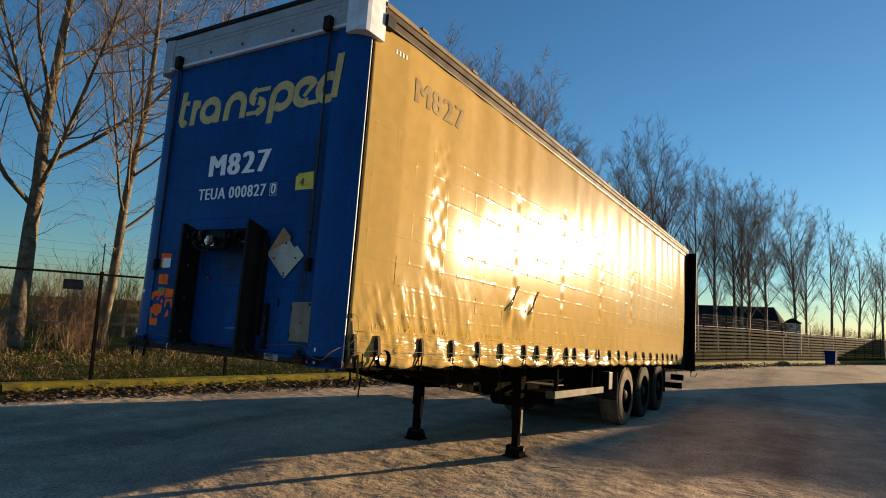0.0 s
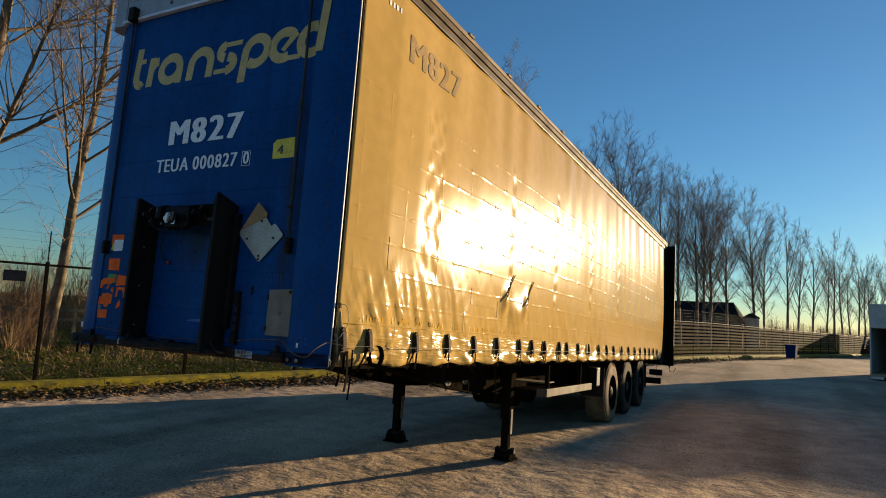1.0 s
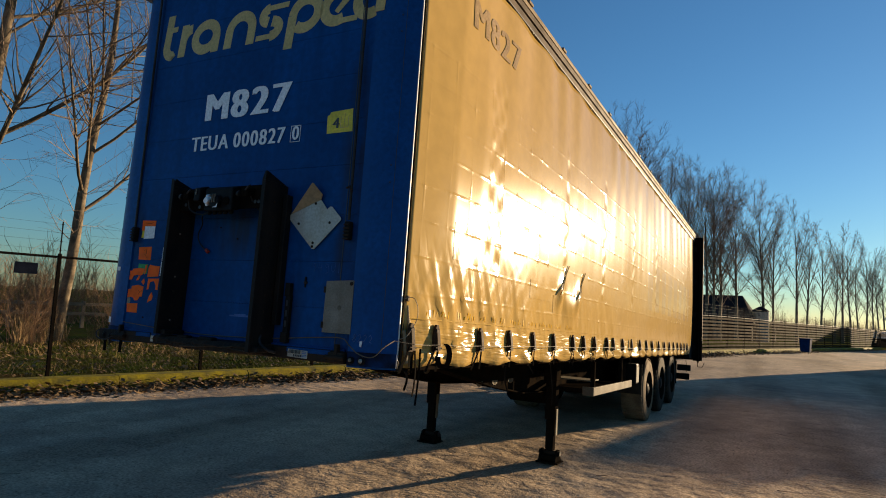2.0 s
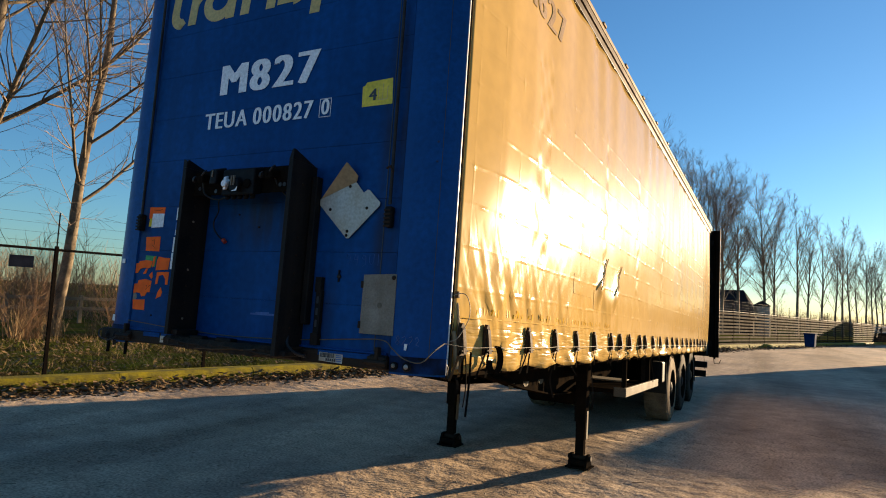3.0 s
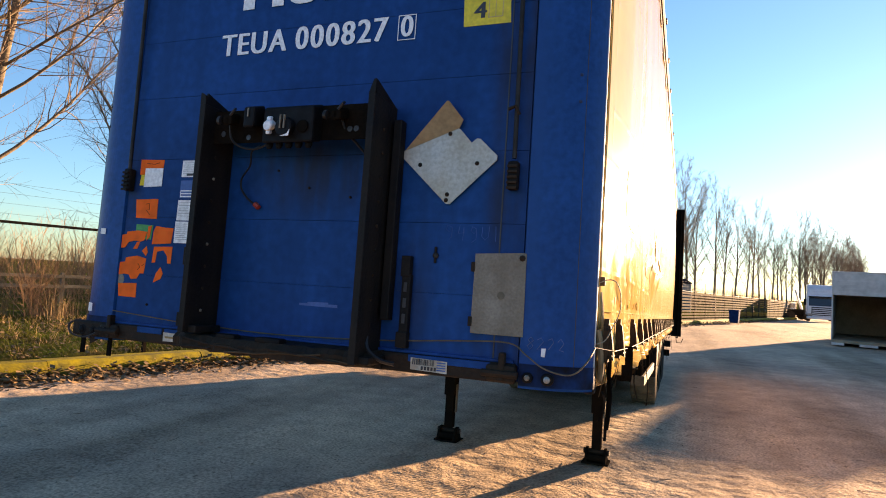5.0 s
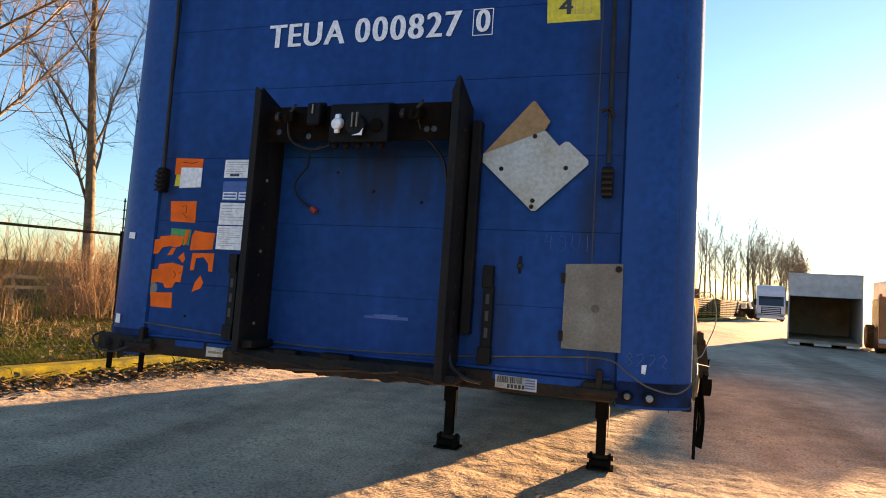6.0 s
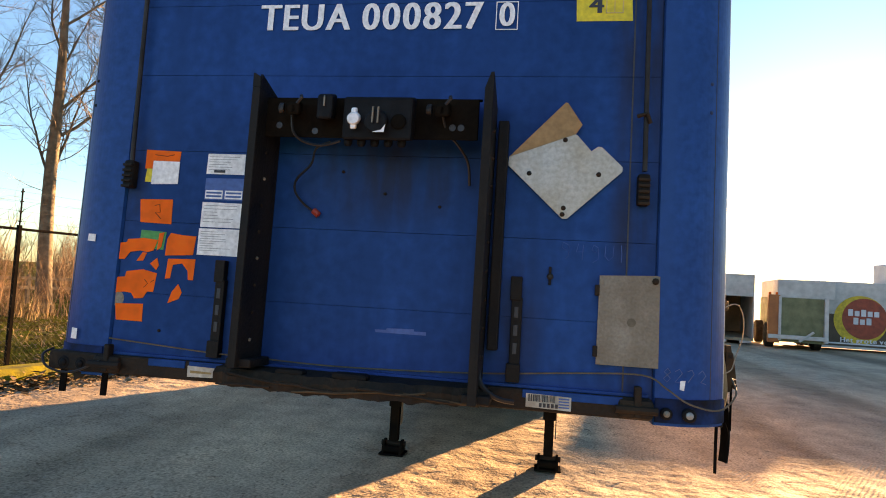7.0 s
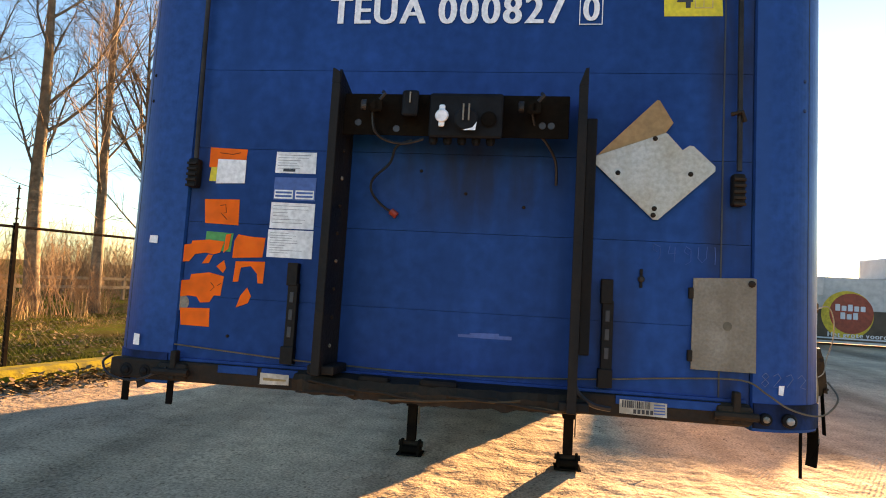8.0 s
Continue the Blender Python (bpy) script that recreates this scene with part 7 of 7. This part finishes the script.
def build_cab(name, m, paint, label):
    t = thing(name, m, label, "truck")
    bm = profile_x(B(), [(0.0, 0.55), (0.0, 1.45), (0.2, 2.3), (0.4, 3.0), (0.9, 3.45), (2.2, 3.5), (2.2, 0.55)], -1.22, 1.22)
    bmesh.ops.bevel(bm, geom=bm.edges[:], offset=0.07, segments=2, affect="EDGES")
    part("cab", bm, paint, t)
    part("windscreen", profile_x(B(), [(-0.012, 1.48), (0.180, 2.26), (0.20, 2.26), (0.01, 1.48)], -1.08, 1.08), M_GLASS, t)
    part("sun_visor", box(B(), -1.1, 1.1, -0.06, 0.22, 2.28, 2.38, 0.02), M_PLASTIC, t)
    g = part("grille", box(B(), -0.85, 0.85, -0.03, 0.03, 0.45, 1.38, 0.02), M_PLASTIC, t)
    for k in range(5):
        part("bar", box(B(), -0.78, 0.78, -0.05, -0.03, 0.52 + k * 0.17, 0.60 + k * 0.17, 0.008), paint, g)
    part("bumper", box(B(), -1.24, 1.24, -0.10, 0.3, 0.25, 0.50, 0.05), paint, t)
    for x in (-0.98, 0.98):
        part("headlamp", box(B(), x - 0.2, x + 0.2, -0.12, -0.08, 0.55, 0.75, 0.02), M_LENS, t)
        s = 1 if x > 0 else -1
        part("mirror", box(B(), *sorted((s * 1.28, s * 1.5)), 0.0, 0.12, 1.5, 2.1, 0.03), M_PLASTIC, t)
        part("wheel", lathe(B(), (s * 1.2, 1.25, 0.5), (-s, 0, 0), [(0, 0.3), (0, 0.46), (0.04, 0.5), (0.3, 0.5), (0.3, 0.3)], 28), M_RUBBER, t)
        part("wheel", lathe(B(), (s * 1.2, 4.6, 0.5), (-s, 0, 0), [(0, 0.3), (0, 0.46), (0.04, 0.5), (0.3, 0.5), (0.3, 0.3)], 28), M_RUBBER, t)
    part("frame", box(B(), -0.5, 0.5, 1.8, 5.6, 0.6, 0.85), M_CHASSIS, t)
    return t


def build_skip_truck():
    t = thing("tipper_truck", Matrix.Translation((8.3, 24.6, 0)) @ pose(0, 0, 0, 0, 0, -10), "orange truck rear with a grey-green tipping body", "truck")
    part("panel", box(B(), 0.0, 0.42, 0, 0.3, 0.25, 2.15, 0.03), M_TRUCKORANGE, t, "faded orange upright panel")
    part("body", profile_x(B(), [(0.1, 0.3), (0.0, 2.05), (5.2, 2.05), (5.0, 0.3)], 0.42, 2.0), M_GREENGREY, t, "dented grey-green tipping body")
    part("upright", box(B(), 0.36, 0.46, -0.06, 0.1, 0.35, 2.1, 0.02), M_VANBOX, t)
    part("upright", box(B(), 1.95, 2.1, -0.06, 0.1, 0.35, 2.1, 0.02), M_VANBOX, t)
    part("crossbeam", box(B(), 0.0, 2.1, -0.08, 0.05, 0.42, 0.58, 0.02), M_VANBOX, t)
    part("brace", tube(B(), [(1.1, -0.05, 0.35), (1.6, -0.05, 0.75)], 0.05, 8), M_VANBOX, t)
    for x in (0.05, 1.75):
        part("wheel", lathe(B(), (x, 1.2, 0.5), (1, 0, 0), [(0, 0.3), (0, 0.46), (0.04, 0.5), (0.3, 0.5), (0.3, 0.3)], 28), M_RUBBER, t)
        part("wheel", lathe(B(), (x, 4.0, 0.5), (1, 0, 0), [(0, 0.3), (0, 0.46), (0.04, 0.5), (0.3, 0.5), (0.3, 0.3)], 28), M_RUBBER, t)
    for x in (0.05, 0.3):
        part("beacon", lathe(B(), (x, 0.1, 2.15), (0, 0, 1), [(0, 0.05), (0.08, 0.05), (0.1, 0.02)], 10), M_ORANGE, t)
    part("frame", box(B(), 0.5, 1.6, 0.2, 5.0, 0.5, 0.7), M_CHASSIS, t)
    part("load_cover", box(B(), 0.45, 2.5, 0.8, 5.2, 2.05, 2.8, 0.03), M_VANBOX, t, "pale load cover")


def build_box_trailer():
    t = thing("box_trailer", Matrix.Translation((10.3, 26.2, 0)) @ pose(0, 0, 0, 0, 0, -3), "brown trailer with white upper half and round side mark", "trailer")
    part("lower_body", box(B(), 0, 12.0, 0, 2.5, 0.12, 1.50, 0.02), M_DARKTARP, t)
    part("upper_body", box(B(), 0, 6.0, 0.02, 2.48, 1.50, 2.85, 0.02), M_VANBOX, t)
    part("skirt", box(B(), 0.1, 11.9, -0.02, 0.05, 0.10, 0.20, 0.006), M_VANBOX, t)
    part("sill_strip", box(B(), 0.6, 12.0, -0.012, 0.0, 0.28, 0.34, 0.003), M_VANWHITE, t)
    part("ring", lathe(B(), (2.05, -0.002, 1.30), (0, -1, 0), [(0, 1.0), (0.008, 1.0)], 40), M_LOGO_Y, t, "yellow ring of a round mark")
    part("disc", lathe(B(), (2.2, -0.012, 1.36), (0, -1, 0), [(0, 0.84), (0.008, 0.84)], 40), M_LOGO_R, t, "red-brown disc of a round mark")
    for x0, n, z in ((1.58, 5, 1.46), (1.78, 3, 1.12)):
        for k in range(n):
            part("word_bar", box(B(), x0 + k * 0.24, x0 + k * 0.24 + 0.18, -0.03, -0.022, z, z + 0.22 + 0.06 * (k in (0, 2)), 0.02), M_VANWHITE, t)
    letters("Het grote voordeel van", 0.29, 1.3, 0.37, 3.2, M_VANWHITE, t, 0.022, -0.03, "white painted letter")
    for x in (8.2, 9.5):
        part("wheel", lathe(B(), (x, 0.1, 0.45), (0, 1, 0), [(0, 0.25), (0, 0.4), (0.04, 0.45), (0.3, 0.45), (0.3, 0.25)], 28), M_RUBBER, t)
    # both boxes lie almost wholly out of view, added to shade the yard
    part("raised_body", box(B(), 3.5, 12.0, 0.02, 2.48, 2.86, 3.75, 0.05), M_VANWHITE, t, "taller white body section, extended out of view to shade the yard")
    part("rear_body", box(B(), 6.01, 12.0, 0.02, 2.48, 1.50, 2.85, 0.02), M_VANBOX, t)


def build_loader():
    t = thing("loader", Matrix.Translation((12.2, 80, drop(80))) @ pose(0, 0, 0, 0, 0, 15) @ Matrix.Scale(1.25, 4), "small dark loading machine with a raised pale boom", "loader")
    part("body", box(B(), -1.0, 1.1, -0.6, 0.6, 0.4, 0.95, 0.05), M_CHASSIS, t)
    cab = part("cab", profile_x(B(), [(-0.45, 0.95), (-0.35, 1.5), (0.4, 1.5), (0.5, 0.95)], -0.9, -0.2), M_VANBOX, t)
    part("window", box(B(), -0.8, -0.3, -0.47, -0.40, 1.1, 1.38), M_GLASS, cab)
    part("boom", tube(B(), [(0.55, 0, 0.9), (-0.1, 0, 2.75)], [0.12, 0.09], 8), M_VANWHITE, t, "pale painted boom")
    for x in (-0.65, 0.75):
        for s in (-1, 1):
            part("wheel", lathe(B(), (x, s * 0.7, 0.36), (0, -s, 0), [(0, 0.2), (0, 0.33), (0.03, 0.36), (0.22, 0.36), (0.22, 0.2)], 20), M_RUBBER, t)


build_barn()
build_silo()
build_loader()
build_bin()
build_box_body()
build_cab("white_truck", Matrix.Translation((13.6, 73, drop(73))) @ pose(0, 0, 0, 0, 0, -6) @ Matrix.Scale(1.12, 4), M_VANWHITE, "white long-haul truck facing the camera across the yard")
build_skip_truck()
build_box_trailer()
